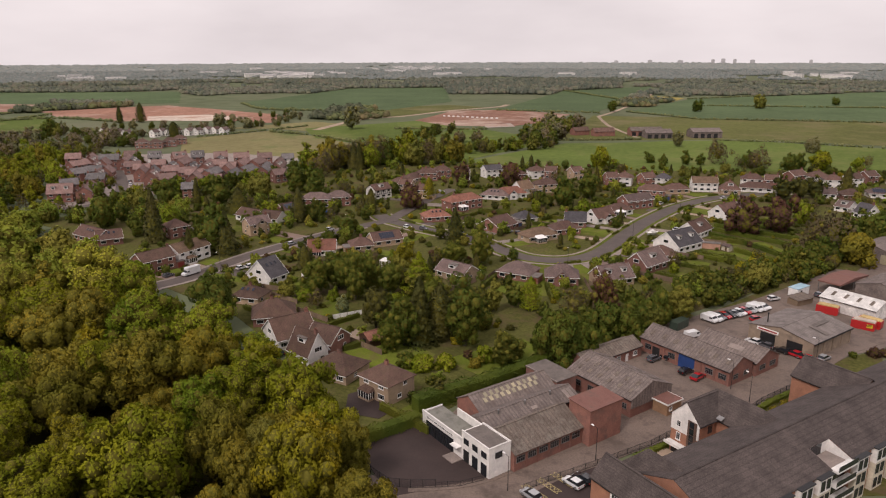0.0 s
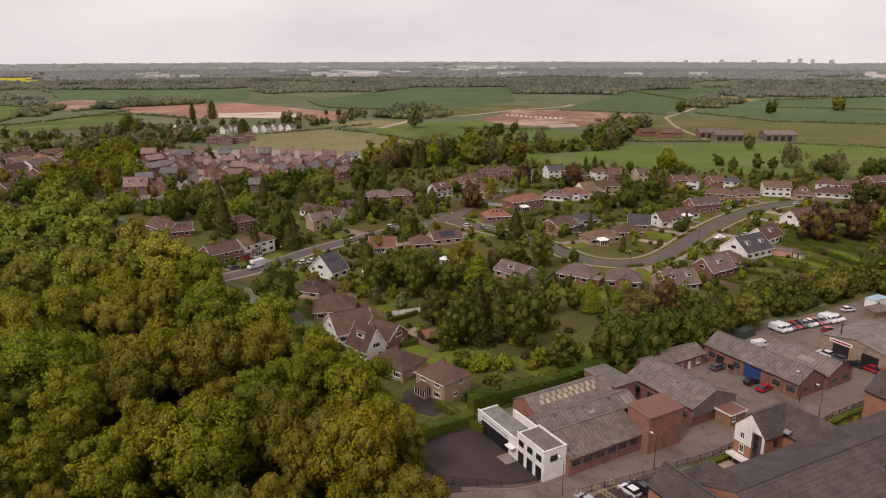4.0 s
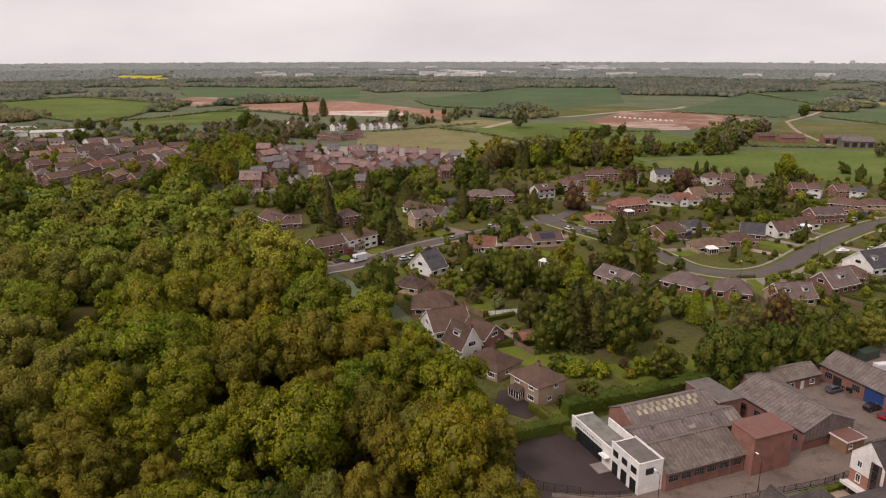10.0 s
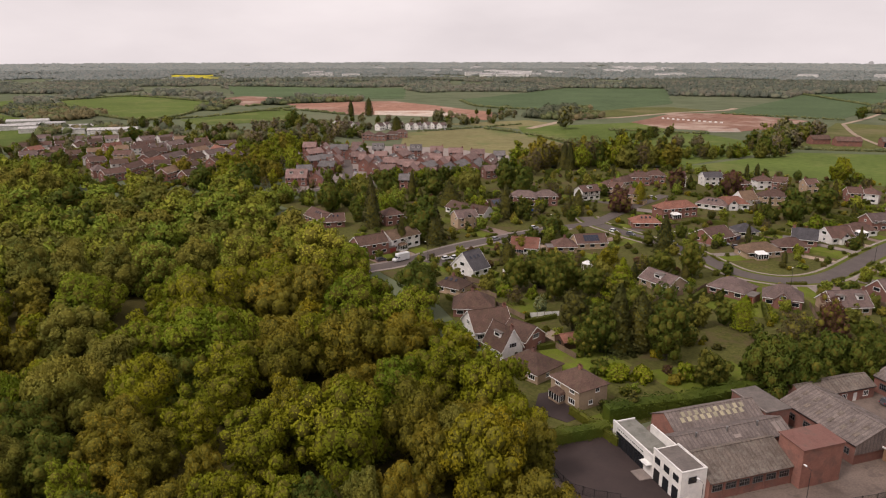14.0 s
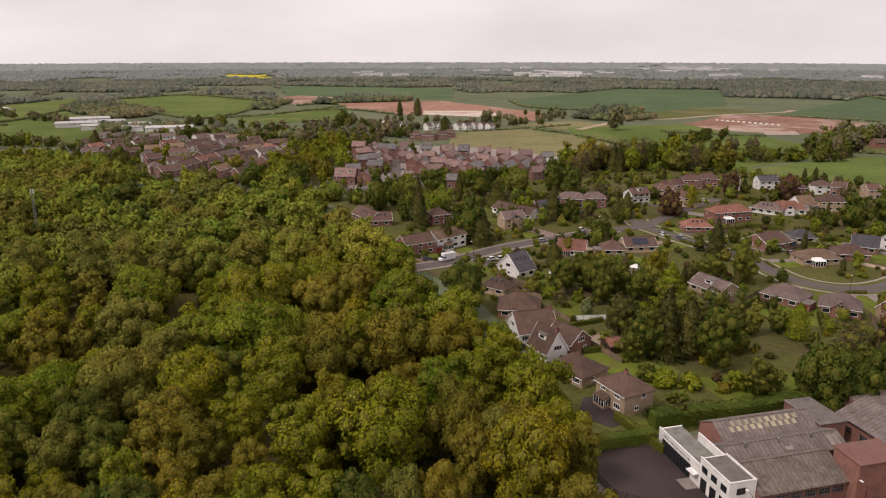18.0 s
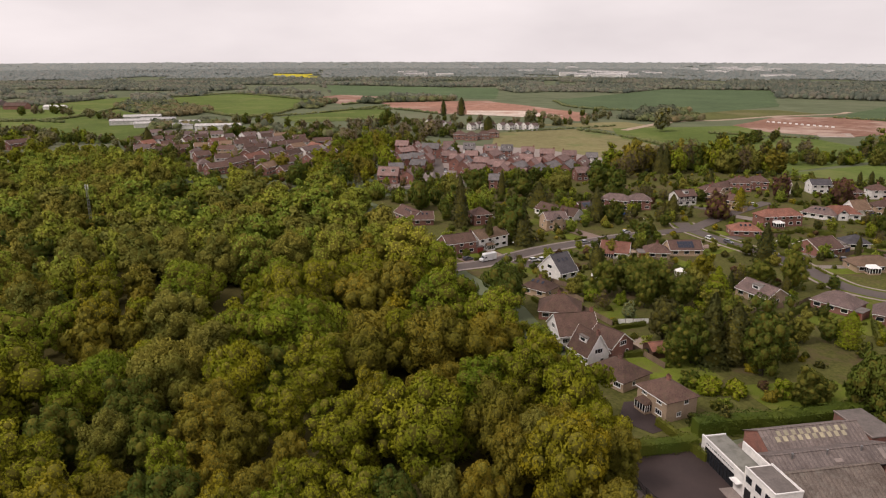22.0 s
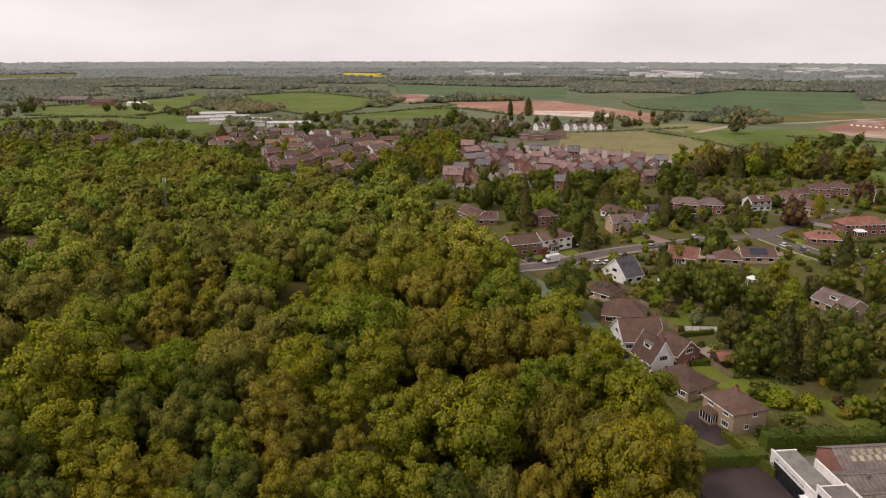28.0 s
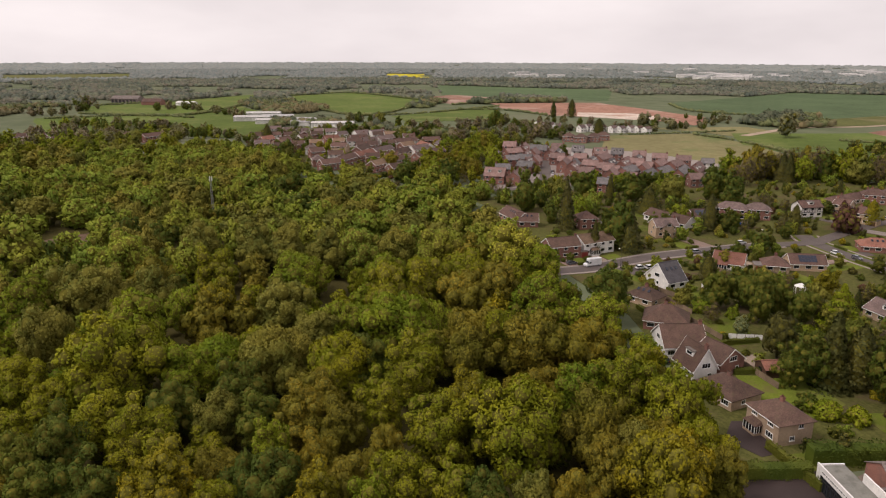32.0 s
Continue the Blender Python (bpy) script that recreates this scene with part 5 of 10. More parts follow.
    def on_slope(px, up):
        """A pose on the front slope, up metres from the eave line."""
        return pose(0, 0, 0, 0, 0, turn) @ pose(px, -D / 2 + up * math.cos(radians(tilt)), eave + up * math.sin(radians(tilt)) + 0.17 / math.cos(radians(tilt)), tilt)
    slope = math.hypot(D / 2, ridge - eave)
    if extra == "solar":
        for i in range(6):
            for j in range(2):
                part("solar_panel", Shape().box(-0.48, -0.78, 0.04, 0.48, 0.78, 0.09).mesh("solar_panel", SOLAR), t, on_slope(-2.6 + 1.04 * i, slope * 0.3 + 1.65 * j))
    if extra == "skylights":
        for i in (-1, 0, 1):
            b = Shape().box(-0.42, -0.6, 0.0, 0.42, 0.6, 0.09)
            sk = part("roof_window", b.mesh("roof_window", BLACK), t, on_slope(i * 1.9, slope * 0.62))
            part("pane", Shape().box(-0.34, -0.52, 0.085, 0.34, 0.52, 0.1).mesh("pane", SOLAR), sk)
    if extra in ("dormer", "dormers"):
        for px in ((0,) if extra == "dormer" else (-L / 4, L / 4)):
            w, hh = (2.8, 1.5) if extra == "dormer" else (1.9, 1.5)
            z0 = eave + 0.45 * (ridge - eave) - 0.3
            y0 = -D / 2 + (z0 - eave) / k
            y1 = -D / 2 + (z0 + hh - eave) / k
            m = pose(0, 0, 0, 0, 0, turn)
            b = Shape()
            b.v = [(q, *p) for q in (-w / 2, w / 2) for p in ((y0, z0), (y0, z0 + hh), (y1, z0 + hh))]
            b.f, b.s = [(0, 1, 2), (5, 4, 3), (0, 3, 4, 1), (1, 4, 5, 2), (0, 2, 5, 3)], [0] * 5
            dm = part("dormer", b.mesh("dormer", UPVC), t, m @ Matrix.Translation((px, 0, 0)))
            part("dormer_roof", Shape().box(-w / 2 - 0.2, y0 - 0.25, z0 + hh, w / 2 + 0.2, y1 + 0.3, z0 + hh + 0.14).mesh("dormer_roof", FELT), dm)
            a, gl, both = window_meshes(w * 0.75, 1.0)
            part("window", both, dm, pose(0, y0 - 0.02, z0 + 0.3))
    if extra == "cross":
        w = 4.4
        q = Shape()
        o = [(-w / 2, -0.2), (w / 2, -0.2), (w / 2, eave), (0, eave + 2.0), (-w / 2, eave)]
        y0, y1 = -D / 2 - 1.6, 0.0
        q.prism(o, y0, y1)
        m = pose(0, 0, 0, 0, 0, turn)
        cg = part("cross_gable", q.mesh("cross_gable", WALL[wall]), t, m)
        rg = roof_gable(abs(y1 - y0), w, eave, eave + 2.0)
        part("cross_roof", rg.mesh("cross_roof", ROOF[roof]), cg, pose(0, (y0 + y1) / 2, 0, 0, 0, 90))
        a, gl, both = window_meshes(1.8, 1.2)
        part("window", both, cg, pose(0, y0, eave + 0.1))
        part("window", both, cg, pose(0, y0, 0.9))
    if extra == "garage":
        sx = rx.choice((-1, 1))
        m = pose(0, 0, 0, 0, 0, turn) @ Matrix.Translation((sx * (L / 2 + 1.6), -D / 2 + 2.2, 0))
        ga = part("garage", Shape().box(-1.55, -2.6, -0.1, 1.55, 2.6, 2.4).mesh("garage", WALL[wall]), t, m)
        part("garage_roof", Shape().box(-1.7, -2.8, 2.4, 1.7, 2.75, 2.56).mesh("garage_roof", FELT), ga)
        part("garage_door", Shape().box(-1.15, -2.66, 0.0, 1.15, -2.6, 2.05).mesh("garage_door", rx.choice(DOOR_MATS)), ga)
    if extra in ("porch", "conservatory"):
        w, dd, hh = (3.6, 1.8, 2.4) if extra == "porch" else (4.2, 3.0, 2.5)
        m = pose(0, 0, 0, 0, 0, turn) @ Matrix.Translation((-L / 6, -D / 2, 0))
        b = Shape().box(-w / 2, -dd, -0.1, w / 2, 0, 0.7)
        pc = part(extra, b.mesh(extra, WALL[wall]), t, m)
        bar = Shape().box(-0.06, -0.06, 0.7, 0.06, 0.06, hh - 0.1).mesh("glazing_bar", UPVC)
        for px, py in [(-w / 2 + 0.06 + (w - 0.12) * i / 4, -dd + 0.06) for i in range(5)] + [(sx * (w / 2 - 0.06), -dd + dd * i / 3) for sx in (-1, 1) for i in (1, 2)]:
            part("glazing_bar", bar, pc, Matrix.Translation((px, py, 0)))
        part("head_rail", Shape().box(-w / 2, -dd, hh - 0.1, w / 2, 0, hh).mesh("head_rail", UPVC), pc)
        part("pane", Shape().box(-w / 2 + 0.05, -dd + 0.05, 0.7, w / 2 - 0.05, -0.02, hh - 0.1).mesh("pane", GLASS), pc)
        lid = Shape()
        lid.v = [(-w / 2 - 0.2, -dd - 0.2, hh), (w / 2 + 0.2, -dd - 0.2, hh), (w / 2 + 0.2, 0, hh), (-w / 2 - 0.2, 0, hh), (-w / 2 + 0.4, 0, hh + 0.7), (w / 2 - 0.4, 0, hh + 0.7)]
        lid.f, lid.s = [(0, 3, 2, 1), (0, 1, 5, 4), (1, 2, 5), (3, 0, 4), (2, 3, 4, 5)], [0] * 5
        part("lean_to_roof", lid.mesh("lean_to_roof", ROOF[roof] if extra == "porch" else UPVC), pc)
    return t


# houses beside the wood
house(-13.0, 146.5, -42, 9.6, 8.2, 5.0, 7.4, 1, "umber", "buff", 1, "porch")
house(-25.4, 157.1, -30, 11.0, 9.4, 2.8, 5.6, 1, "umber", "buff", 0, "plain")
house(-34.6, 165.0, 140, 8.2, 6.4, 3.4, 8.4, 0, "umber", "white", 0, "dormer")
house(-30.7, 172.4, -30, 8.7, 8.0, 3.6, 6.6, 0, "umber", "redbrick", 0, "plain")
house(-41.9, 177.6, 35, 11.2, 10.5, 3.2, 7.4, 0, "umber", "white", 0, "plain")
house(-49.8, 193.2, 14, 12.0, 10.0, 3.0, 6.6, 1, "umber", "redbrick", 0, "plain")
house(-60.9, 209.6, -16, 9.3, 8.0, 2.7, 5.2, 1, "umber", "buff", 1, "")
house(-60.7, 230.1, 59, 8.0, 11.0, 3.0, 8.2, 0, "slate", "white", 0, "skylights")
house(-47.2, 263.4, 4, 10.7, 9.0, 2.8, 5.8, 0, "red", "white", 0, "")
house(-32.8, 269.7, 18, 8.6, 8.5, 2.7, 5.2, 1, "brown", "buff", 1, "")
house(-23.9, 277.7, 26, 12.6, 8.0, 2.8, 5.4, 0, "brown", "buff", 0, "solar")
house(4.9, 233.5, -41, 12.6, 9.0, 2.8, 5.4, 0, "grey", "buff", 0, "dormer")
# houses below the curved road
house(26.4, 233.7, -28, 12.0, 10.0, 2.8, 5.6, 1, "grey", "redbrick", 0, "")
house(40.6, 227.9, -8, 11.0, 8.5, 3.2, 6.4, 1, "grey", "redbrick", 0, "cross")
house(57.4, 226.6, 22, 12.1, 9.0, 3.0, 6.6, 0, "grey", "buff", 0, "dormers")
house(73.9, 242.7, 39, 12.9, 9.0, 3.2, 7.2, 0, "grey", "redbrick", 0, "dormer")
house(82.9, 255.6, -9, 9.6, 8.5, 2.7, 5.2, 1, "brown", "white", 0, "")
house(93.9, 269.8, 36, 15.4, 12.0, 3.2, 7.8, 0, "slate", "white", 0, "dormers")
house(107.4, 289.6, 46, 14.4, 9.0, 3.2, 7.0, 0, "brown", "white", 0, "dormer")
house(133.8, 323.3, 38, 14.3, 9.0, 3.2, 7.0, 0, "brown", "white", 0, "conservatory")
house(139.9, 331.9, 35, 22.3, 8.5, 2.7, 5.2, 1, "grey", "white", 0, "")
# houses above the curved road
house(39.9, 284.4, 27, 14.5, 8.5, 2.7, 5.2, 1, "tan", "buff", 0, "")
house(52.8, 295.7, 14, 11.7, 8.5, 2.7, 5.2, 1, "brown", "redbrick", 0, "")
house(60.0, 308.3, -10, 9.5, 8.5, 3.0, 6.4, 0, "slate", "redbrick", 1, "")
house(72.9, 316.1, 32, 11.5, 8.5, 3.0, 6.4, 0, "brown", "white", 0, "cross")
house(84.4, 331.8, 26, 13.1, 8.5, 2.7, 5.2, 1, "brown", "white", 0, "")
house(97.2, 346.1, 26, 16.3, 8.0, 4.6, 7.2, 0, "grey", "redbrick", 0, "")
house(112.0, 369.2, -21, 13.9, 8.0, 5.1, 7.6, 1, "brown", "redbrick", 0, "")
house(130.0, 384.9, 9, 12.9, 8.5, 2.7, 5.2, 1, "brown", "buff", 0, "")
house(147.5, 390.1, -8, 13.8, 8.5, 5.2, 8.0, 0, "tan", "white", 0, "")
house(158.7, 381.5, -11, 10.1, 8.5, 3.2, 7.0, 1, "brown", "buff", 0, "dormer")
house(176.3, 388.1, -20, 16.9, 8.5, 2.7, 5.2, 1, "brown", "white", 0, "")
house(207.5, 370.2, -21, 7.0, 8.5, 2.7, 5.2, 0, "grey", "white", 0, "")
house(217.5, 367.1, -9, 10.4, 8.5, 2.7, 5.2, 1, "brown", "redbrick", 0, "")
house(234.1, 370.5, -17, 10.1, 8.5, 2.7, 5.2, 1, "grey", "white", 0, "solar")
house(198.6, 337.1, -55, 7.0, 8.5, 2.7, 5.2, 0, "grey", "white", 0, "dormer")
house(199.2, 321.0, -68, 7.0, 8.5, 3.2, 7.0, 0, "slate", "white", 0, "")
# back row towards the fields
house(210.9, 414.6, 24, 10.9, 8.0, 5.1, 7.6, 0, "brown", "redbrick", 1, "")
house(221.9, 410.8, 9, 10.7, 8.0, 5.1, 7.6, 1, "brown", "white", 1, "")
house(225.0, 399.1, -10, 9.8, 8.0, 5.1, 7.6, 1, "brown", "white", 1, "")
house(239.3, 403.1, 14, 7.0, 8.0, 5.1, 7.6, 0, "brown", "white", 1, "")
house(252.8, 411.2, 16, 8.1, 8.0, 5.1, 7.6, 0, "brown", "redbrick", 1, "")
house(179.8, 402.2, -21, 11.9, 8.0, 5.1, 7.6, 1, "brown", "white", 1, "")
house(189.4, 398.6, -21, 7.2, 8.0, 5.1, 7.6, 0, "brown", "redbrick", 1, "")
house(-20.2, 388.1, -18, 7.3, 8.0, 5.1, 7.6, 0, "brown", "buff", 1, "")
house(-11.7, 372.5, -18, 10.3, 8.0, 5.1, 7.6, 1, "brown", "buff", 1, "")
house(-9.5, 426.0, 12, 11.2, 8.0, 5.1, 7.6, 1, "brown", "redbrick", 1, "")
house(-0.7, 435.0, 9, 11.0, 8.0, 5.1, 7.6, 1, "brown", "redbrick", 1, "")
house(30.8, 437.8, 23, 11.4, 8.0, 5.1, 7.6, 0, "slate", "white", 1, "")
house(58.4, 433.7, 21, 9.3, 8.0, 5.1, 7.6, 1, "brown", "white", 1, "")
house(67.4, 431.6, -16, 7.0, 8.0, 5.1, 7.6, 0, "brown", "redbrick", 1, "")
house(82.1, 429.6, 20, 7.0, 8.0, 5.1, 7.6, 0, "brown", "buff", 1, "")
house(57.8, 387.4, 16, 13.7, 8.0, 5.1, 7.6, 1, "brown", "buff", 1, "")
house(99.5, 408.9, 7, 7.0, 8.0, 5.1, 7.6, 0, "brown", "redbrick", 1, "")
house(107.3, 409.0, -22, 9.3, 8.0, 5.1, 7.6, 1, "brown", "white", 1, "")
house(120.0, 407.2, 18, 8.0, 8.0, 5.1, 7.6, 0, "brown", "redbrick", 1, "")
house(129.1, 405.4, -23, 8.2, 8.0, 5.1, 7.6, 1, "slate", "white", 1, "")
house(44.7, 420.4, 24, 10.5, 8.0, 5.1, 7.6, 1, "brown", "redbrick", 1, "")
house(12.4, 428.5, 14, 7.0, 8.0, 5.1, 7.6, 0, "grey", "white", 1, "")
house(268.3, 407.5, 18, 8.4, 8.0, 5.1, 7.6, 0, "brown", "white", 1, "")
house(242.0, 355.1, -16, 12.4, 8.0, 5.1, 7.6, 1, "brown", "white", 1, "")
# houses round the junction
house(36.3, 371.8, 15, 16.3, 8.5, 3.2, 6.0, 1, "red", "white", 0, "")
house(44.5, 384.3, 36, 9.2, 8.5, 3.2, 7.0, 0, "tan", "white", 0, "")
house(28.4, 369.4, -22, 14.7, 8.5, 2.7, 5.2, 1, "grey", "white", 0, "")
house(9.7, 344.7, 35, 19.6, 8.0, 5.1, 7.6, 1, "red", "redbrick", 0, "conservatory")
house(-3.5, 320.0, 17, 12.3, 8.5, 2.7, 5.2, 1, "red", "redbrick", 0, "")
house(24.3, 302.6, 48, 13.4, 12.0, 2.6, 5.8, 0, "brown", "redbrick", 0, "garage")
house(37.8, 316.3, 20, 9.1, 8.5, 2.7, 5.2, 1, "slate", "render", 0, "")
# houses along the van's road
house(-104.6, 242.3, 50, 12.6, 8.0, 5.1, 7.6, 0, "umber", "redbrick", 0, "")
house(-97.0, 255.2, 61, 15.0, 8.0, 5.1, 7.6, 0, "tan", "white", 0, "")
house(-146.0, 283.6, -35, 18.0, 8.0, 3.0, 6.0, 0, "brown", "redbrick", 0, "skylights")
house(-138.1, 279.7, 29, 9.8, 7.5, 3.0, 5.8, 0, "brown", "redbrick", 0, "skylights")
house(-114.5, 290.9, 45, 8.6, 8.0, 5.1, 7.6, 1, "brown", "redbrick", 0, "")
house(-81.3, 296.6, 40, 10.0, 8.0, 5.1, 7.6, 0, "grey", "buff", 0, "cross")
house(-90.1, 321.5, -34, 13.3, 8.0, 2.7, 5.4, 0, "umber", "white", 0, "")
house(-79.4, 317.1, -21, 10.5, 8.0, 2.7, 5.4, 0, "umber", "white", 0, "")
house(-76.3, 335.4, 50, 10.2, 8.5, 2.7, 5.2, 0, "brown", "redbrick", 0, "solar")
house(-64.2, 349.2, 0, 14.5, 8.0, 5.1, 7.6, 1, "grey", "redbrick", 0, "")
house(-53.7, 353.9, 16, 11.2, 8.0, 5.1, 7.6, 1, "grey", "redbrick", 0, "")
house(-34.7, 373.5, 43, 11.1, 8.0, 5.1, 7.6, 0, "brown", "timber", 0, "")
house(-25.0, 408.4, 61, 17.1, 8.5, 2.7, 5.2, 1, "brown", "buff", 0, "")
house(-17.9, 422.4, 51, 14.1, 8.5, 2.7, 5.2, 1, "brown", "buff", 0, "")
house(-10.9, 440.3, 57, 16.7, 8.5, 2.7, 5.2, 1, "brown", "buff", 0, "")
# new estate
house(-202.6, 365.4, 16, 12.3, 8.0, 5.2, 9.5, 0, "rose", "redbrick", 0, "dormers")
house(-192.5, 373.9, 104, 20.6, 8.0, 5.2, 8.0, 0, "rose", "redbrick", 0, "")
house(-210.8, 389.6, 30, 9.3, 8.0, 5.2, 8.0, 0, "pewter", "redbrick", 0, "")
house(-259.2, 490.2, 16, 10.1, 8.0, 5.2, 8.5, 0, "rose", "redbrick", 0, "")
house(-240.9, 460.3, 61, 13.1, 8.0, 5.2, 8.0, 0, "rose", "redbrick", 0, "")
house(-224.6, 427.7, 51, 9.4, 8.0, 5.2, 8.0, 0, "pewter", "redbrick", 0, "")
house(-238.4, 472.7, 106, 12.0, 7.6, 5.2, 8.4, 0, "rose", "redbrick", 0, "dormers")
house(-244.0, 484.8, 106, 12.0, 7.6, 5.2, 8.8, 0, "rose", "redbrick", 0, "")
house(-219.0, 436.3, 193, 10.0, 8.4, 5.2, 8.0, 0, "pewter", "redbrick", 0, "")
house(-224.0, 449.0, 103, 12.3, 7.6, 5.2, 8.4, 0, "rose", "redbrick", 0, "dormers")
house(-225.1, 462.7, 103, 12.3, 7.6, 5.2, 8.8, 0, "rose", "redbrick", 0, "")
house(-204.1, 408.4, 191, 10.0, 8.4, 5.2, 8.0, 0, "pewter", "redbrick", 0, "")
house(-208.4, 419.7, 101, 10.7, 7.6, 5.2, 8.4, 0, "rose", "redbrick", 0, "dormers")
house(-208.7, 431.7, 101, 10.7, 7.6, 5.2, 8.8, 0, "rose", "redbrick", 0, "")
house(-231.3, 484.2, 16, 12.8, 8.0, 5.2, 8.5, 0, "pewter", "redbrick", 0, "")
house(-223.1, 500.8, 16, 9.2, 8.0, 5.2, 8.5, 0, "rose", "redbrick", 0, "")
house(-202.3, 454.2, 197, 10.0, 8.4, 5.2, 8.0, 0, "rose", "redbrick", 0, "")
house(-209.0, 469.3, 107, 15.2, 7.6, 5.2, 8.4, 0, "pewter", "redbrick", 0, "dormers")
house(-185.9, 428.6, 104, 14.7, 7.6, 5.2, 8.8, 0, "rose", "redbrick", 0, "")
house(-191.7, 443.5, 194, 10.0, 8.4, 5.2, 8.0, 0, "rose", "redbrick", 0, "")
house(-204.1, 495.1, 16, 8.6, 8.0, 5.2, 9.0, 0, "pewter", "white", 0, "dormers")
house(-188.3, 461.7, 16, 8.8, 8.0, 5.2, 8.0, 0, "rose", "redbrick", 0, "")
house(-174.0, 414.8, 101, 12.5, 7.6, 5.2, 8.4, 0, "rose", "redbrick", 0, "dormers")
house(-178.6, 427.9, 101, 12.5, 7.6, 5.2, 8.8, 0, "pewter", "redbrick", 0, "")
house(-161.7, 407.5, 16, 8.9, 8.0, 5.2, 8.0, 0, "rose", "redbrick", 0, "")
house(-185.5, 491.8, 36, 9.6, 8.0, 5.2, 9.0, 0, "rose", "redbrick", 0, "dormers")
house(-174.3, 496.8, 16, 8.5, 8.0, 5.2, 9.0, 0, "pewter", "redbrick", 0, "dormers")
house(-175.1, 468.8, 90, 18.5, 8.0, 5.2, 8.0, 0, "rose", "redbrick", 0, "")
house(-157.4, 430.0, 182, 10.0, 8.4, 5.2, 8.0, 0, "rose", "redbrick", 0, "")
house(-159.8, 443.2, 92, 12.1, 7.6, 5.2, 8.4, 0, "pewter", "redbrick", 0, "dormers")
house(-146.3, 408.2, 101, 14.0, 7.6, 5.2, 8.8, 0, "rose", "redbrick", 0, "")
house(-151.1, 422.7, 191, 10.0, 8.4, 5.2, 8.0, 0, "rose", "redbrick", 0, "")
house(-138.4, 377.0, 16, 8.0, 8.0, 5.2, 8.0, 0, "pewter", "redbrick", 0, "")
house(-151.9, 446.2, 90, 10.1, 7.6, 5.2, 8.4, 0, "rose", "redbrick", 0, "dormers")
house(-153.9, 457.5, 90, 10.1, 7.6, 5.2, 8.8, 0, "rose", "redbrick", 0, "")
house(-141.8, 425.7, 81, 16.0, 8.0, 5.2, 8.0, 0, "pewter", "redbrick", 0, "")
house(-157.5, 495.6, 16, 9.2, 8.0, 5.2, 8.5, 0, "rose", "redbrick", 0, "")
house(-148.3, 461.6, 186, 10.0, 8.4, 5.2, 8.0, 0, "rose", "redbrick", 0, "")
house(-151.5, 473.0, 96, 10.5, 7.6, 5.2, 8.4, 0, "pewter", "redbrick", 0, "dormers")
house(-135.9, 438.3, 93, 10.7, 7.6, 5.2, 8.8, 0, "rose", "redbrick", 0, "")
house(-138.5, 450.1, 183, 10.0, 8.4, 5.2, 8.0, 0, "rose", "redbrick", 0, "")
house(-127.2, 419.0, 87, 17.0, 8.0, 5.2, 8.0, 0, "pewter", "redbrick", 0, "")
house(-142.4, 494.1, 16, 10.4, 8.0, 5.2, 8.0, 0, "rose", "redbrick", 0, "")
house(-133.6, 463.1, 88, 17.5, 8.0, 5.2, 8.0, 0, "rose", "redbrick", 0, "")
house(-123.2, 436.2, 82, 16.2, 8.0, 5.2, 8.0, 0, "pewter", "redbrick", 0, "")
house(-125.6, 492.6, 16, 9.8, 8.0, 5.2, 8.0, 0, "rose", "redbrick", 0, "")
house(-124.5, 467.2, 82, 15.2, 8.0, 5.2, 8.0, 0, "rose", "redbrick", 0, "")
house(-113.3, 441.8, 92, 20.5, 8.0, 5.2, 8.0, 0, "pewter", "redbrick", 0, "")
house(-106.7, 449.4, 89, 11.1, 7.6, 5.2, 8.4, 0, "rose", "redbrick", 0, "dormers")
house(-108.5, 461.6, 89, 11.1, 7.6, 5.2, 8.8, 0, "rose", "redbrick", 0, "")
house(-108.4, 488.2, 16, 8.0, 8.0, 5.2, 8.0, 0, "pewter", "white", 0, "")
house(-99.9, 422.1, 36, 8.0, 8.0, 5.2, 8.0, 0, "rose", "redbrick", 0, "")
house(-170.6, 436.2, 189, 10.0, 8.4, 5.2, 8.0, 0, "rose", "redbrick", 0, "")
house(-174.4, 447.8, 99, 10.9, 7.6, 5.2, 8.4, 0, "pewter", "redbrick", 0, "dormers")
house(-132.4, 403.4, -2, 8.0, 8.0, 5.2, 8.0, 0, "rose", "redbrick", 0, "")
house(-216.0, 475.9, 99, 19.2, 8.0, 5.2, 8.0, 0, "rose", "redbrick", 0, "")
# white-fronted row beyond the estate
house(-322.8, 673.5, 72, 7.6, 6.4, 4.8, 7.0, 0, "brown", "white", 0, "")
house(-311.9, 663.9, 71, 7.4, 6.4, 4.8, 7.0, 0, "brown", "white", 0, "")
house(-305.8, 665.7, 70, 7.4, 6.4, 4.8, 7.0, 0, "grey", "white", 0, "")
house(-294.3, 656.8, 70, 7.3, 6.4, 4.8, 7.0, 0, "grey", "white", 0, "")
house(-269.2, 658.2, 68, 7.3, 6.4, 4.8, 7.0, 0, "grey", "white", 0, "")
house(-267.0, 671.0, 68, 7.5, 6.4, 4.8, 7.0, 0, "grey", "white", 0, "")
house(-258.2, 667.4, 68, 7.5, 6.4, 4.8, 7.0, 0, "grey", "white", 0, "")
house(-254.3, 674.7, 68, 7.6, 6.4, 4.8, 7.0, 0, "brown", "white", 0, "")
house(-241.9, 672.3, 67, 7.5, 6.4, 4.8, 7.0, 0, "grey", "white", 0, "")
house(-234.2, 674.5, 67, 7.6, 6.4, 4.8, 7.0, 0, "grey", "white", 0, "")
house(-227.3, 682.7, 66, 7.7, 6.4, 4.8, 7.0, 0, "grey", "white", 0, "")
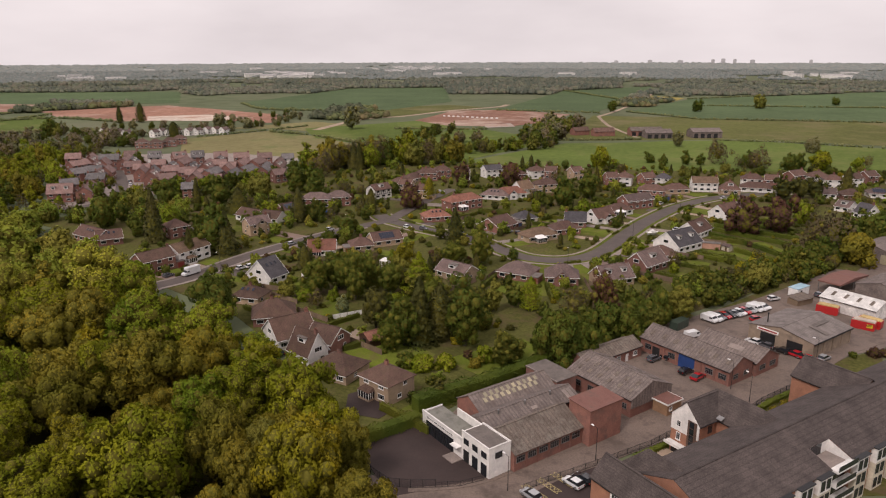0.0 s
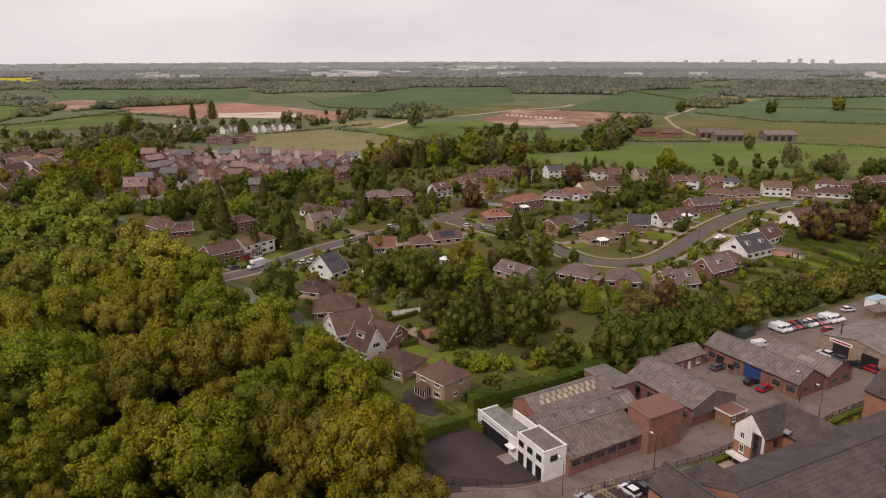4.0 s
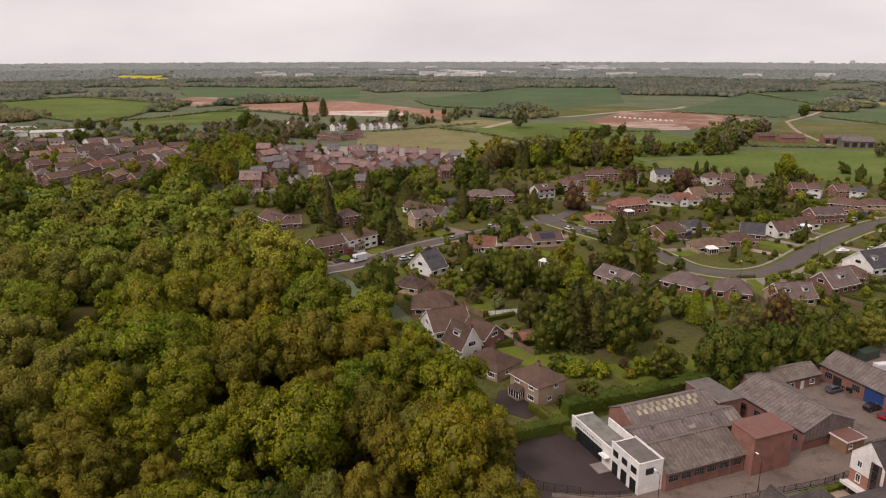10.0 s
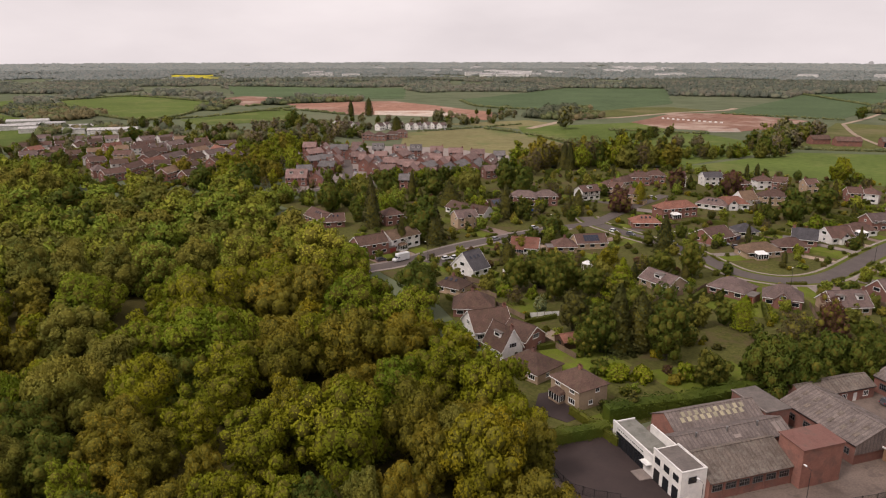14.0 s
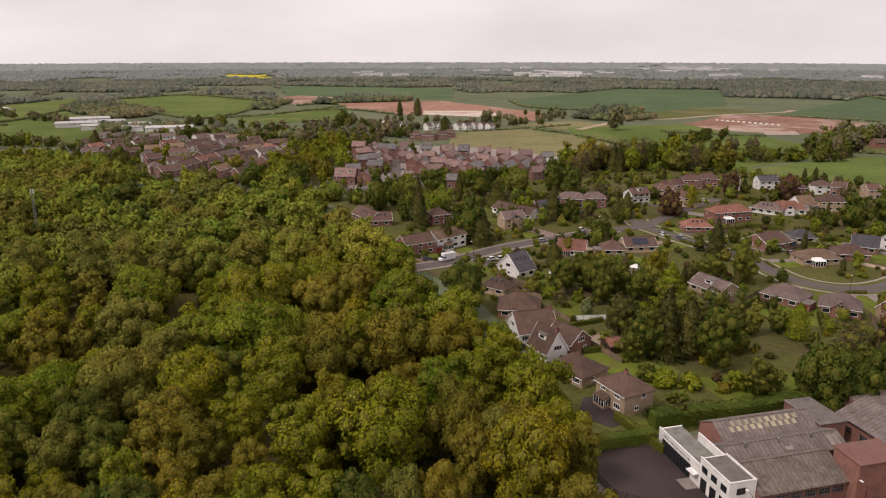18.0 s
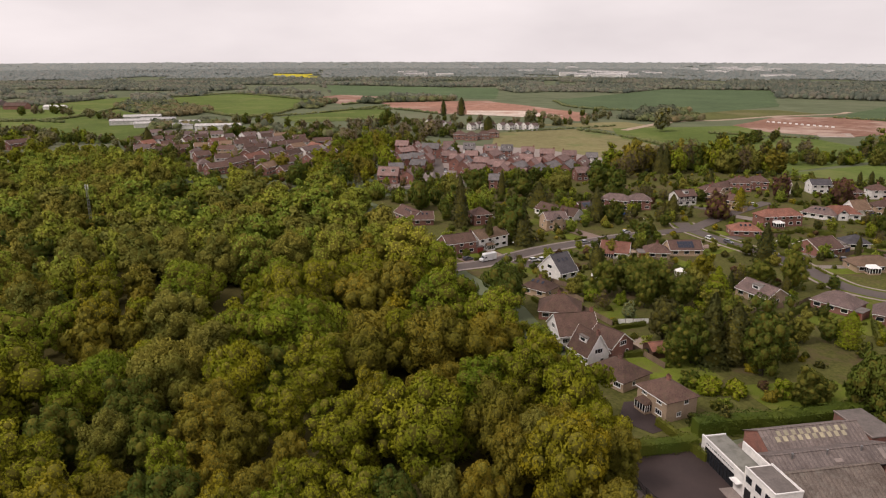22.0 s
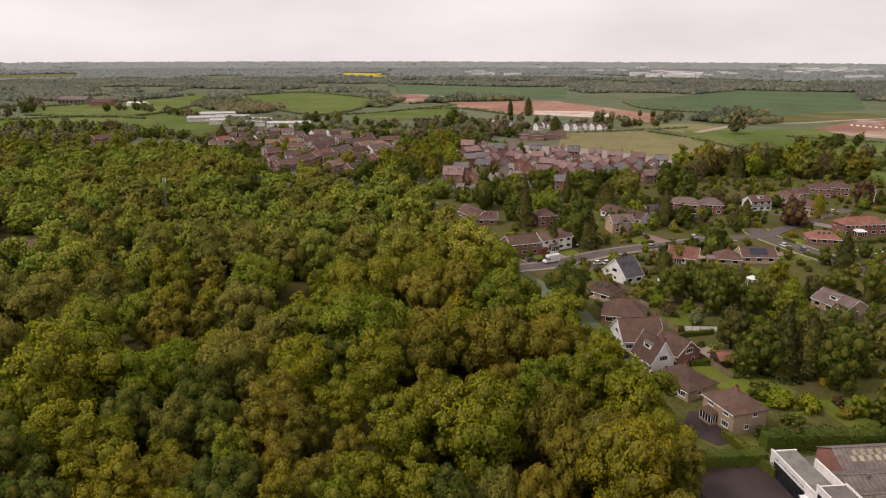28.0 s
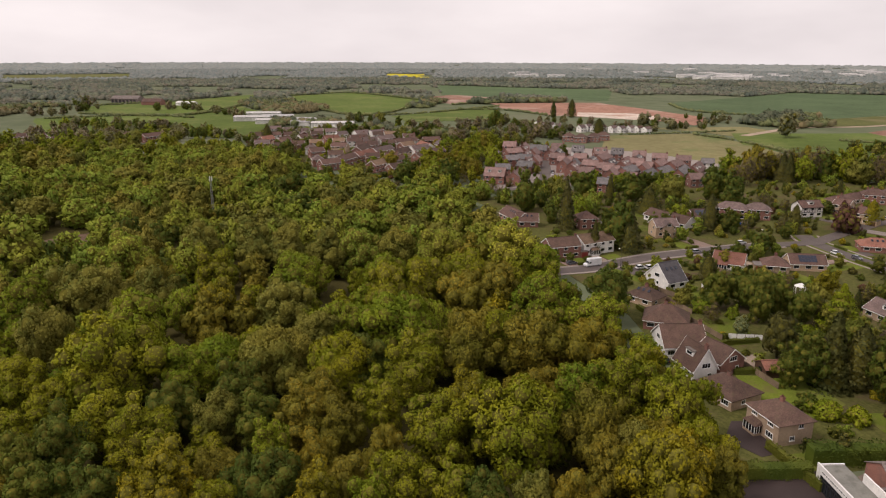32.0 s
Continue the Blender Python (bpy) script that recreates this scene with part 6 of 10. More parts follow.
house(-220.1, 684.8, 66, 7.8, 6.4, 4.8, 7.0, 0, "brown", "white", 0, "")
house(-211.2, 681.3, 66, 7.7, 6.4, 4.8, 7.0, 0, "grey", "white", 0, "")
house(-248.8, 580.7, 16, 10.6, 8.0, 5.1, 7.6, 1, "brown", "redbrick", 0, "")
house(-237.0, 579.4, 16, 10.6, 8.0, 5.1, 7.6, 1, "brown", "redbrick", 0, "")
house(-229.7, 591.1, 16, 10.7, 8.0, 5.1, 7.6, 1, "brown", "redbrick", 0, "")
house(-226.9, 606.8, 16, 10.8, 8.0, 5.1, 7.6, 1, "brown", "redbrick", 0, "")
# older estate beyond the wood
house(-317.8, 346.0, 74, 15.1, 7.5, 5.0, 7.6, 0, "brown", "redbrick", 0, "")
house(-322.2, 366.9, 97, 21.3, 7.5, 5.0, 7.6, 0, "brown", "redbrick", 0, "")
house(-325.4, 390.3, 95, 21.0, 7.5, 5.0, 7.6, 0, "red", "redbrick", 0, "")
house(-328.1, 414.9, 94, 23.3, 7.5, 5.0, 7.6, 0, "grey", "redbrick", 0, "")
house(-289.5, 380.1, 81, 15.7, 7.5, 5.0, 7.6, 0, "umber", "white", 0, "")
house(-270.4, 356.6, 78, 11.9, 7.5, 5.0, 7.6, 0, "umber", "redbrick", 0, "")
house(-289.1, 361.3, 97, 17.7, 7.5, 5.0, 7.6, 0, "tan", "redbrick", 0, "")
house(-369.3, 414.6, 16, 12.9, 7.5, 5.0, 7.6, 0, "brown", "buff", 0, "")
house(-357.2, 432.5, 49, 17.2, 7.5, 5.0, 7.6, 0, "brown", "redbrick", 0, "")
house(-345.3, 467.1, 69, 21.8, 7.5, 5.0, 7.6, 0, "brown", "white", 0, "")
house(-315.7, 454.7, -34, 20.9, 7.5, 5.0, 7.6, 0, "red", "white", 0, "")
house(-310.3, 438.3, 85, 19.6, 7.5, 5.0, 7.6, 0, "grey", "white", 0, "")
house(-309.9, 414.2, 87, 17.6, 7.5, 5.0, 7.6, 0, "umber", "buff", 0, "")
house(-345.9, 412.6, 111, 23.0, 7.5, 5.0, 7.6, 0, "umber", "redbrick", 0, "")
house(-399.4, 420.0, 34, 10.5, 7.5, 5.0, 7.6, 0, "tan", "white", 0, "")
house(-433.0, 441.2, 78, 11.8, 7.5, 5.0, 7.6, 0, "brown", "white", 0, "")
house(-332.7, 487.5, 47, 14.6, 7.5, 5.0, 7.6, 0, "brown", "redbrick", 0, "")
house(-392.0, 464.3, 61, 15.5, 7.5, 5.0, 7.6, 0, "brown", "redbrick", 0, "")
house(-408.9, 448.3, 68, 13.3, 7.5, 5.0, 7.6, 0, "red", "redbrick", 0, "")
house(-371.9, 474.1, 87, 19.4, 7.5, 5.0, 7.6, 0, "grey", "white", 0, "")
house(-404.5, 404.2, 52, 10.1, 7.5, 5.0, 7.6, 0, "umber", "redbrick", 0, "")
house(-287.4, 412.4, 90, 22.4, 7.5, 5.0, 7.6, 0, "umber", "redbrick", 0, "")
house(-330.2, 448.7, 83, 14.1, 7.5, 5.0, 7.6, 0, "tan", "redbrick", 0, "")
house(-290.3, 430.4, 96, 20.6, 7.5, 5.0, 7.6, 0, "brown", "redbrick", 0, "")
house(-433.2, 416.7, 80, 10.7, 7.5, 5.0, 7.6, 0, "brown", "white", 0, "")
house(-364.4, 382.6, 63, 10.9, 7.5, 5.0, 7.6, 0, "brown", "redbrick", 0, "")
house(-450.3, 413.4, 91, 13.3, 7.5, 5.0, 7.6, 0, "red", "redbrick", 0, "")
house(-414.1, 493.8, 74, 14.4, 8.0, 5.1, 7.6, 0, "grey", "white", 0, "")
house(-404.6, 505.2, 74, 14.9, 8.0, 5.1, 7.6, 0, "grey", "white", 0, "")
house(-469.0, 475.5, 65, 10.8, 8.0, 5.1, 7.6, 0, "grey", "white", 0, "")
house(-456.1, 481.4, 40, 10.2, 8.0, 5.1, 7.6, 0, "grey", "white", 0, "")
house(-445.5, 488.8, 40, 10.3, 8.0, 5.1, 7.6, 0, "grey", "white", 0, "")
house(-422.5, 476.8, 70, 9.6, 8.0, 5.1, 7.6, 0, "grey", "white", 0, "")
house(-484.7, 473.0, 43, 9.2, 8.0, 5.1, 7.6, 0, "grey", "white", 0, "")
house(-504.6, 475.7, 41, 10.0, 8.0, 5.1, 7.6, 0, "grey", "white", 0, "")
# closer rows of the older estate
house(-432.7, 392.3, 44, 11.4, 7.6, 5.0, 7.5, 0, "grey", "buff", 1, "")
house(-473.9, 429.3, 48, 10.6, 7.6, 5.0, 7.5, 0, "umber", "redbrick", 1, "")
house(-409.0, 389.3, 48, 9.5, 7.6, 5.0, 7.5, 0, "umber", "redbrick", 1, "")
house(-423.4, 401.4, 45, 11.9, 7.6, 5.0, 7.5, 1, "tan", "redbrick", 1, "")
house(-466.9, 439.1, 52, 10.1, 7.6, 5.0, 7.5, 0, "brown", "white", 1, "")
house(-457.4, 447.4, 52, 10.2, 7.6, 5.0, 7.5, 0, "brown", "redbrick", 1, "")
house(-336.3, 354.1, 140, 11.5, 7.6, 5.0, 7.5, 1, "grey", "redbrick", 1, "")
house(-379.7, 393.7, 43, 9.5, 7.6, 5.0, 7.5, 1, "grey", "white", 1, "")
house(-450.1, 457.9, 137, 9.1, 7.6, 5.0, 7.5, 0, "grey", "redbrick", 1, "")
house(-341.7, 378.5, 46, 10.6, 7.6, 5.0, 7.5, 0, "umber", "white", 1, "")
house(-441.7, 465.3, 50, 10.7, 7.6, 5.0, 7.5, 0, "umber", "redbrick", 1, "")
house(-391.0, 437.3, 45, 9.4, 7.6, 5.0, 7.5, 0, "tan", "redbrick", 1, "")
house(-312.1, 383.8, 45, 9.7, 7.6, 5.0, 7.5, 0, "brown", "redbrick", 1, "")
house(-381.7, 445.8, 47, 11.7, 7.6, 5.0, 7.5, 0, "brown", "white", 1, "")
house(-302.2, 393.0, 43, 9.0, 7.6, 5.0, 7.5, 0, "brown", "white", 1, "")
house(-373.4, 457.2, 44, 11.7, 7.6, 5.0, 7.5, 0, "grey", "redbrick", 1, "")
house(-401.9, 481.9, 47, 10.5, 7.6, 5.0, 7.5, 1, "grey", "redbrick", 1, "")
house(-350.2, 452.3, 47, 10.6, 7.6, 5.0, 7.5, 0, "umber", "redbrick", 1, "")
house(-393.7, 492.3, 48, 9.4, 7.6, 5.0, 7.5, 0, "umber", "white", 1, "")
house(-385.8, 501.7, 44, 11.6, 7.6, 5.0, 7.5, 0, "tan", "white", 1, "")
house(-348.6, 483.3, 46, 9.7, 7.6, 5.0, 7.5, 1, "brown", "redbrick", 1, "")
house(-362.4, 496.7, 45, 10.1, 7.6, 5.0, 7.5, 0, "brown", "redbrick", 1, "")
house(-311.5, 469.5, 137, 11.0, 7.6, 5.0, 7.5, 0, "grey", "redbrick", 1, "")
# houses at the wood's far side
house(-638.2, 302.5, 62, 16.7, 8.0, 5.1, 7.6, 0, "brown", "redbrick", 0, "")
house(-613.4, 305.9, 104, 21.1, 8.0, 5.1, 7.6, 0, "brown", "buff", 0, "")
house(-584.9, 311.7, 32, 13.3, 8.0, 5.1, 7.6, 0, "brown", "white", 0, "")
house(-576.5, 366.0, 32, 11.1, 8.0, 5.1, 7.6, 0, "brown", "white", 0, "")
house(-548.6, 373.0, 92, 20.0, 8.0, 5.1, 7.6, 0, "brown", "redbrick", 0, "")


# ---- belts, hedgerows and single trees ----


def free(x, y, r=2.0):
    return not any((x - a) ** 2 + (y - b) ** 2 < (c + r) ** 2 for a, b, c in HOUSES)


def belt(kinds, pts, n, width, h, label):
    line = smooth_line(pts, 4.0)
    for i in range(n):
        q = line[int((i + rt.random()) / n * (len(line) - 1))]
        for k in range(6):
            x, y = q.x + rt.uniform(-width, width) / 2, q.y + rt.uniform(-width, width) / 2
            hh = h * rt.uniform(0.7, 1.2)
            if free(x, y, hh * 0.2):
                broad_tree(rt.choice(kinds), x, y, hh * rt.uniform(0.36, 0.5), hh, "mid" if math.hypot(x, y) < 200 else "small", label=label)
                break


def hedgerow(pts, h):
    """An untrimmed field hedge, thick and thin along its length."""
    line = smooth_line(pts, 2.6)
    rng = np.random.default_rng(int(abs(pts[0][0])))
    spots = [(q.x + rng.normal(0, 0.5), q.y + rng.normal(0, 0.5), h * rng.uniform(0.5, 0.9), h * rng.uniform(0.7, 1.5)) for q in line if rng.random() < 0.93]
    clumps("hedgerow", spots, WOODS_MID, "uneven dark green field hedge", 16, "hedge")
# trees between the houses
broad_tree("deep", -151.6, 304.3, 7.3, 20.5, "small")
conifer(-120.2, 282.1, 22.7, 4.3, "fir")
conifer(-128.3, 358.5, 13.7, 2.8, "fir")
conifer(-66.7, 316.1, 17.0, 3.0, "column")
conifer(-34.9, 334.2, 12.6, 2.8, "column")
broad_tree("deep", -90.1, 265.2, 7.0, 18.9, "mid")
conifer(-84.7, 263.6, 17.5, 4.6, "fir")
conifer(-100.1, 336.0, 13.2, 7.2, "cedar")
broad_tree("sage", -98.9, 370.6, 7.9, 13.8, "small")
broad_tree("deep", -142.0, 355.5, 7.5, 12.4, "small")
conifer(5.1, 278.8, 15.3, 4.0, "fir")
conifer(-6.4, 176.0, 19.0, 4.8, "fir")
conifer(-0.9, 178.3, 16.4, 3.6, "column")
broad_tree("conifer", -19.2, 186.4, 4.7, 14.3, "mid", label="dense dark evergreen tree")
broad_tree("deep", -10.4, 174.4, 5.4, 14.5, "mid")
broad_tree("deep", -14.0, 170.7, 3.8, 9.6, "mid")
broad_tree("deep", 5.8, 173.8, 6.1, 18.2, "mid")
broad_tree("deep", -2.3, 195.4, 5.1, 14.1, "mid")
conifer(-7.7, 215.6, 14.4, 6.1, "cedar", "green", label="spreading cedar with yellow-green boughs")
broad_tree("golden", -14.2, 240.0, 4.7, 10.5, "mid")
broad_tree("deep", 14.2, 247.1, 5.4, 14.6, "mid")
broad_tree("deep", 4.6, 248.5, 4.8, 10.4, "mid")
broad_tree("blossom", -29.9, 197.1, 2.6, 5.8, "mid")
broad_tree("deep", -64.8, 186.6, 7.9, 20.5, "mid", label="tall birch with drooping dark green foliage")
broad_tree("deep", -34.7, 221.1, 5.7, 13.7, "mid")
broad_tree("deep", -41.2, 215.4, 5.3, 13.4, "mid")
broad_tree("deep", -27.7, 210.1, 4.5, 14.1, "mid")
broad_tree("copper", -24.9, 227.1, 3.9, 8.5, "mid")
broad_tree("deep", -17.3, 215.5, 4.6, 13.4, "mid")
broad_tree("deep", -49.8, 246.6, 3.2, 8.2, "mid")
conifer(-50.2, 243.1, 9.6, 2.5, "column")
broad_tree("copper", -16.3, 346.0, 6.6, 12.2, "small")
broad_tree("copper", 11.4, 414.2, 6.1, 11.9, "small")
broad_tree("copper", 39.4, 405.4, 7.4, 14.0, "small")
conifer(-7.4, 368.7, 12.3, 2.7, "column", "golden", label="columnar golden conifer in a garden")
broad_tree("copper", 48.0, 195.7, 4.7, 12.8, "mid")
broad_tree("bare", 37.8, 191.1, 5.1, 11.3, "mid")
conifer(26.7, 201.3, 10.6, 2.8, "column", "green", label="columnar green conifer in a garden")
broad_tree("deep", 28.8, 162.3, 7.3, 15.2, "mid")
broad_tree("deep", 34.1, 164.0, 5.9, 12.3, "mid")
broad_tree("deep", 44.6, 178.6, 5.6, 10.7, "mid")
broad_tree("deep", 51.1, 176.7, 4.8, 9.8, "mid")
broad_tree("deep", 61.0, 186.9, 5.1, 10.3, "mid")
broad_tree("sage", 68.9, 191.3, 4.9, 10.5, "mid")
broad_tree("copper", 129.0, 289.2, 8.4, 18.4, "mid")
broad_tree("copper", 145.3, 294.2, 7.4, 16.7, "small")
broad_tree("bare", 152.0, 263.4, 9.8, 16.3, "mid")
broad_tree("bare", 149.5, 271.6, 7.2, 12.9, "mid")
broad_tree("green", 163.8, 309.7, 5.8, 10.5, "small")
broad_tree("deep", 177.6, 280.5, 7.9, 13.2, "small")
broad_tree("olive", 152.4, 248.3, 7.3, 13.0, "mid")
broad_tree("conifer", 181.4, 366.6, 5.7, 13.1, "small", label="dense dark evergreen tree")
broad_tree("conifer", 190.2, 366.7, 5.8, 13.1, "small", label="dense dark evergreen tree")
broad_tree("conifer", 198.4, 366.8, 5.8, 13.1, "small", label="dense dark evergreen tree")
conifer(219.6, 374.6, 16.1, 5.3, "fir")
conifer(-59.8, 470.1, 18.3, 5.4, "fir")
broad_tree("deep", -40.4, 490.3, 8.9, 17.8, "small")
broad_tree("sage", -19.5, 485.5, 9.9, 17.3, "small")
broad_tree("bare", -73.6, 465.2, 9.6, 17.0, "small")
broad_tree("deep", -82.3, 386.6, 7.2, 17.5, "small")
broad_tree("deep", -71.2, 386.8, 7.1, 17.5, "small")
broad_tree("deep", 62.5, 351.0, 7.4, 13.8, "small")
broad_tree("deep", 77.8, 369.8, 7.2, 15.9, "small")
conifer(86.4, 388.8, 14.4, 3.0, "fir")
broad_tree("green", 68.8, 334.1, 4.0, 7.3, "small")
broad_tree("deep", 50.4, 357.8, 4.0, 6.6, "small")
broad_tree("deep", 208.4, 469.6, 6.9, 11.5, "small")
broad_tree("sage", 435.2, 976.8, 9.5, 19.0, "small")
broad_tree("deep", 332.5, 927.5, 8.0, 15.9, "small")
broad_tree("green", -92.3, 722.2, 10.7, 27.2, "small")
broad_tree("green", 286.0, 541.1, 7.3, 12.2, "small")
broad_tree("bare", 192.8, 489.0, 10.0, 16.6, "small")
broad_tree("yellowgreen", 105.7, 468.0, 7.9, 16.0, "small")
broad_tree("green", 194.1, 579.0, 6.5, 13.9, "small")
broad_tree("deep", 221.0, 924.2, 7.7, 17.3, "small")
broad_tree("deep", 569.9, 1032.1, 6.7, 12.0, "small")
broad_tree("deep", 146.4, 493.4, 3.8, 7.2, "small")
broad_tree("bare", 207.3, 458.0, 9.6, 16.0, "small")
broad_tree("deep", 229.8, 458.4, 6.7, 11.2, "small")
broad_tree("yellowgreen", 248.6, 458.7, 8.3, 13.8, "small")
conifer(-358.9, 787.2, 19.8, 3.2, "column")
conifer(-341.3, 800.9, 22.6, 4.6, "column")
broad_tree("deep", -370.9, 665.1, 9.3, 17.4, "small")
broad_tree("bare", -282.8, 595.3, 8.6, 14.3, "small")
broad_tree("green", -237.7, 752.9, 8.3, 14.8, "small")
broad_tree("green", -203.1, 736.3, 7.0, 11.6, "small")
conifer(-242.8, 636.4, 16.7, 6.1, "column")
broad_tree("sage", -150.2, 340.0, 6.1, 10.4, "small")
broad_tree("green", -120.9, 301.7, 5.4, 13.1, "small")
broad_tree("deep", -115.4, 356.6, 6.8, 14.9, "small")
conifer(-95.5, 253.4, 13.5, 2.5, "fir")
broad_tree("deep", -41.0, 287.8, 4.9, 10.4, "mid")
broad_tree("green", -48.1, 471.5, 7.8, 18.9, "small")
conifer(-56.1, 469.1, 18.1, 4.6, "fir")
broad_tree("deep", -86.5, 415.7, 6.3, 10.4, "small")
broad_tree("bare", -76.9, 439.7, 9.1, 15.2, "small")
broad_tree("deep", -68.4, 367.2, 6.2, 15.4, "small")
broad_tree("copper", -16.9, 355.6, 5.9, 11.0, "small")
broad_tree("olive", -48.4, 262.9, 4.2, 6.9, "mid")
broad_tree("deep", -33.6, 226.9, 3.9, 10.1, "mid")
broad_tree("deep", -24.7, 217.4, 4.7, 13.4, "mid")
broad_tree("yellowgreen", -263.7, 385.0, 8.6, 14.4, "small")
broad_tree("deep", -245.6, 334.5, 8.8, 14.6, "small")
broad_tree("deep", -225.6, 347.2, 8.2, 13.6, "small")
broad_tree("olive", -229.6, 380.1, 7.6, 12.7, "small")
broad_tree("bare", -260.4, 310.1, 4.8, 8.0, "small")
broad_tree("sage", -273.9, 305.7, 4.4, 7.4, "small")
conifer(-467.3, 430.6, 15.7, 6.7, "fir")
broad_tree("deep", -388.4, 374.9, 7.6, 12.7, "small")
broad_tree("deep", -439.0, 508.9, 7.9, 13.2, "small")
broad_tree("bare", -319.1, 509.1, 8.6, 14.4, "small")
broad_tree("olive", -286.2, 370.8, 6.8, 11.4, "small")
broad_tree("green", -228.4, 407.3, 7.6, 14.4, "small")
shrub("green", -34.9, 210.0, 2.7)
shrub("green", -15.1, 210.1, 2.3)
shrub("green", -43.9, 209.9, 3.2)
shrub("copper", 6.4, 166.5, 1.8)
shrub("golden", 3.7, 175.3, 2.0)
shrub("green", 0.9, 160.4, 2.9)
shrub("gorse", -0.5, 163.8, 1.0)
shrub("deep", -9.0, 160.4, 2.9)
shrub("green", -5.4, 158.8, 3.6)
shrub("olive", 8.0, 160.5, 2.2)
shrub("deep", -18.9, 202.5, 3.9)
shrub("green", 11.0, 163.8, 2.9)
shrub("golden", 18.2, 170.9, 2.3)
shrub("gorse", 113.0, 239.7, 4.5)
shrub("gorse", 106.9, 239.7, 2.4)
shrub("green", 89.6, 154.0, 1.4)
shrub("deep", 78.2, 141.6, 1.6)
shrub("olive", 75.6, 140.0, 1.1)
shrub("green", 93.8, 157.8, 1.1)
shrub("copper", 110.9, 165.8, 1.9)
shrub("copper", 113.8, 166.5, 1.6)
shrub("deep", 105.5, 165.7, 1.4)
shrub("sage", 84.9, 148.7, 1.1)
shrub("deep", 69.1, 136.7, 1.2)
shrub("olive", 72.2, 138.0, 1.0)
# belts of trees
belt(('deep', 'deep', 'hedge', 'bare', 'sage'), [(14, 169), (25, 164), (41, 179), (57, 189), (78, 203), (101, 216), (130, 238), (157, 260), (204, 300)], 40, 11.0, 8.5, "leafy tree in the belt beside the works")
belt(('deep', 'deep', 'hedge', 'bare'), [(56, 205), (76, 214), (99, 225), (128, 245), (156, 272)], 20, 9.0, 7.0, "leafy tree above the gardens")
belt(('bare', 'olive', 'yellowgreen', 'bare', 'sage', 'green'), [(-84, 462), (-66, 480), (-50, 492), (-33, 494), (-9, 494), (19, 499)], 40, 12.0, 17.0, "tall half-bare tree at the field edge")
belt(('green', 'sage', 'deep', 'bare', 'sage'), [(20, 545), (43, 556), (66, 562), (87, 576)], 30, 13.0, 9.5, "tree in a thick field hedge")
belt(('green', 'bare', 'deep'), [(116, 468), (185, 479), (212, 470), (248, 466), (300, 464)], 10, 10.0, 9.0, "spring tree by the pasture")
belt(('deep', 'green', 'sage', 'bare'), [(76, 596), (92, 630), (112, 690), (132, 745)], 52, 26.0, 14.0, "tree of a small wood by the building site")
belt(('yellowgreen', 'green', 'olive', 'green'), [(-249, 339), (-248, 372), (-255, 411), (-279, 473), (-299, 526), (-338, 547)], 40, 34.0, 13.0, "tall tree between the wood and the estate")
belt(('yellowgreen', 'green', 'bare'), [(-215, 350), (-187, 332), (-168, 335), (-155, 350)], 7, 8.0, 7.0, "tree beside the estate road")
belt(('green', 'olive', 'yellowgreen', 'deep', 'bare'), [(-629, 285), (-627, 331), (-573, 351), (-555, 395), (-527, 423)], 40, 40.0, 12.0, "tree behind the wood")
belt(('deep', 'bare', 'green'), [(-959, 442), (-869, 451), (-914, 519), (-1058, 612)], 26, 30.0, 11.0, "tree in a far hedgerow")
belt(('deep', 'sage', 'green', 'bare'), [(-531, 616), (-449, 594), (-378, 593), (-368, 643), (-377, 710)], 30, 24.0, 11.0, "tree beyond the old estate")
belt(('green', 'deep', 'bare'), [(-440, 396), (-398, 394), (-400, 422), (-503, 478), (-491, 502)], 18, 14.0, 9.0, "tree among the older houses")
belt(('deep', 'green', 'bare'), [(-369, 634), (-335, 657), (-343, 733), (-265, 729), (-196, 754)], 22, 14.0, 9.0, "tree behind the white row")
belt(('green', 'deep', 'deep'), [(-96, 465), (-105, 422), (-118, 395), (-138, 378)], 12, 8.0, 8.0, "tree at the edge of the new estate")
belt(('deep', 'green', 'deep', 'sage'), [(-169, 346), (-159, 375), (-137, 393), (-116, 419), (-95, 458), (-70, 491)], 28, 9.0, 8.5, "leafy tree before the new estate")
belt(('deep', 'deep', 'hedge', 'green'), [(-134, 287), (-125, 308), (-97, 292), (-82, 327), (-61, 320), (-50, 357)], 22, 12.0, 8.0, "leafy tree among the gardens")
belt(('deep', 'deep', 'conifer', 'hedge', 'sage'), [(-39, 240), (-27, 221), (-16, 227), (-1, 205), (13, 195), (26, 203)], 26, 12.0, 8.0, "leafy tree in the back gardens")
belt(('green', 'deep', 'bare', 'conifer', 'sage'), [(-317, 639), (-295, 656), (-269, 669), (-238, 684), (-207, 693)], 34, 9.0, 7.5, "tree before the white row")
belt(('green', 'bare', 'deep', 'olive'), [(-309, 555), (-310, 600), (-293, 625), (-262, 595), (-288, 579)], 30, 14.0, 10.0, "tree behind the new estate")
belt(('green', 'bare', 'deep', 'sage', 'yellowgreen'), [(-714, 378), (-715, 412), (-675, 423), (-608, 426), (-559, 432), (-518, 435)], 40, 26.0, 10.0, "tree among the far houses")
belt(('green', 'bare', 'deep'), [(-832, 578), (-831, 619), (-733, 594), (-639, 563)], 20, 14.0, 11.0, "tree in a field hedge")
belt(('green', 'bare', 'deep', 'olive'), [(-72, 513), (-50, 546), (-22, 571), (2, 591), (39, 624)], 34, 18.0, 10.0, "tree behind the houses")
belt(('deep', 'bare', 'green'), [(-227, 782), (-183, 757), (-177, 865), (-223, 865)], 24, 20.0, 8.0, "tree by the building site")
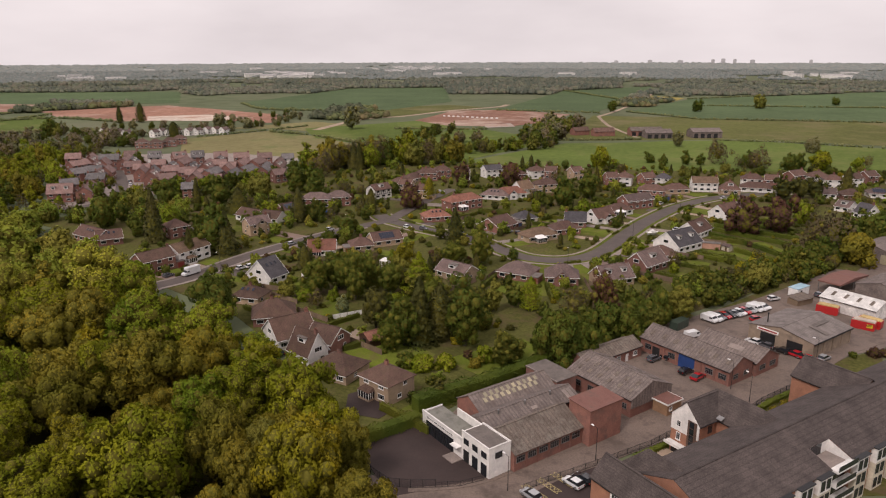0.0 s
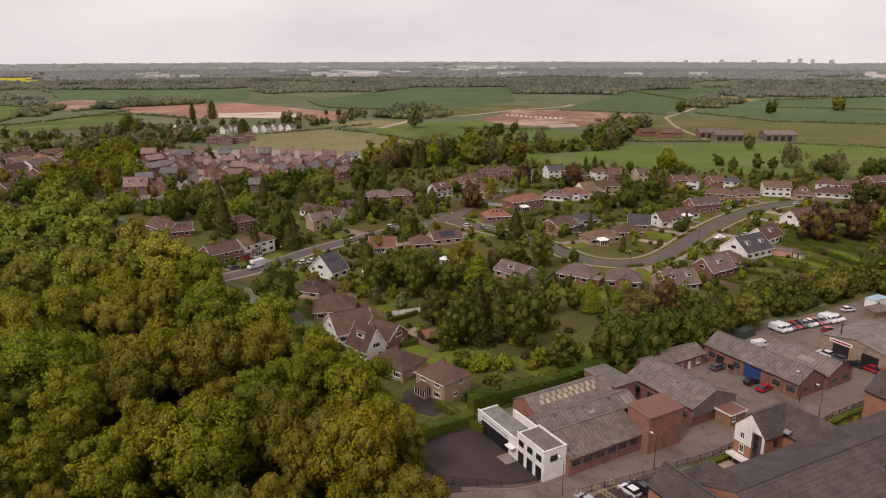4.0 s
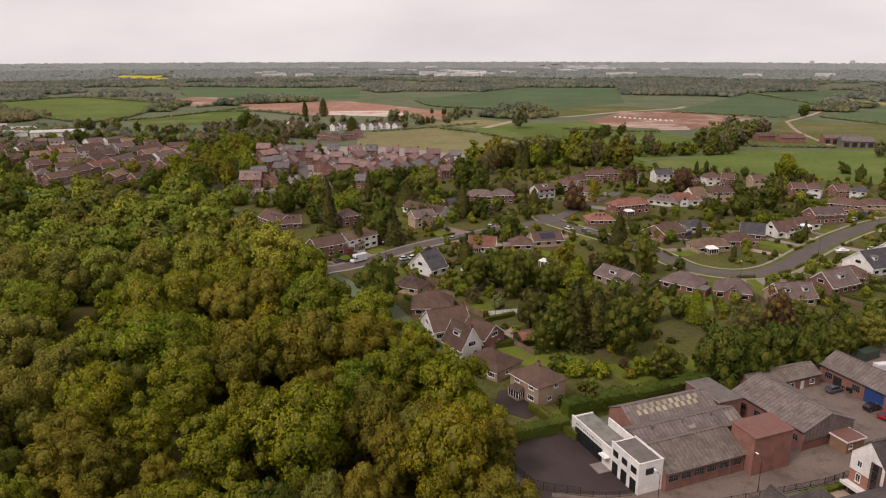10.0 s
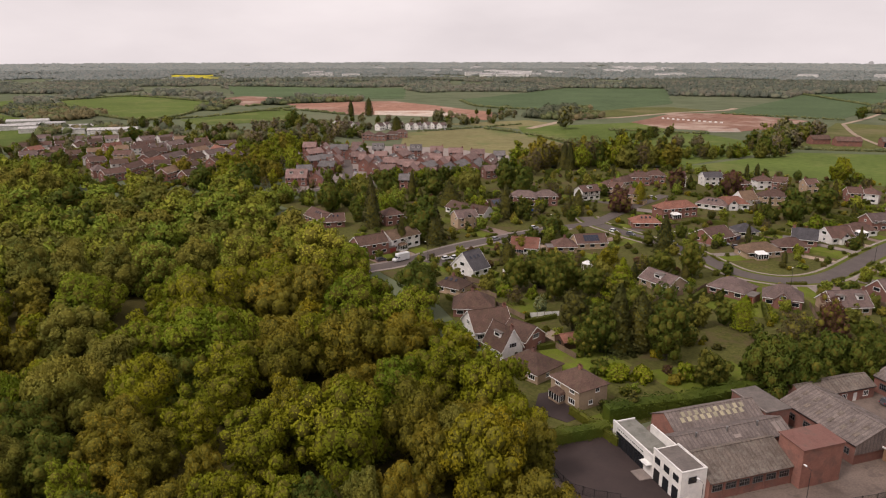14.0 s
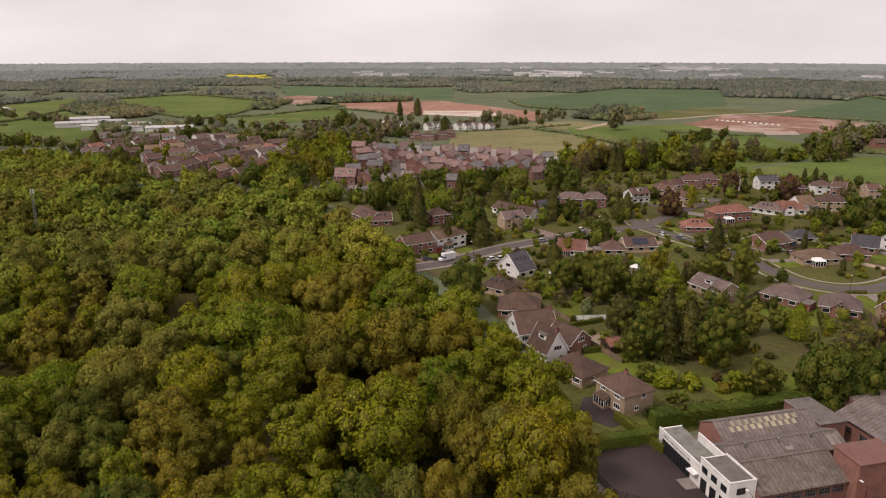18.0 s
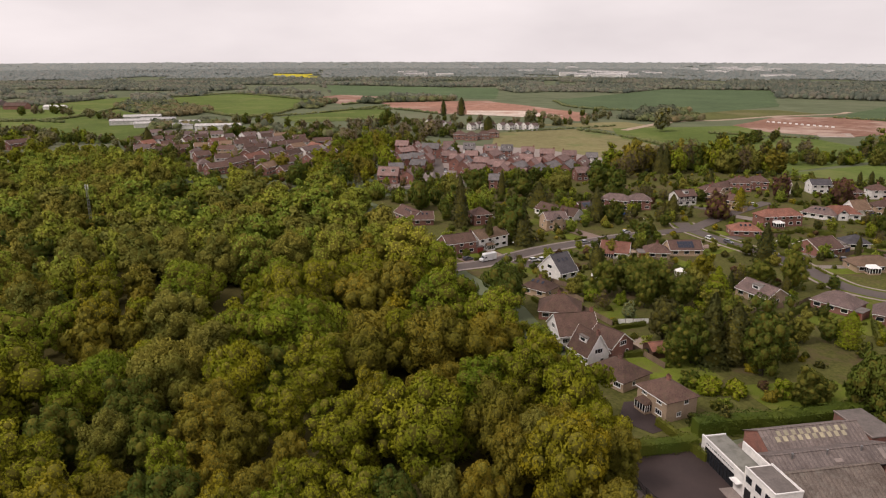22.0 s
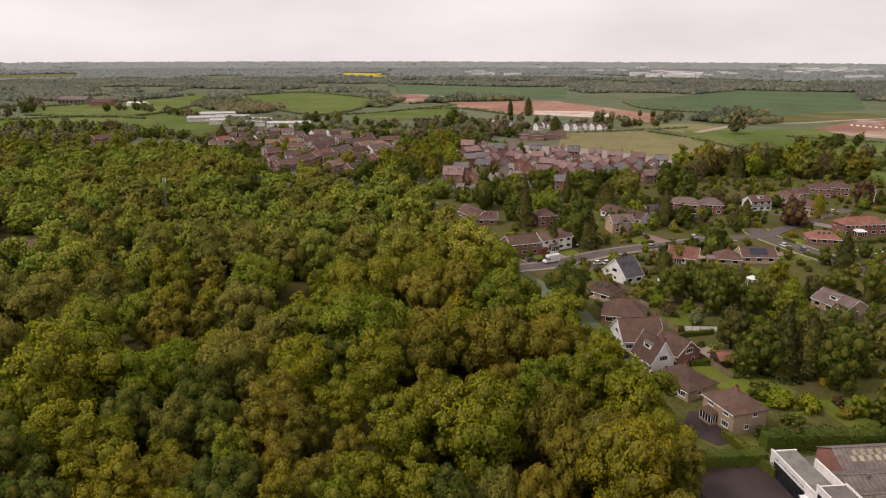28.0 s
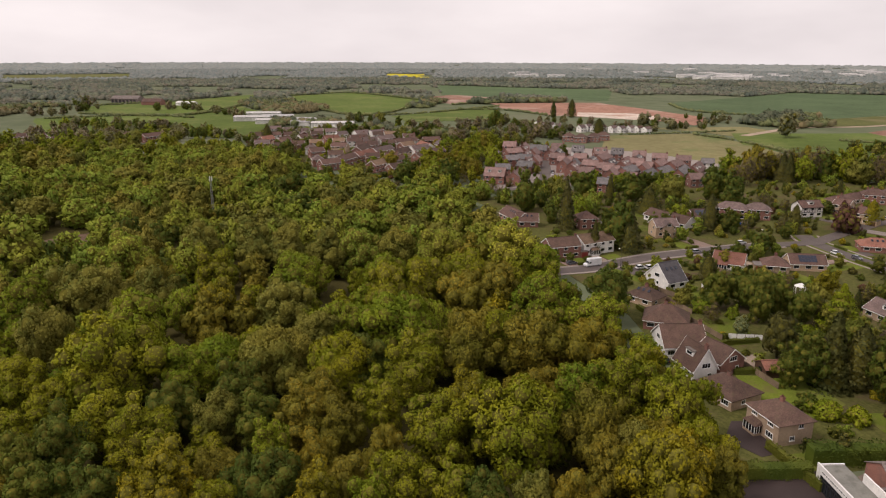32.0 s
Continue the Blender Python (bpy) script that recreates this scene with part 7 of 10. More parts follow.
belt(('deep', 'conifer', 'sage'), [(-30, 629), (-8, 668), (2, 700)], 16, 22.0, 10.0, "tree by the building site")
belt(('green', 'yellowgreen', 'olive', 'sage'), [(-546, 231), (-525, 268), (-503, 298), (-468, 322), (-451, 350)], 46, 34.0, 14.0, "broad tree along the far side of the wood")
belt(('green', 'olive', 'sage', 'yellowgreen'), [(-622, 265), (-593, 295), (-567, 323), (-551, 364), (-533, 397)], 40, 40.0, 12.0, "broad tree behind the far houses")
belt(('green', 'sage', 'deep', 'bare'), [(-674, 357), (-640, 394), (-605, 431), (-585, 446)], 22, 30.0, 11.0, "tree before the far fields")
belt(('green', 'yellowgreen', 'olive'), [(-286, 448), (-241, 384), (-221, 340)], 16, 26.0, 13.0, "tall tree between the wood and the estate")
# hedgerows between fields
belt(('fern', 'moss', 'hazel', 'deep', 'fern'), [(-190, 320), (-174, 313), (-163, 331), (-149, 316), (-138, 330), (-126, 322)], 30, 12.0, 8.5, "tree beside the estate road")
for i in range(26):
    a, d = i * 2.4, rt.uniform(3.5, 12.0)
    far_shrub.append((rt.choice(("fern", "hazel", "moss", "deep")), MAST_AT[0] + d * math.cos(a), MAST_AT[1] + d * math.sin(a), rt.uniform(2.0, 3.2), rt.uniform(3.5, 5.5)))
hedgerow([(100, 623), (180, 628)], 2.2)
hedgerow([(244, 618), (294, 603), (355, 562)], 2.0)
hedgerow([(304, 818), (483, 771)], 2.5)
hedgerow([(-171, 699), (-119, 661), (-44, 574)], 2.5)
hedgerow([(-516, 824), (-456, 848), (-377, 807)], 3.0)
hedgerow([(-427, 678), (-381, 715), (-303, 681)], 3.0)
hedgerow([(240, 925), (297, 818)], 2.5)
hedgerow([(-308, 1094), (-236, 975), (-79, 951)], 3.0)
hedgerow([(73, 956), (199, 906)], 2.5)
hedgerow([(-228, 654), (-174, 715), (-145, 755)], 2.0)
hedgerow([(-49, 723), (43, 715)], 2.5)
hedgerow([(-928, 898), (-892, 1039), (-678, 959)], 3.0)
hedgerow([(-772, 769), (-562, 674), (-608, 867)], 3.0)
hedgerow([(-864, 490), (-742, 555), (-863, 786)], 3.0)
hedgerow([(-833, 431), (-783, 521), (-704, 535)], 3.0)
hedgerow([(-550, 681), (-519, 758), (-500, 906)], 2.5)
hedgerow([(-569, 891), (-544, 1022)], 3.0)
hedgerow([(-979, 557), (-966, 695)], 3.0)
hedgerow([(244, 1438), (294, 1142)], 3.0)
hedgerow([(404, 1173), (870, 1406)], 2.5)
hedgerow([(371, 1026), (606, 973)], 2.5)

# ---- the works: sheds and yards laid out square to the road ----
WORKS = pose(8.3, 112.4, 0, 0, 0, 35)


def works(name, x, y, z, label, category, rz=0, group=""):
    e = thing(name, 0, 0, 0, 0, label, category, group)
    e.matrix_world = WORKS @ pose(x, y, z, 0, 0, rz)
    return e


def gabled(parent, x0, x1, y0, y1, eave, ridge, wall, roof, along="x", hip=False, over=0.3):
    """Walls and roof over a rectangle of the parent's plan."""
    cx, cy = (x0 + x1) / 2, (y0 + y1) / 2
    L, D = (x1 - x0, y1 - y0) if along == "x" else (y1 - y0, x1 - x0)
    m = pose(cx, cy, 0, 0, 0, 0 if along == "x" else 90)
    s = Shape()
    if hip:
        s.box(-L / 2, -D / 2, -0.2, L / 2, D / 2, eave)
    else:
        o = [(-D / 2, -0.2), (D / 2, -0.2), (D / 2, eave), (0, ridge - 0.02), (-D / 2, eave)]
        s.v = [(-L / 2, q, z) for q, z in o] + [(L / 2, q, z) for q, z in o]
        s.f = [(0, 1, 2, 3, 4), (9, 8, 7, 6, 5)] + [(i, 5 + i, 5 + (i + 1) % 5, (i + 1) % 5) for i in range(5)]
        s.s = [0] * 7
    w = part("wall", s.mesh("wall", wall), parent, m)
    rs = roof_hip(L, D, eave, ridge, over) if hip else roof_gable(L, D, eave, ridge, over, 0.12)
    r = part("roof", rs.mesh("roof", roof), parent, m)
    if not hip:
        part("ridge_capping", Shape().box(-L / 2 - 0.2, -0.2, ridge + 0.08, L / 2 + 0.2, 0.2, ridge + 0.17).mesh("ridge_capping", roof), r)
    g = Shape()
    k = (ridge - eave) / (D / 2)
    for sg in (-1, 1):
        g.box(-L / 2 - 0.2, sg * (D / 2 + over) - 0.08, eave - k * over - 0.1, L / 2 + 0.2, sg * (D / 2 + over) + 0.08, eave - k * over + 0.04)
    part("gutter", g.mesh("gutter", BLACK), r)
    return w, r


def strip_window(parent, w, h, m, bars=4):
    """A metal factory window with many small lights: a frame, upright bars, a transom, glass."""
    key = (w, h, bars)
    if key not in STRIP:
        f = Shape()
        o, c = w / 2 + 0.05, w / 2 - 0.05
        f.v = [(x, y, z) for y in (-0.07, 0.03) for x, z in ((-o, -0.05), (o, -0.05), (o, h + 0.05), (-o, h + 0.05), (-c, 0.05), (c, 0.05), (c, h - 0.05), (-c, h - 0.05))]
        f.f = [(i, (i + 1) % 4, 4 + (i + 1) % 4, 4 + i) for i in range(4)] + [(8 + i, 12 + i, 12 + (i + 1) % 4, 8 + (i + 1) % 4) for i in range(4)]
        f.f += [(j + i, j + (i + 1) % 4, j + 8 + (i + 1) % 4, j + 8 + i) for j in (0, 4) for i in range(4)]
        f.s = [0] * 16
        STRIP[key] = (f.mesh("window", STEEL), Shape().box(-0.04, -0.06, 0.05, 0.04, 0.02, h - 0.05).mesh("glazing_bar", STEEL),
                      Shape().box(-c, -0.055, h * 0.6 - 0.04, c, 0.015, h * 0.6 + 0.04).mesh("transom", STEEL), Shape().box(-c, -0.02, 0.05, c, 0.0, h - 0.05).mesh("pane", GLASS))
    frame_, bar, transom, pane = STRIP[key]
    a = part("window", frame_, parent, m)
    for i in range(1, bars):
        part("glazing_bar", bar, a, Matrix.Translation((-w / 2 + w * i / bars, 0, 0)))
    part("transom", transom, a)
    part("pane", pane, a)


STRIP = {}


def opening(parent, w, h, m, mat_, name="door", slats=0):
    s = Shape()
    if slats:
        o = [(0.03, 0.0)] + [(-0.05 - 0.04 * k, h * (i + 0.5 * k) / slats) for i in range(slats) for k in (0, 1)] + [(-0.05, h), (0.03, h)]
        n = len(o)
        s.v = [(q, y, z) for q in (-w / 2, w / 2) for y, z in o]
        s.f = [tuple(range(n)), tuple(reversed(range(n, 2 * n)))] + [(i, n + i, n + (i + 1) % n, (i + 1) % n) for i in range(n)]
        s.s = [0] * len(s.f)
    else:
        s.box(-w / 2, -0.05, 0, w / 2, 0.03, h)
    return part(name, s.mesh(name, mat_), parent, m)


def slope_panel(roof, D, eave, ridge, px, up0, up1, w, side, mat_, name="rooflight"):
    """A sheet let into a roof slope; side -1 or 1, up as shares of the slope."""
    k = (ridge - eave) / (D / 2)
    y0, y1 = -D / 2 + up0 * D / 2, -D / 2 + up1 * D / 2
    z0, z1 = eave + up0 * (ridge - eave) + 0.15, eave + up1 * (ridge - eave) + 0.15
    s = Shape()
    s.v = [(px - w / 2, y0, z0), (px + w / 2, y0, z0), (px + w / 2, y1, z1), (px - w / 2, y1, z1)]
    s.v += [(x, y, z + 0.05) for x, y, z in s.v]
    s.f, s.s = [(0, 3, 2, 1), (4, 5, 6, 7), (0, 1, 5, 4), (1, 2, 6, 5), (2, 3, 7, 6), (3, 0, 4, 7)], [0] * 6
    part(name, s.mesh(name, mat_), roof, pose(0, 0, 0, 0, 0, 0 if side < 0 else 180))


# white showroom front: a two-storey block and a long low wing
wb = works("showroom", 0, 0, 0, "white painted showroom with two-storey block and low wing", "showroom")
part("wall", Shape().box(0, 0, -0.2, 5.2, 8.3, 6.2).mesh("wall", WALL["white"]), wb)
part("flat_roof", Shape().box(0.25, 0.25, 5.7, 4.95, 8.05, 6.02).box(0.3, 0.3, 6.0, 4.9, 8.0, 6.23).mesh("flat_roof", FELT), wb)
part("wall", Shape().box(0.0, 8.3, -0.2, 4.9, 22.0, 4.1).mesh("wall", WALL["white"]), wb)
g = Shape().box(-0.05, 8.3, 4.1, 0.25, 22.05, 4.75).box(0.25, 21.75, 4.1, 4.9, 22.05, 4.45).box(-0.05, -0.05, 6.2, 0.22, 8.35, 6.5).box(0.22, -0.05, 6.2, 5.25, 0.2, 6.5).box(5.0, 0.2, 6.2, 5.25, 8.35, 6.45)
part("parapet", g.mesh("parapet", WALL["white"]), wb)
part("flat_roof", Shape().box(0.26, 8.36, 4.1, 4.88, 21.74, 4.22).mesh("flat_roof", FELT_GREEN), wb)
part("parapet_wall", Shape().prism([(4.92, 4.0), (5.22, 4.0), (5.22, 5.9), (4.92, 5.9)], 8.4, 16.6).mesh("parapet_wall", WALL["white"]), wb)
for i in range(3):
    opening(wb, 3.0, 2.9, pose(0, 13.6 + 3.2 * i - 1.0, 0.15, 0, 0, -90), GLASS, "glazed_front")
    g = Shape()
    for x in (-1.5, -0.5, 0.5, 1.5):
        g.box(x - 0.05, -0.1, 0, x + 0.05, 0.0, 2.9)
    g.box(-1.55, -0.1, 2.3, 1.55, 0.0, 2.4)
    part("mullions", g.mesh("mullions", BLACK), wb, pose(0, 13.6 + 3.2 * i - 1.0, 0.15, 0, 0, -90))
g = Shape().box(-0.06, 11.0, 3.55, 0.0, 21.0, 4.1)
part("sign_board", g.mesh("sign_board", UPVC), wb, label="white sign board with unreadable dark lettering")
for i in range(14):
    part("lettering", Shape().box(-0.09, 11.4 + 0.66 * i, 3.7, -0.06, 11.4 + 0.66 * i + (0.3 if i % 4 else 0.5), 3.95).mesh("lettering", BLACK), wb)
for i in range(3):
    w_ = opening(wb, 1.6, 1.25, pose(0, 1.5 + 2.7 * i, 3.9, 0, 0, -90), BLACK, "window")
    part("pane", Shape().box(-0.72, -0.075, 0.08, 0.72, -0.05, 1.17).mesh("pane", GLASS), w_)
    opening(wb, 1.7, 2.6, pose(0, 1.5 + 2.7 * i, 0.1, 0, 0, -90), GLASS if i < 2 else BLACK, "glazed_door")
w_ = opening(wb, 1.7, 1.25, pose(2.3, 0, 3.9), BLACK, "window")
part("pane", Shape().box(-0.77, -0.075, 0.08, 0.77, -0.05, 1.17).mesh("pane", GLASS), w_)
part("entrance_step", Shape().box(-2.6, 8.0, 0, -0.05, 11.2, 0.35).box(-3.0, 7.6, 0, -2.6, 11.6, 0.18).mesh("entrance_step", PAVING), wb)
part("canopy", Shape().box(-1.3, 8.4, 2.75, -0.05, 10.6, 2.9).mesh("canopy", UPVC), wb)

# three ranges of workshops under parallel roofs behind it
sa = works("workshop", 0, 0, 0, "red brick workshop range with mossy brown sheet roof", "workshop")
o = [(-0.9, -0.2), (6.7, -0.2), (6.7, 5.4), (4.6, 6.6), (-0.9, 3.9)]
s = Shape()
s.v = [(5.3, q, z) for q, z in o] + [(23.2, q, z) for q, z in o]
s.f, s.s = [(0, 1, 2, 3, 4), (9, 8, 7, 6, 5)] + [(i, 5 + i, 5 + (i + 1) % 5, (i + 1) % 5) for i in range(5)], [0] * 7
part("wall", s.mesh("wall", WALL["redbrick"]), sa)
s = Shape()
for (ya, za), (yb, zb) in (((-1.3, 3.75), (4.62, 6.68)), ((4.62, 6.68), (6.75, 5.5))):
    s.v += [(x, y, z) for x in (5.2, 23.3) for y, z in ((ya, za), (yb, zb), (yb, zb + 0.12), (ya, za + 0.12))]
    b = len(s.v) - 8
    s.f += [tuple(b + i for i in q) for q in ((0, 1, 2, 3), (7, 6, 5, 4), (0, 4, 5, 1), (1, 5, 6, 2), (2, 6, 7, 3), (3, 7, 4, 0))]
    s.s += [0] * 6
ra = part("roof", s.mesh("roof", SHEET_DARK), sa)
part("ridge_capping", Shape().box(5.2, 4.4, 6.72, 23.3, 4.84, 6.86).mesh("ridge_capping", SHEET_DARK), ra)
for i in range(6):
    strip_window(sa, 2.1, 1.3, pose(6.9 + 2.9 * i, -0.9, 1.9), 4)
    part("pier", Shape().box(8.2 + 2.9 * i, -1.02, 0, 8.5 + 2.9 * i, -0.9, 3.7).mesh("pier", WALL["redbrick"]), sa)
sb = works("workshop", 0, 0, 0, "workshop range with streaked grey sheet roof", "workshop")
w_, r_ = gabled(sb, 5.6, 30.0, 6.8, 13.6, 5.0, 6.6, WALL["redbrick"], SHEET)
part("gable_cladding", Shape().prism([(6.8, 4.4), (13.6, 4.4), (13.6, 5.0), (10.2, 6.56), (6.8, 5.0)], -5.58, -5.42).mesh("gable_cladding", SHEET), sb, pose(0, 0, 0, 0, 0, 90), "grey sheet cladding on the gable")
slope_panel(r_, 6.8, 5.0, 6.6, 0.5, 0.25, 0.45, 1.6, -1, PAVING)
slope_panel(r_, 6.8, 5.0, 6.6, 9.8, 0.15, 0.75, 1.0, -1, PAVING)
slope_panel(r_, 6.8, 5.0, 6.6, 11.0, 0.15, 0.75, 1.0, -1, PAVING)
for i in range(3):
    part("roof_vent", Shape().tube(-8 + 7 * i, -0.9, 6.2, 7.1, 0.16, 0.16).tube(-8 + 7 * i, -0.9, 7.1, 7.3, 0.26, 0.2).mesh("roof_vent", STEEL), r_)
sc = works("workshop", 0, 0, 0, "workshop range with chequered yellowed rooflights", "workshop")
w_, r_ = gabled(sc, 8.8, 29.6, 13.8, 21.8, 4.8, 7.0, WALL["redbrick"], SHEET)
for i in range(10):
    for j in range(2):
        slope_panel(r_, 8.0, 4.8, 7.0, -7.6 + 1.55 * i + 0.77 * j, 0.36 + 0.26 * j, 0.60 + 0.26 * j, 0.85, -1, PANEL)
rb = works("brick_tower_block", 0, 0, 0, "tall plain red brick block with red-brown flat roof", "works building")
part("wall", Shape().box(23.2, -2.8, -0.2, 32.4, 3.0, 8.0).mesh("wall", WALL["redbrick"]), rb)
s = Shape()
s.v = [(23.0, -3.0, 7.9), (32.6, -3.0, 7.9), (32.6, 3.2, 8.3), (23.0, 3.2, 8.3)]
s.v += [(x, y, z + 0.16) for x, y, z in s.v]
s.f, s.s = [(0, 3, 2, 1), (4, 5, 6, 7), (0, 1, 5, 4), (1, 2, 6, 5), (2, 3, 7, 6), (3, 0, 4, 7)], [0] * 6
part("roof", s.mesh("roof", FELT_RED), rb)
sd = works("shed", 0, 0, 0, "narrow brick store with dark flat roof", "shed")
part("wall", Shape().box(30.3, 13.9, -0.2, 36.4, 24.0, 5.4).mesh("wall", WALL["redbrick"]), sd)
part("flat_roof", Shape().box(30.1, 13.7, 5.4, 36.6, 24.2, 5.6).mesh("flat_roof", FELT), sd)
part("parapet", Shape().box(30.1, 13.7, 5.6, 30.3, 24.2, 5.72).mesh("parapet", PAVING), sd)
se = works("shed", 0, 0, 0, "long grey shed with stained asbestos sheet roof", "shed")
w_, r_ = gabled(se, 39.0, 52.4, 0.2, 19.0, 4.3, 7.0, WALL["redbrick"], SHEET, "y")
part("gable_cladding", Shape().prism([(39.0, 2.2), (52.4, 2.2), (52.4, 4.3), (45.7, 6.95), (39.0, 4.3)], 0.02, 0.19).mesh("gable_cladding", SHEET), se, label="grey sheet cladding on the gable")
for i in range(6):
    for j in range(2):
        slope_panel(r_, 13.4, 4.3, 7.0, -7.5 + 3.0 * i, 0.2 + 0.35 * j, 0.38 + 0.35 * j, 0.9, 1, SHEET_DARK)
        slope_panel(r_, 13.4, 4.3, 7.0, -7.5 + 3.0 * i, 0.2 + 0.35 * j, 0.38 + 0.35 * j, 0.9, -1, SHEET_DARK)
for i in range(4):
    strip_window(se, 2.2, 1.3, pose(39.0, 2.5 + 4.5 * i, 1.6, 0, 0, -90))
hut = works("brick_hut", 0, 0, 0, "small orange-brown brick hut with brown flat roof", "hut")
part("wall", Shape().box(45.9, -4.0, -0.2, 50.7, -0.2, 2.8).mesh("wall", surface("orange_brown_brick", (0.27, 0.155, 0.09), (0.39, 0.24, 0.145), 14, 0.6)), hut)
part("flat_roof", Shape().box(45.7, -4.2, 2.8, 50.9, 0.0, 3.0).mesh("flat_roof", FELT_RED), hut)
part("fascia", Shape().box(45.62, -4.28, 2.72, 50.98, -4.2, 3.04).box(45.62, -4.2, 2.72, 45.7, 0.08, 3.04).box(50.9, -4.2, 2.72, 50.98, 0.08, 3.04).mesh("fascia", UPVC), hut)
add_window(hut, 1.0, 0.9, pose(47.0, -4.0, 1.2), True)
br = works("office_range", 0, 0, 0, "low red brick offices with white windows and brown roof", "offices")
w_, r_ = gabled(br, 46.5, 66.5, 20.0, 26.5, 3.0, 4.6, WALL["redbrick"], SHEET_DARK)
for i in range(6):
    if i % 3 == 1:
        opening(br, 1.0, 2.1, pose(48.5 + 3.1 * i, 20.0, 0), DOOR_MATS[2], "door")
    else:
        add_window(br, 1.5, 1.3, pose(48.5 + 3.1 * i, 20.0, 0.9), True)
sf = works("workshop", 0, 0, 0, "long red brick workshop with blue roller door", "workshop")
w_, r_ = gabled(sf, 69.2, 78.6, -3.4, 22.6, 3.9, 6.5, WALL["redbrick"], SHEET, "y")
for i in range(7):
    slope_panel(r_, 9.4, 3.9, 6.5, -11 + 3.7 * i, 0.3, 0.62, 1.0, 1, SHEET_DARK)
    if i in (0, 1, 4, 6):
        strip_window(sf, 2.0, 1.4, pose(69.2, -1.6 + 3.6 * i, 1.3, 0, 0, -90))
    if i != 3:
        part("pier", Shape().box(69.08, -3.4 + 3.7 * i, 0, 69.2, -3.1 + 3.7 * i, 3.7).mesh("pier", WALL["redbrick"]), sf)
opening(sf, 4.6, 3.4, pose(69.2, 8.4, 0.05, 0, 0, -90), BLUE_DOOR, "roller_door", 12)
# black panel on the wall stands for the shade in an open entrance
opening(sf, 2.2, 2.6, pose(69.2, 17.6, 0.05, 0, 0, -90), BLACK, "doorway")
for i in range(2):
    strip_window(sf, 1.8, 1.2, pose(71.8 + 4.2 * i, -3.4, 1.4))
sg_ = works("workshop", 0, 0, 0, "second brick workshop with low grey roof", "workshop")
w_, r_ = gabled(sg_, 79.2, 89.0, -4.0, 13.0, 3.6, 5.9, WALL["redbrick"], SHEET, "y")
for i in range(2):
    strip_window(sg_, 2.4, 1.3, pose(82.0 + 4.4 * i, -4.0, 1.3))
slope_panel(r_, 9.8, 3.6, 5.9, 1.5, 0.3, 0.6, 4.0, 1, PAVING)
GARAGE_WALL = surface("grey_buff_block", (0.215, 0.165, 0.122), (0.320, 0.255, 0.195), 9, 0.5, stain=(0.18, 0.14, 0.11), stain_scale=0.4)
SHEET_GREY = courses("grey_weathered_sheet", (0.150, 0.130, 0.122), (0.205, 0.180, 0.170), 0.9, "x", vary=0.10, strength=0.6)
sgar = works("garage", 0, 0, 0, "wide repair garage with grey sheet roof and open bays", "garage")
w_, r_ = gabled(sgar, 100.0, 119.5, -6.8, 11.0, 4.3, 6.0, GARAGE_WALL, SHEET_GREY)
# two black panels imitate the dark inside of the bays; the wall is solid
opening(sgar, 4.2, 3.2, pose(100.0, -2.0, 0.05, 0, 0, -90), BLACK, "open_bay")
opening(sgar, 4.2, 3.2, pose(100.0, 5.4, 0.05, 0, 0, -90), BLACK, "open_bay")
part("sign_board", Shape().box(99.9, 2.6, 3.5, 99.99, 8.6, 4.4).mesh("sign_board", UPVC), sgar)
part("sign_band", Shape().box(99.86, 3.0, 3.75, 99.9, 8.2, 4.15).mesh("sign_band", paint("red_sign_paint", (0.32, 0.02, 0.02))), sgar)
slope_panel(r_, 17.8, 4.4, 6.2, -1.5, 0.08, 0.62, 1.6, -1, FELT)
for i in range(3):
    slope_panel(r_, 17.8, 4.4, 6.2, 0.6 + 2.3 * i, 0.5, 0.64, 2.2, -1, FELT)
for i in range(5):
    part("pier", Shape().box(100.4 + 4.6 * i, -6.92, 0, 100.8 + 4.6 * i, -6.8, 4.1).mesh("pier", GARAGE_WALL), sgar)
part("flue", Shape().tube(103.0, 7.6, 4.4, 7.6, 0.14, 0.14, 8).tube(103.0, 7.6, 7.6, 7.8, 0.24, 0.24, 8).mesh("flue", BLACK), sgar)
part("gutter", Shape().box(100.0, -7.3, 4.02, 119.5, -7.16, 4.14).mesh("gutter", BLACK), sgar)
ws = works("shed", 0, 0, 0, "pale shed with white profiled roof and brown rooflights", "shed")
w_, r_ = gabled(ws, 139.6, 150.4, -4.0, 12.2, 3.6, 5.4, SHEET_WHITE, SHEET_WHITE, "y")
for i in range(4):
    slope_panel(r_, 11.3, 3.6, 5.4, -5.4 + 3.7 * i, 0.35, 0.75, 0.9, 1, SHEET_DARK)
rs_ = works("open_shed", 0, 0, 0, "open-sided shed with rusty red sheet roof", "shed")
part("roof", Shape().prism([(155.0, 3.2), (174.0, 3.2), (174.0, 3.6), (164.5, 4.4), (155.0, 3.6)], 13.6, 21).mesh("roof", FELT_RED), rs_)
for px in (155.4, 164.5, 173.4):
    for py in (13.8, 20.6):
        part("post", Shape().box(px, py, 0, px + 0.2, py + 0.2, 3.3).mesh("post", STEEL), rs_)
wh = works("site_cabin", 0, 0, 0, "white site cabin with pale blue roof", "cabin")
part("body", Shape().box(142.0, 20.2, 0.2, 148.8, 23.4, 2.9).mesh("body", UPVC), wh)
part("roof", Shape().box(141.9, 20.1, 2.9, 148.9, 23.5, 3.05).mesh("roof", paint("pale_blue_paint", (0.30, 0.48, 0.58))), wh)
opening(wh, 0.9, 2.0, pose(144.0, 20.2, 0.3), GLASS, "door")
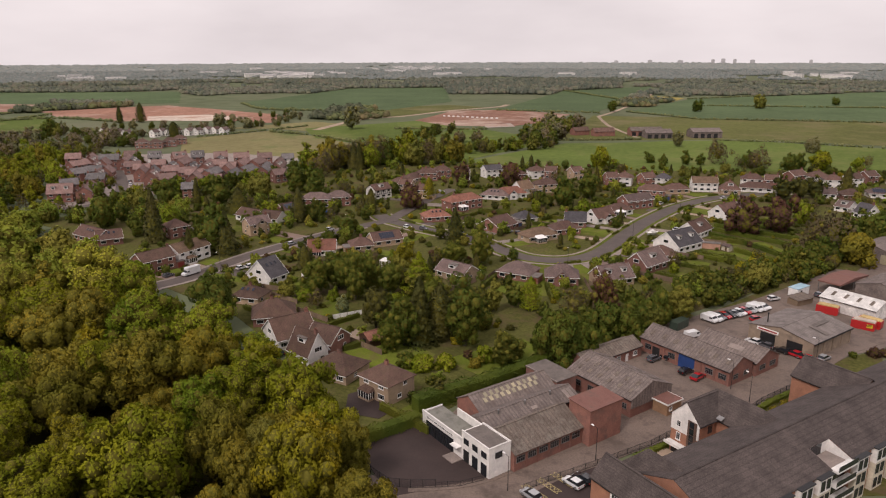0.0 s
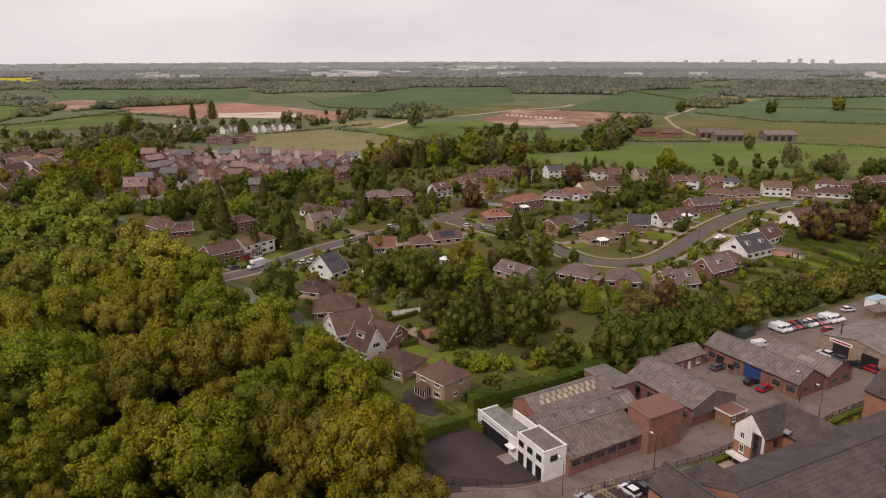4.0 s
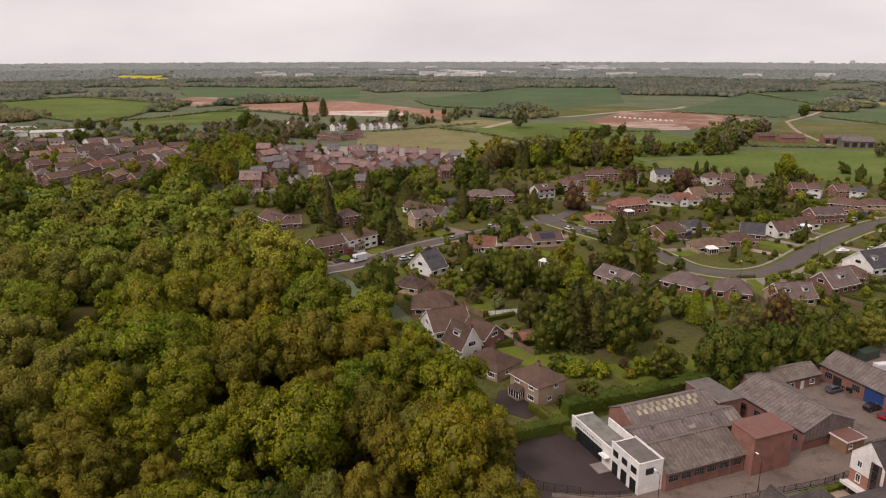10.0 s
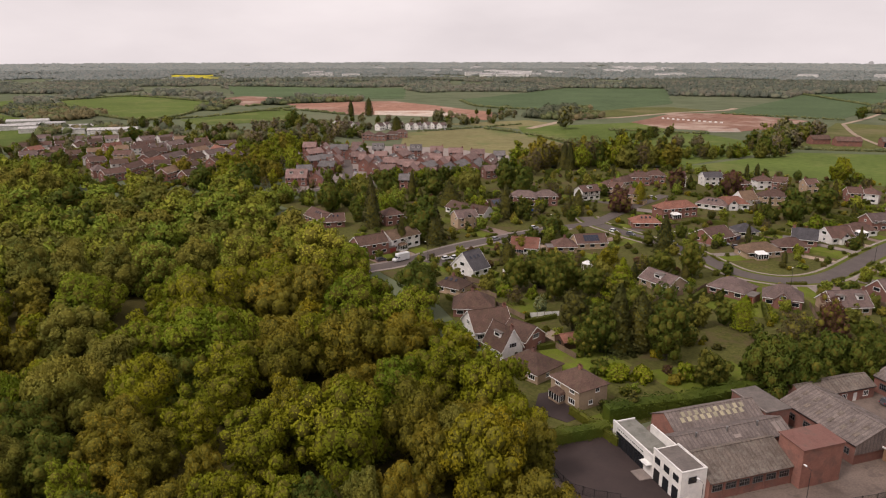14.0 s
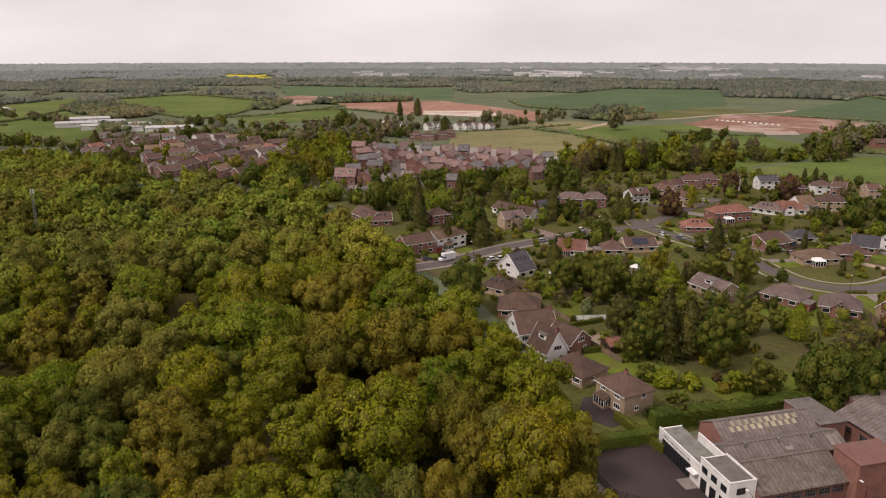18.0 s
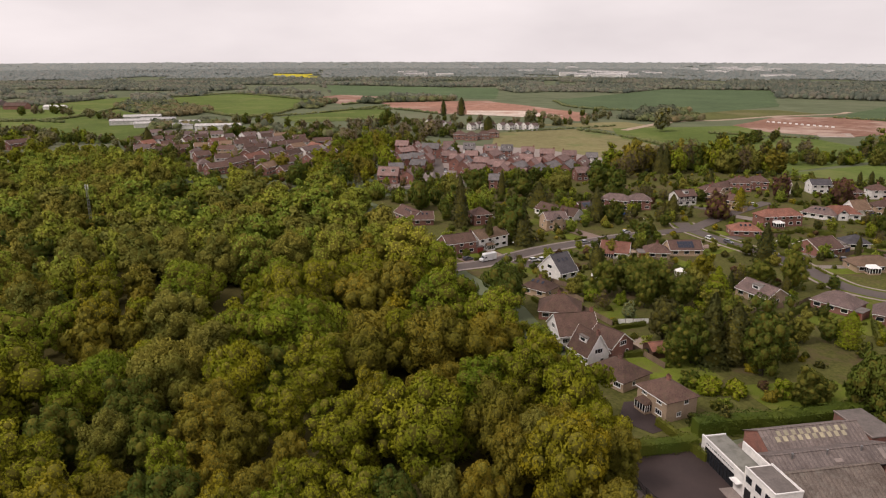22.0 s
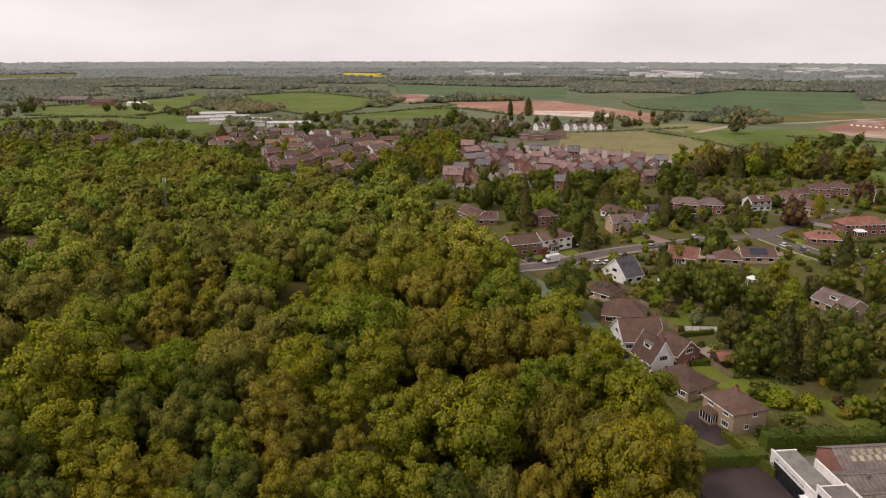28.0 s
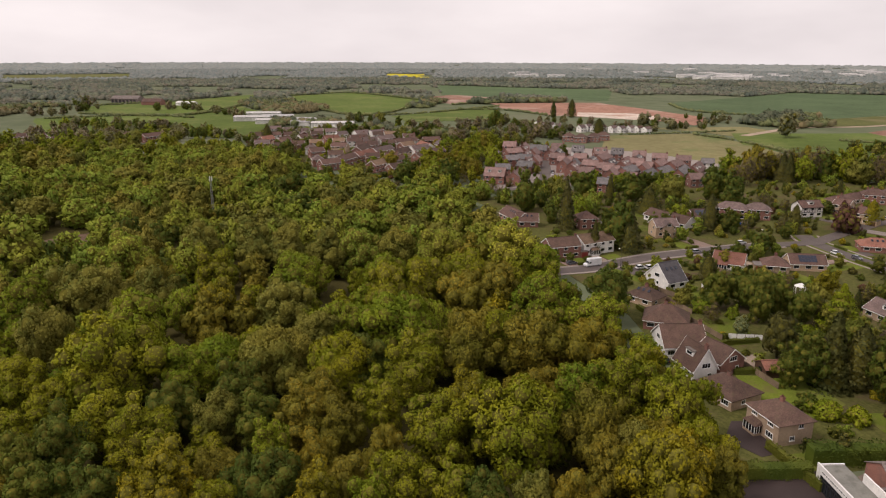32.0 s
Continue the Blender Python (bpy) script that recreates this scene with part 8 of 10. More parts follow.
gs = works("shed", 0, 0, 0, "dark grey industrial shed at the works' far end", "shed")
w_, r_ = gabled(gs, 160.5, 196.0, -3.0, 11.5, 3.8, 5.8, SHEET, SHEET)
for i in range(4):
    slope_panel(r_, 14.5, 4.2, 6.4, -9 + 5.2 * i, 0.3, 0.7, 1.1, -1, PANEL)


def container(x, y, rz, colour, label, lid):
    t = works("waste_skip", x, y, 0.12, label, "skip", rz)
    s = Shape().prism([(-3.0, 0.3), (-2.6, 0.0), (2.6, 0.0), (3.0, 0.3), (3.0, 2.4), (-3.0, 2.4)], -1.25, 1.25)
    part("body", s.mesh("body", colour), t)
    for i in range(7):
        for sy in (-1.3, 1.25):
            part("rib", Shape().box(-2.8 + 0.92 * i, sy, 0.2, -2.7 + 0.92 * i, sy + 0.05, 2.4).mesh("rib", colour), t)
    if lid is not None:
        part("load", Shape().prism([(-2.9, 2.35), (2.9, 2.35), (2.5, 2.7), (-2.4, 2.75)], -1.15, 1.15).mesh("load", lid), t)
    return t


SKIP_RED, SKIP_GREEN, SKIP_BLUE, SKIP_YELLOW = paint("red_skip_paint", (0.42, 0.015, 0.015), 0.5), paint("dull_green_skip_paint", (0.035, 0.055, 0.04), 0.6), paint("blue_skip_paint", (0.01, 0.07, 0.24), 0.5), paint("yellow_notice_paint", (0.62, 0.46, 0.02))
TAN_LOAD = surface("tan_board_offcuts", (0.36, 0.25, 0.10), (0.56, 0.42, 0.20), 3, 0.8)
a_ = container(132.6, -4.2, -78, SKIP_RED, "bright red waste skip with a yellow notice", EARTH_PALE)
part("notice", Shape().box(1.0, -1.36, 0.9, 2.5, -1.31, 1.9).mesh("notice", SKIP_YELLOW), a_, label="yellow notice with unreadable dark writing")
for i in range(3):
    part("lettering", Shape().box(1.15, -1.38, 1.7 - 0.25 * i, 2.35 - 0.2 * i, -1.36, 1.8 - 0.25 * i).mesh("lettering", BLACK), a_)
container(136.6, 8.0, -76, SKIP_RED, "bright red waste skip, loaded", TAN_LOAD)
container(135.6, -4.6, -84, SKIP_RED, "bright red waste skip heaped with tan boards", TAN_LOAD)
lean = works("lean_to", 138.4, 17.4, 0, "ramshackle dark timber lean-to by the skips", "shed", -8)
part("wall", Shape().box(-3.6, -1.8, 0, 3.6, 1.8, 1.9).mesh("wall", WOOD), lean)
for i in range(6):
    part("roof_sheet", Shape().prism([(-2.1, 1.85), (2.1, 2.5), (2.1, 2.56), (-2.1, 1.91)], 0, 1.24).mesh("roof_sheet", SHEET_DARK), lean, pose(-2.55 + 1.25 * i, 0, 0.02 * (i % 2), 0, 0, 90))
unit_ = works("industrial_unit", 0, 0, 0, "pale grey industrial unit beyond the yard", "industrial unit")
w_, r_ = gabled(unit_, 203.0, 228.0, 19.0, 33.0, 4.6, 6.6, SHEET, SHEET)
for i in range(3):
    opening(unit_, 3.4, 3.6, pose(203.0, 21.0 + 5.2 * i, 0.05, 0, 0, -90), PANEL, "roller_door", 10)
container(90.4, 26.4, 6, SKIP_GREEN, "dull green container under the trees", None)


# ---- the care home: dark slate roofs on a plan of wings ----
CARE = pose(39.0, 96.7, 0, 0, 0, 32)
ch = thing("care_home", 0, 0, 0, 0, "three-storey brick and white care home under dark slate roofs", "care home")
ch.matrix_world = CARE
CREAM = WALL["render"]
ROOF_CH = courses("dark_grey_concrete_tile", (0.058, 0.046, 0.043), (0.096, 0.078, 0.073), 0.36, vary=0.05, strength=0.9)
BRICK_CH = surface("orange_red_brick", (0.260, 0.120, 0.075), (0.380, 0.190, 0.125), 14, 0.6, vary=0.05)


def slab(parent, x0, x1, ya, za, yb, zb, mat_, name="roof", thick=0.16):
    """A sloping roof slab from its low edge to its high edge."""
    s = Shape()
    s.v = [(x, y, z + t_) for t_ in (0, thick) for x, y, z in ((x0, ya, za), (x1, ya, za), (x1, yb, zb), (x0, yb, zb))]
    s.f, s.s = [(0, 3, 2, 1), (4, 5, 6, 7), (0, 1, 5, 4), (1, 2, 6, 5), (2, 3, 7, 6), (3, 0, 4, 7)], [0] * 6
    return part(name, s.mesh(name, mat_), parent)


for x0, x1, yf in ((-4.0, 25.1, -8.6), (25.1, 31.3, -4.4), (31.3, 92.0, -8.6)):
    zf = 12.0 - 3.4 * abs(yf) / 8.6
    s = Shape()
    o = [(yf, -0.2), (8.6, -0.2), (8.6, 8.6), (0, 11.98), (yf, zf)]
    s.v = [(x0, q, z) for q, z in o] + [(x1, q, z) for q, z in o]
    s.f, s.s = [(0, 1, 2, 3, 4), (9, 8, 7, 6, 5)] + [(i, 5 + i, 5 + (i + 1) % 5, (i + 1) % 5) for i in range(5)], [0] * 7
    part("wall", s.mesh("wall", BRICK_CH if yf < -5 else WALL["white"]), ch)
    over = 0.4 if yf < -5 else 0.15
    slab(ch, x0, x1, yf - over, zf - over * 0.395, 0, 12.0, ROOF_CH)
    slab(ch, x0, x1, 9.0, 8.44, 0, 12.0, ROOF_CH)
part("ridge_tiles", Shape().box(-4.0, -0.15, 12.1, 92.0, 0.15, 12.26).mesh("ridge_tiles", ROOF_CH), ch)
part("terrace_floor", Shape().box(25.1, -8.6, 7.6, 31.3, -4.4, 7.9).mesh("terrace_floor", PAVING), ch)
part("wall", Shape().box(25.1, -8.0, -0.2, 31.3, -4.4, 7.6).mesh("wall", GLASS), ch)
gabled(ch, -10.0, -3.6, -10.0, 11.4, 8.5, 11.6, BRICK_CH, ROOF_CH, "y", False)
gabled(ch, -3.8, 3.2, -2.0, 11.6, 8.5, 11.9, BRICK_CH, ROOF_CH, "y", True)
gabled(ch, 23.4, 31.8, 2.0, 20.0, 8.5, 12.05, BRICK_CH, ROOF_CH, "y", True)
gabled(ch, 18.4, 27.0, 12.4, 18.8, 8.5, 11.9, BRICK_CH, ROOF_CH, "x", False)
gabled(ch, 53.2, 61.6, 2.0, 16.0, 8.5, 12.05, BRICK_CH, ROOF_CH, "y", False)
s = Shape()
o = [(12.35, 5.2), (18.85, 5.2), (18.85, 8.5), (15.6, 11.9), (12.35, 8.5)]
s.v = [(18.30, q, z) for q, z in o] + [(18.41, q, z) for q, z in o]
s.f, s.s = [(0, 1, 2, 3, 4), (9, 8, 7, 6, 5)] + [(i, 5 + i, 5 + (i + 1) % 5, (i + 1) % 5) for i in range(5)], [0] * 7
part("rendered_gable", s.mesh("rendered_gable", WALL["white"]), ch, label="white rendered upper gable")
glz = part("stair_window", Shape().box(18.16, 12.9, 2.9, 18.32, 14.9, 8.6).mesh("stair_window", surface("dark_brown_cladding", (0.070, 0.042, 0.032), (0.110, 0.068, 0.052), 6, 0.8)), ch, label="tall stair window in dark brown cladding")
for i in range(4):
    part("pane", Shape().box(18.12, 13.45, 3.05 + 1.4 * i, 18.17, 14.45, 4.3 + 1.4 * i).mesh("pane", GLASS), glz)
add_window(ch, 1.0, 1.3, pose(18.30, 17.0, 6.2, 0, 0, -90), True)
add_window(ch, 1.0, 1.6, pose(18.38, 17.0, 3.3, 0, 0, -90), True)
part("balcony", Shape().box(16.6, 12.6, 2.5, 18.3, 18.9, 2.8).box(16.6, 12.6, 2.8, 16.75, 18.9, 3.1).mesh("balcony", WALL["white"]), ch)
for i in range(3):
    opening(ch, 1.7, 2.3, pose(18.38, 13.6 + 2.0 * i, 0.1, 0, 0, -90), GLASS, "glazed_door")
part("terrace", Shape().box(4.0, 8.8, 0.1, 18.3, 19.5, 0.28).mesh("terrace", GRAVEL), ch)
part("roof_window", Shape().box(-0.5, -0.6, 0, 0.5, 0.6, 0.12).mesh("roof_window", STEEL), ch, pose(22.6, 11.2, 9.35, 0, -24, 0))
opening(ch, 1.2, 1.6, pose(21.5, 12.4, 6.0), GLASS, "window_glass")
# front bays of white and cream render with dark windows
for i, bx in enumerate((-2.6, 3.4, 9.4, 15.2, 20.6, 32.0, 38.2, 44.4, 50.6, 56.8)):
    by = part("bay", Shape().box(bx, -9.6, -0.2, bx + 3.6, -8.6, 5.6).mesh("bay", CREAM), ch, label="cream rendered bay")
    up = part("bay", Shape().box(bx, -9.6, 5.6, bx + 3.6, -8.6, 8.5).mesh("bay", WALL["white"]), ch, label="white rendered top of a bay")
    part("bay_roof", Shape().prism([(bx - 0.2, 8.5), (bx + 3.8, 8.5), (bx + 3.8, 8.66), (bx - 0.2, 8.66)], -9.85, -8.4).mesh("bay_roof", BLACK), up)
    for st in range(3):
        for k in range(2):
            opening(by if st < 2 else up, 0.95, 1.7, pose(bx + 1.0 + 1.6 * k, -9.6, 0.7 + 2.75 * st), GLASS, "window_glass")
            part("window_frame", Shape().box(-0.55, -0.09, -0.08, -0.46, 0.0, 1.78).box(0.46, -0.09, -0.08, 0.55, 0.0, 1.78).box(-0.46, -0.09, -0.08, 0.46, 0.0, 0.0).box(-0.46, -0.09, 1.7, 0.46, 0.0, 1.78).mesh("window_frame", BLACK), by if st < 2 else up, pose(bx + 1.0 + 1.6 * k, -9.6, 0.7 + 2.75 * st))
# roof terrace cut into the slope: white cheeks, glass rail
for x0, x1 in ((25.12, 25.22), (31.18, 31.28)):
    g = Shape()
    g.v = [(x, y, z) for x in (x0, x1) for y, z in ((-8.6, 7.6), (-4.4, 7.6), (-4.4, 10.2), (-8.6, 8.55))]
    g.f, g.s = [(0, 1, 2, 3), (7, 6, 5, 4), (0, 4, 5, 1), (1, 5, 6, 2), (2, 6, 7, 3), (3, 7, 4, 0)], [0] * 6
    part("terrace_wall", g.mesh("terrace_wall", WALL["white"]), ch)
opening(ch, 3.6, 2.1, pose(27.5, -4.4, 7.9), GLASS, "glazed_door")
for st in range(3):
    part("balcony", Shape().box(25.1, -10.0, 2.6 + 2.8 * st, 31.2, -8.5, 2.95 + 2.8 * st).mesh("balcony", WALL["white"]), ch)
    part("glass_rail", Shape().box(25.2, -10.0, 2.95 + 2.8 * st, 31.1, -9.95, 3.9 + 2.8 * st).mesh("glass_rail", GLASS), ch)
# windows of the end wing
for st in range(3):
    for k in range(3):
        part("white_panel", Shape().box(-10.12, -6.5 + 5.5 * k, 0.4 + 2.8 * st, -10.0, -4.0 + 5.5 * k, 2.9 + 2.8 * st).mesh("white_panel", WALL["white"]), ch)
        add_window(ch, 1.8, 1.5, pose(-10.12, -5.25 + 5.5 * k, 0.9 + 2.8 * st, 0, 0, -90), True)


# ---- vehicles ----
def car_parts(colour, style="hatch"):
    """A car seen from afar: shaped body, glasshouse, wheels with rims, lights. Length along x."""
    body = Shape()
    if style == "luton":
        L, W, H = 6.8, 2.1, 3.0
        prof = [(-L / 2, 0.45), (-L / 2, H), (1.9, H), (2.05, H - 0.5), (1.95, 2.1), (2.6, 1.35), (L / 2 - 0.1, 1.1), (L / 2, 0.4)]
        cabin = []
    elif style == "van":
        L, W, H = 5.0, 1.9, 2.0
        prof = [(-L / 2, 0.35), (-L / 2 + 0.05, H - 0.05), (0.9, H), (1.3, H - 0.12), (1.75, 1.2), (L / 2 - 0.1, 0.95), (L / 2, 0.4)]
        cabin = []
    else:
        L, W, H = (4.15, 1.78, 1.50) if style == "hatch" else (4.6, 1.82, 1.45)
        prof = [(-L / 2 + 0.04, 0.30), (-L / 2, 0.62), (-L / 2 + 0.10, 1.0), (0.85, 1.0), (L / 2 - 0.45, 0.88), (L / 2 - 0.06, 0.70), (L / 2, 0.48), (L / 2 - 0.05, 0.28)]
        cabin = [(-L / 2 + 0.14, 0.96), (-L / 2 + 0.50 if style == "hatch" else -1.0, H - 0.02), (0.10, H + 0.02), (1.08, 0.96)]
    body.prism(prof, -W / 2, W / 2)
    return L, W, H, prof, cabin, body


TYRE = surface("tyre_rubber", (0.012, 0.012, 0.012), (0.025, 0.025, 0.025), 10, 2)
LAMP_CLEAR = paint("clear_headlight", (0.6, 0.6, 0.58), 0.15)
LAMP_RED = paint("red_tail_light", (0.3, 0.01, 0.01), 0.2)
CAR_PAINT = {k: paint(k + "_car_paint", c, 0.25, 0.8) for k, c in {"white": (0.72, 0.72, 0.72), "black": (0.012, 0.012, 0.014), "grey": (0.10, 0.10, 0.11), "silver": (0.36, 0.37, 0.38), "red": (0.42, 0.012, 0.018), "blue": (0.03, 0.06, 0.16), "green": (0.03, 0.09, 0.05)}.items()}
CARS = {}


def car(x, y, rz, colour, style="hatch", place_m=None, group=""):
    m = (place_m or Matrix.Identity(4)) @ pose(x, y, 0.2, 0, 0, rz)
    key = (colour, style)
    if key in CARS:
        return copy_thing(CARS[key], m)
    L, W, H, prof, cabin, body = car_parts(colour, style)
    word = "box van" if style == "luton" else "panel van" if style == "van" else "hatchback car" if style == "hatch" else "saloon car"
    t = thing("van" if style in ("van", "luton") else "car", 0, 0, 0, 0, f"parked {colour} {word} standing on tarmac", "van" if style in ("van", "luton") else "car", group)
    t.matrix_world = m
    bm = bmesh.new()
    me = body.mesh("body", CAR_PAINT[colour])
    bm.from_mesh(me)
    bmesh.ops.bevel(bm, geom=[e for e in bm.edges if e.calc_face_angle(0) > 0.8], offset=0.09, segments=2, affect="EDGES")
    bm.to_mesh(me)
    bm.free()
    part("body", me, t)
    if style not in ("van", "luton"):
        g = Shape()
        k = 0.16
        lo = [(q, s_ * (W / 2 - 0.06), z) for q, z in (cabin[0], cabin[3]) for s_ in (-1, 1)]
        hi = [(q, s_ * (W / 2 - 0.06 - k), z) for q, z in (cabin[1], cabin[2]) for s_ in (-1, 1)]
        g.v = lo + hi
        g.f, g.s = [(0, 2, 6, 4), (1, 5, 7, 3), (0, 4, 5, 1), (2, 3, 7, 6), (4, 6, 7, 5)], [0] * 5
        part("glasshouse", g.mesh("glasshouse", GLASS), t)
        x0, x1 = cabin[1][0] + 0.05, cabin[2][0] - 0.02
        part("roof", Shape().box(x0, -W / 2 + 0.2, H - 0.05, x1, W / 2 - 0.2, H + 0.03).mesh("roof", CAR_PAINT[colour]), t)
    else:
        a, b = (prof[4], prof[5]) if style == "luton" else (prof[3], prof[4])
        part("windscreen", Shape().prism([(a[0] + 0.02, a[1] - 0.08), (a[0] + 0.08, a[1] - 0.05), (b[0] + 0.02, b[1] + 0.12), (b[0] - 0.06, b[1] + 0.08)], -W / 2 + 0.12, W / 2 - 0.12).mesh("windscreen", GLASS), t)
        for sy in (-1, 1):
            part("side_window", Shape().prism([(a[0] - 0.75, b[1] + 0.05), (a[0] - 0.75, a[1] - 0.12), (a[0] - 0.05, a[1] - 0.12), (b[0] - 0.15, b[1] + 0.05)], sy * (W / 2 + 0.005) - 0.01, sy * (W / 2 + 0.005) + 0.01).mesh("side_window", GLASS), t)
    wheel = Shape()
    n = 14
    for i in range(n):
        a = 2 * math.pi * i / n
        wheel.v += [(0.32 * math.cos(a), -0.1, 0.32 * math.sin(a)), (0.32 * math.cos(a), 0.1, 0.32 * math.sin(a))]
    wheel.f = [(2 * i, 2 * i + 1, (2 * i + 3) % (2 * n), (2 * i + 2) % (2 * n)) for i in range(n)] + [tuple(range(0, 2 * n, 2)), tuple(range(2 * n - 1, 0, -2))]
    wheel.s = [0] * len(wheel.f)
    tm = wheel.mesh("wheel", TYRE)
    rim = Shape()
    rim.v = [(x_ * 0.62, y_ * 1.08, z_ * 0.62) for x_, y_, z_ in wheel.v]
    rim.f, rim.s = wheel.f, wheel.s
    rm = rim.mesh("rim", STEEL)
    for sx in (-1, 1):
        for sy in (-1, 1):
            w = part("wheel", tm, t, Matrix.Translation((sx * L * 0.31, sy * (W / 2 - 0.08), 0.32)))
            part("rim", rm, w)
    for sy in (-1, 1):
        part("headlight", Shape().box(L / 2 - 0.12, sy * 0.62 - 0.15, 0.58, L / 2 + 0.015, sy * 0.62 + 0.15, 0.72).mesh("headlight", LAMP_CLEAR), t)
        part("tail_light", Shape().box(-L / 2 - 0.03, sy * 0.68 - 0.12, 0.66, -L / 2 + 0.1, sy * 0.68 + 0.12, 0.85).mesh("tail_light", LAMP_RED), t)
    CARS[key] = t
    return t


car(23.5, 110.6, 128, "white")
car(25.6, 111.8, 128, "black")
car(15.4, 107.0, 128, "silver")
car(53.6, 163.8, 35, "grey")
car(56.8, 165.2, 120, "black")
car(59.3, 156.5, 35, "black")
car(61.2, 153.4, 40, "red", "saloon")
for i, (c, st) in enumerate((("white", "van"), ("white", "van"), ("grey", "hatch"), ("red", "hatch"), ("black", "hatch"), ("silver", "saloon"), ("white", "hatch"), ("red", "hatch"), ("silver", "hatch"), ("white", "van"), ("white", "van"), ("white", "hatch"))):
    car(77.6 + 1.88 * i, 190.6 + 0.95 * i, -55, c, st)
for x, y, rz, c in ((83.6, 174.6, 125, "white"), (85.6, 171.9, 125, "grey"), (88.4, 168.6, 130, "black"), (90.6, 166.4, 125, "red"), (92.2, 164.0, 125, "red"), (97.0, 163.8, 35, "silver"), (104.5, 208.5, 20, "white"), (91.5, 191.0, 20, "red"), (121.0, 212.0, 30, "grey")):
    car(x, y, rz, c)
car(-89.4, 236.4, -123, "white", "luton")
car(87.6 * 0.819 - 19.7 * 0.574 + 8.3, 87.6 * 0.574 + 19.7 * 0.819 + 112.4, 20, "white", "van")
for x, y, rz, c in ((-73.4, 243.0, 55, "white"), (-62.0, 220.0, 40, "black"), (8.5, 290.4, -40, "silver"), (-96.5, 234.0, 55, "grey"), (-70.5, 245.0, 55, "white"), (-15.8, 304.0, -40, "white"), (-8.5, 301.0, -40, "grey"), (94.0, 281.0, 60, "black"), (107.0, 357.0, 55, "white"), (112.0, 352.5, 55, "white"), (93.2, 341.0, 55, "grey"), (28.6, 296.0, 10, "silver"), (33.0, 292.0, 10, "black"), (-66.0, 331.0, 10, "blue"), (-62.0, 276.0, 55, "silver"), (-50.0, 300.0, 50, "white"), (103.0, 298.0, 20, "white"), (66.0, 318.0, 35, "white"), (-205.0, 352.0, 20, "black"), (-190.0, 420.0, 100, "grey"), (-186.0, 412.0, 100, "white"), (-1.0, 385.0, 10, "white"), (8.0, 383.0, 5, "silver"), (150.0, 366.0, 20, "white"), (-43.0, 168.0, 130, "black")):
    car(x, y, rz, c)
bt = thing("boat", 89.8, 289.6, 0.3, 20, "white motor boat on a trailer in a drive", "boat")
sb_ = Shape()
for z, w, a, b in ((0.5, 0.5, -2.4, 2.0), (1.5, 1.1, -2.8, 3.0)):
    sb_.v += [(a, -w, z), (b - 1.6, -w, z), (b, 0, z + 0.1), (b - 1.6, w, z), (a, w, z)]
sb_.f, sb_.s = [(4, 3, 2, 1, 0), (5, 6, 7, 8, 9)] + [(i, (i + 1) % 5, 5 + (i + 1) % 5, 5 + i) for i in range(5)], [0] * 7
part("hull", sb_.mesh("hull", UPVC), bt)
part("cabin", Shape().prism([(-1.2, 1.5), (1.0, 1.5), (0.5, 2.3), (-1.2, 2.3)], -0.8, 0.8).mesh("cabin", UPVC), bt)
part("trailer", Shape().box(-2.4, -0.8, 0.1, 3.2, -0.7, 0.25).box(-2.4, 0.7, 0.1, 3.2, 0.8, 0.25).box(-0.4, -1.0, 0.0, 0.0, 1.0, 0.5).mesh("trailer", STEEL), bt)
bs = thing("skip", -55.0, 332.5, 0.1, -6, "blue builder's skip on a drive", "skip")
part("body", Shape().prism([(-2.6, 0.4), (-2.0, 0.0), (2.0, 0.0), (2.6, 0.4), (2.9, 2.0), (-2.9, 2.0)], -1.1, 1.1).mesh("body", SKIP_BLUE), bs)
part("load", Shape().prism([(-2.5, 1.9), (2.5, 1.9), (1.5, 2.2), (-1.8, 2.3)], -0.95, 0.95).mesh("load", EARTH_PALE), bs)


# ---- fences, lamps, mast ----
def railing(pts, label="black metal railing along the road", h=1.3, step=2.6, mat_=None):
    """Posts every few metres with top and bottom rails and thin pickets."""
    mat_ = mat_ or BLACK
    x0, y0 = pts[0]
    t = thing("fence", x0, y0, 0.1, 0, label, "fence")
    pm = Shape().box(-0.05, -0.05, 0, 0.05, 0.05, h + 0.1).mesh("post", mat_)
    for (ax, ay), (bx, by) in zip(pts, pts[1:]):
        d = math.dist((ax, ay), (bx, by))
        n = max(1, round(d / step))
        for i in range(n + 1):
            part("post", pm, t, Matrix.Translation((ax - x0 + (bx - ax) * i / n, ay - y0 + (by - ay) * i / n, 0)))
        s = Shape()
        for z in (0.15, h - 0.05):
            s.bar((ax - x0, ay - y0, z), (bx - x0, by - y0, z), 0.05)
        part("rail", s.mesh("rail", mat_), t)
        s = Shape()
        k = int(d / 0.16)
        for i in range(k):
            q = Vector((ax - x0 + (bx - ax) * i / k, ay - y0 + (by - ay) * i / k))
            s.bar((q.x, q.y, 0.15), (q.x, q.y, h), 0.025)
        tagged(part("railing_infill", s.mesh("railing_infill", mat_), t), kind="stuff")
    return t


railing([(14.4, 109.2), (21.6, 112.9), (29.3, 117.0), (36.0, 120.8), (41.6, 124.0), (47.4, 128.3)])
railing([(64.3, 135.3), (71.3, 141.6), (81.6, 148.5), (90.4, 157.6)])
railing([(-17.0, 127.2), (-15.6, 119.5), (-13.6, 114.4), (-10.0, 110.6), (-6.0, 109.9)], "black railing round the forecourt", 1.8)
railing([(-6.0, 109.9), (-1.5, 110.0)], "black double gate across the forecourt entrance", 1.8, 2.2)
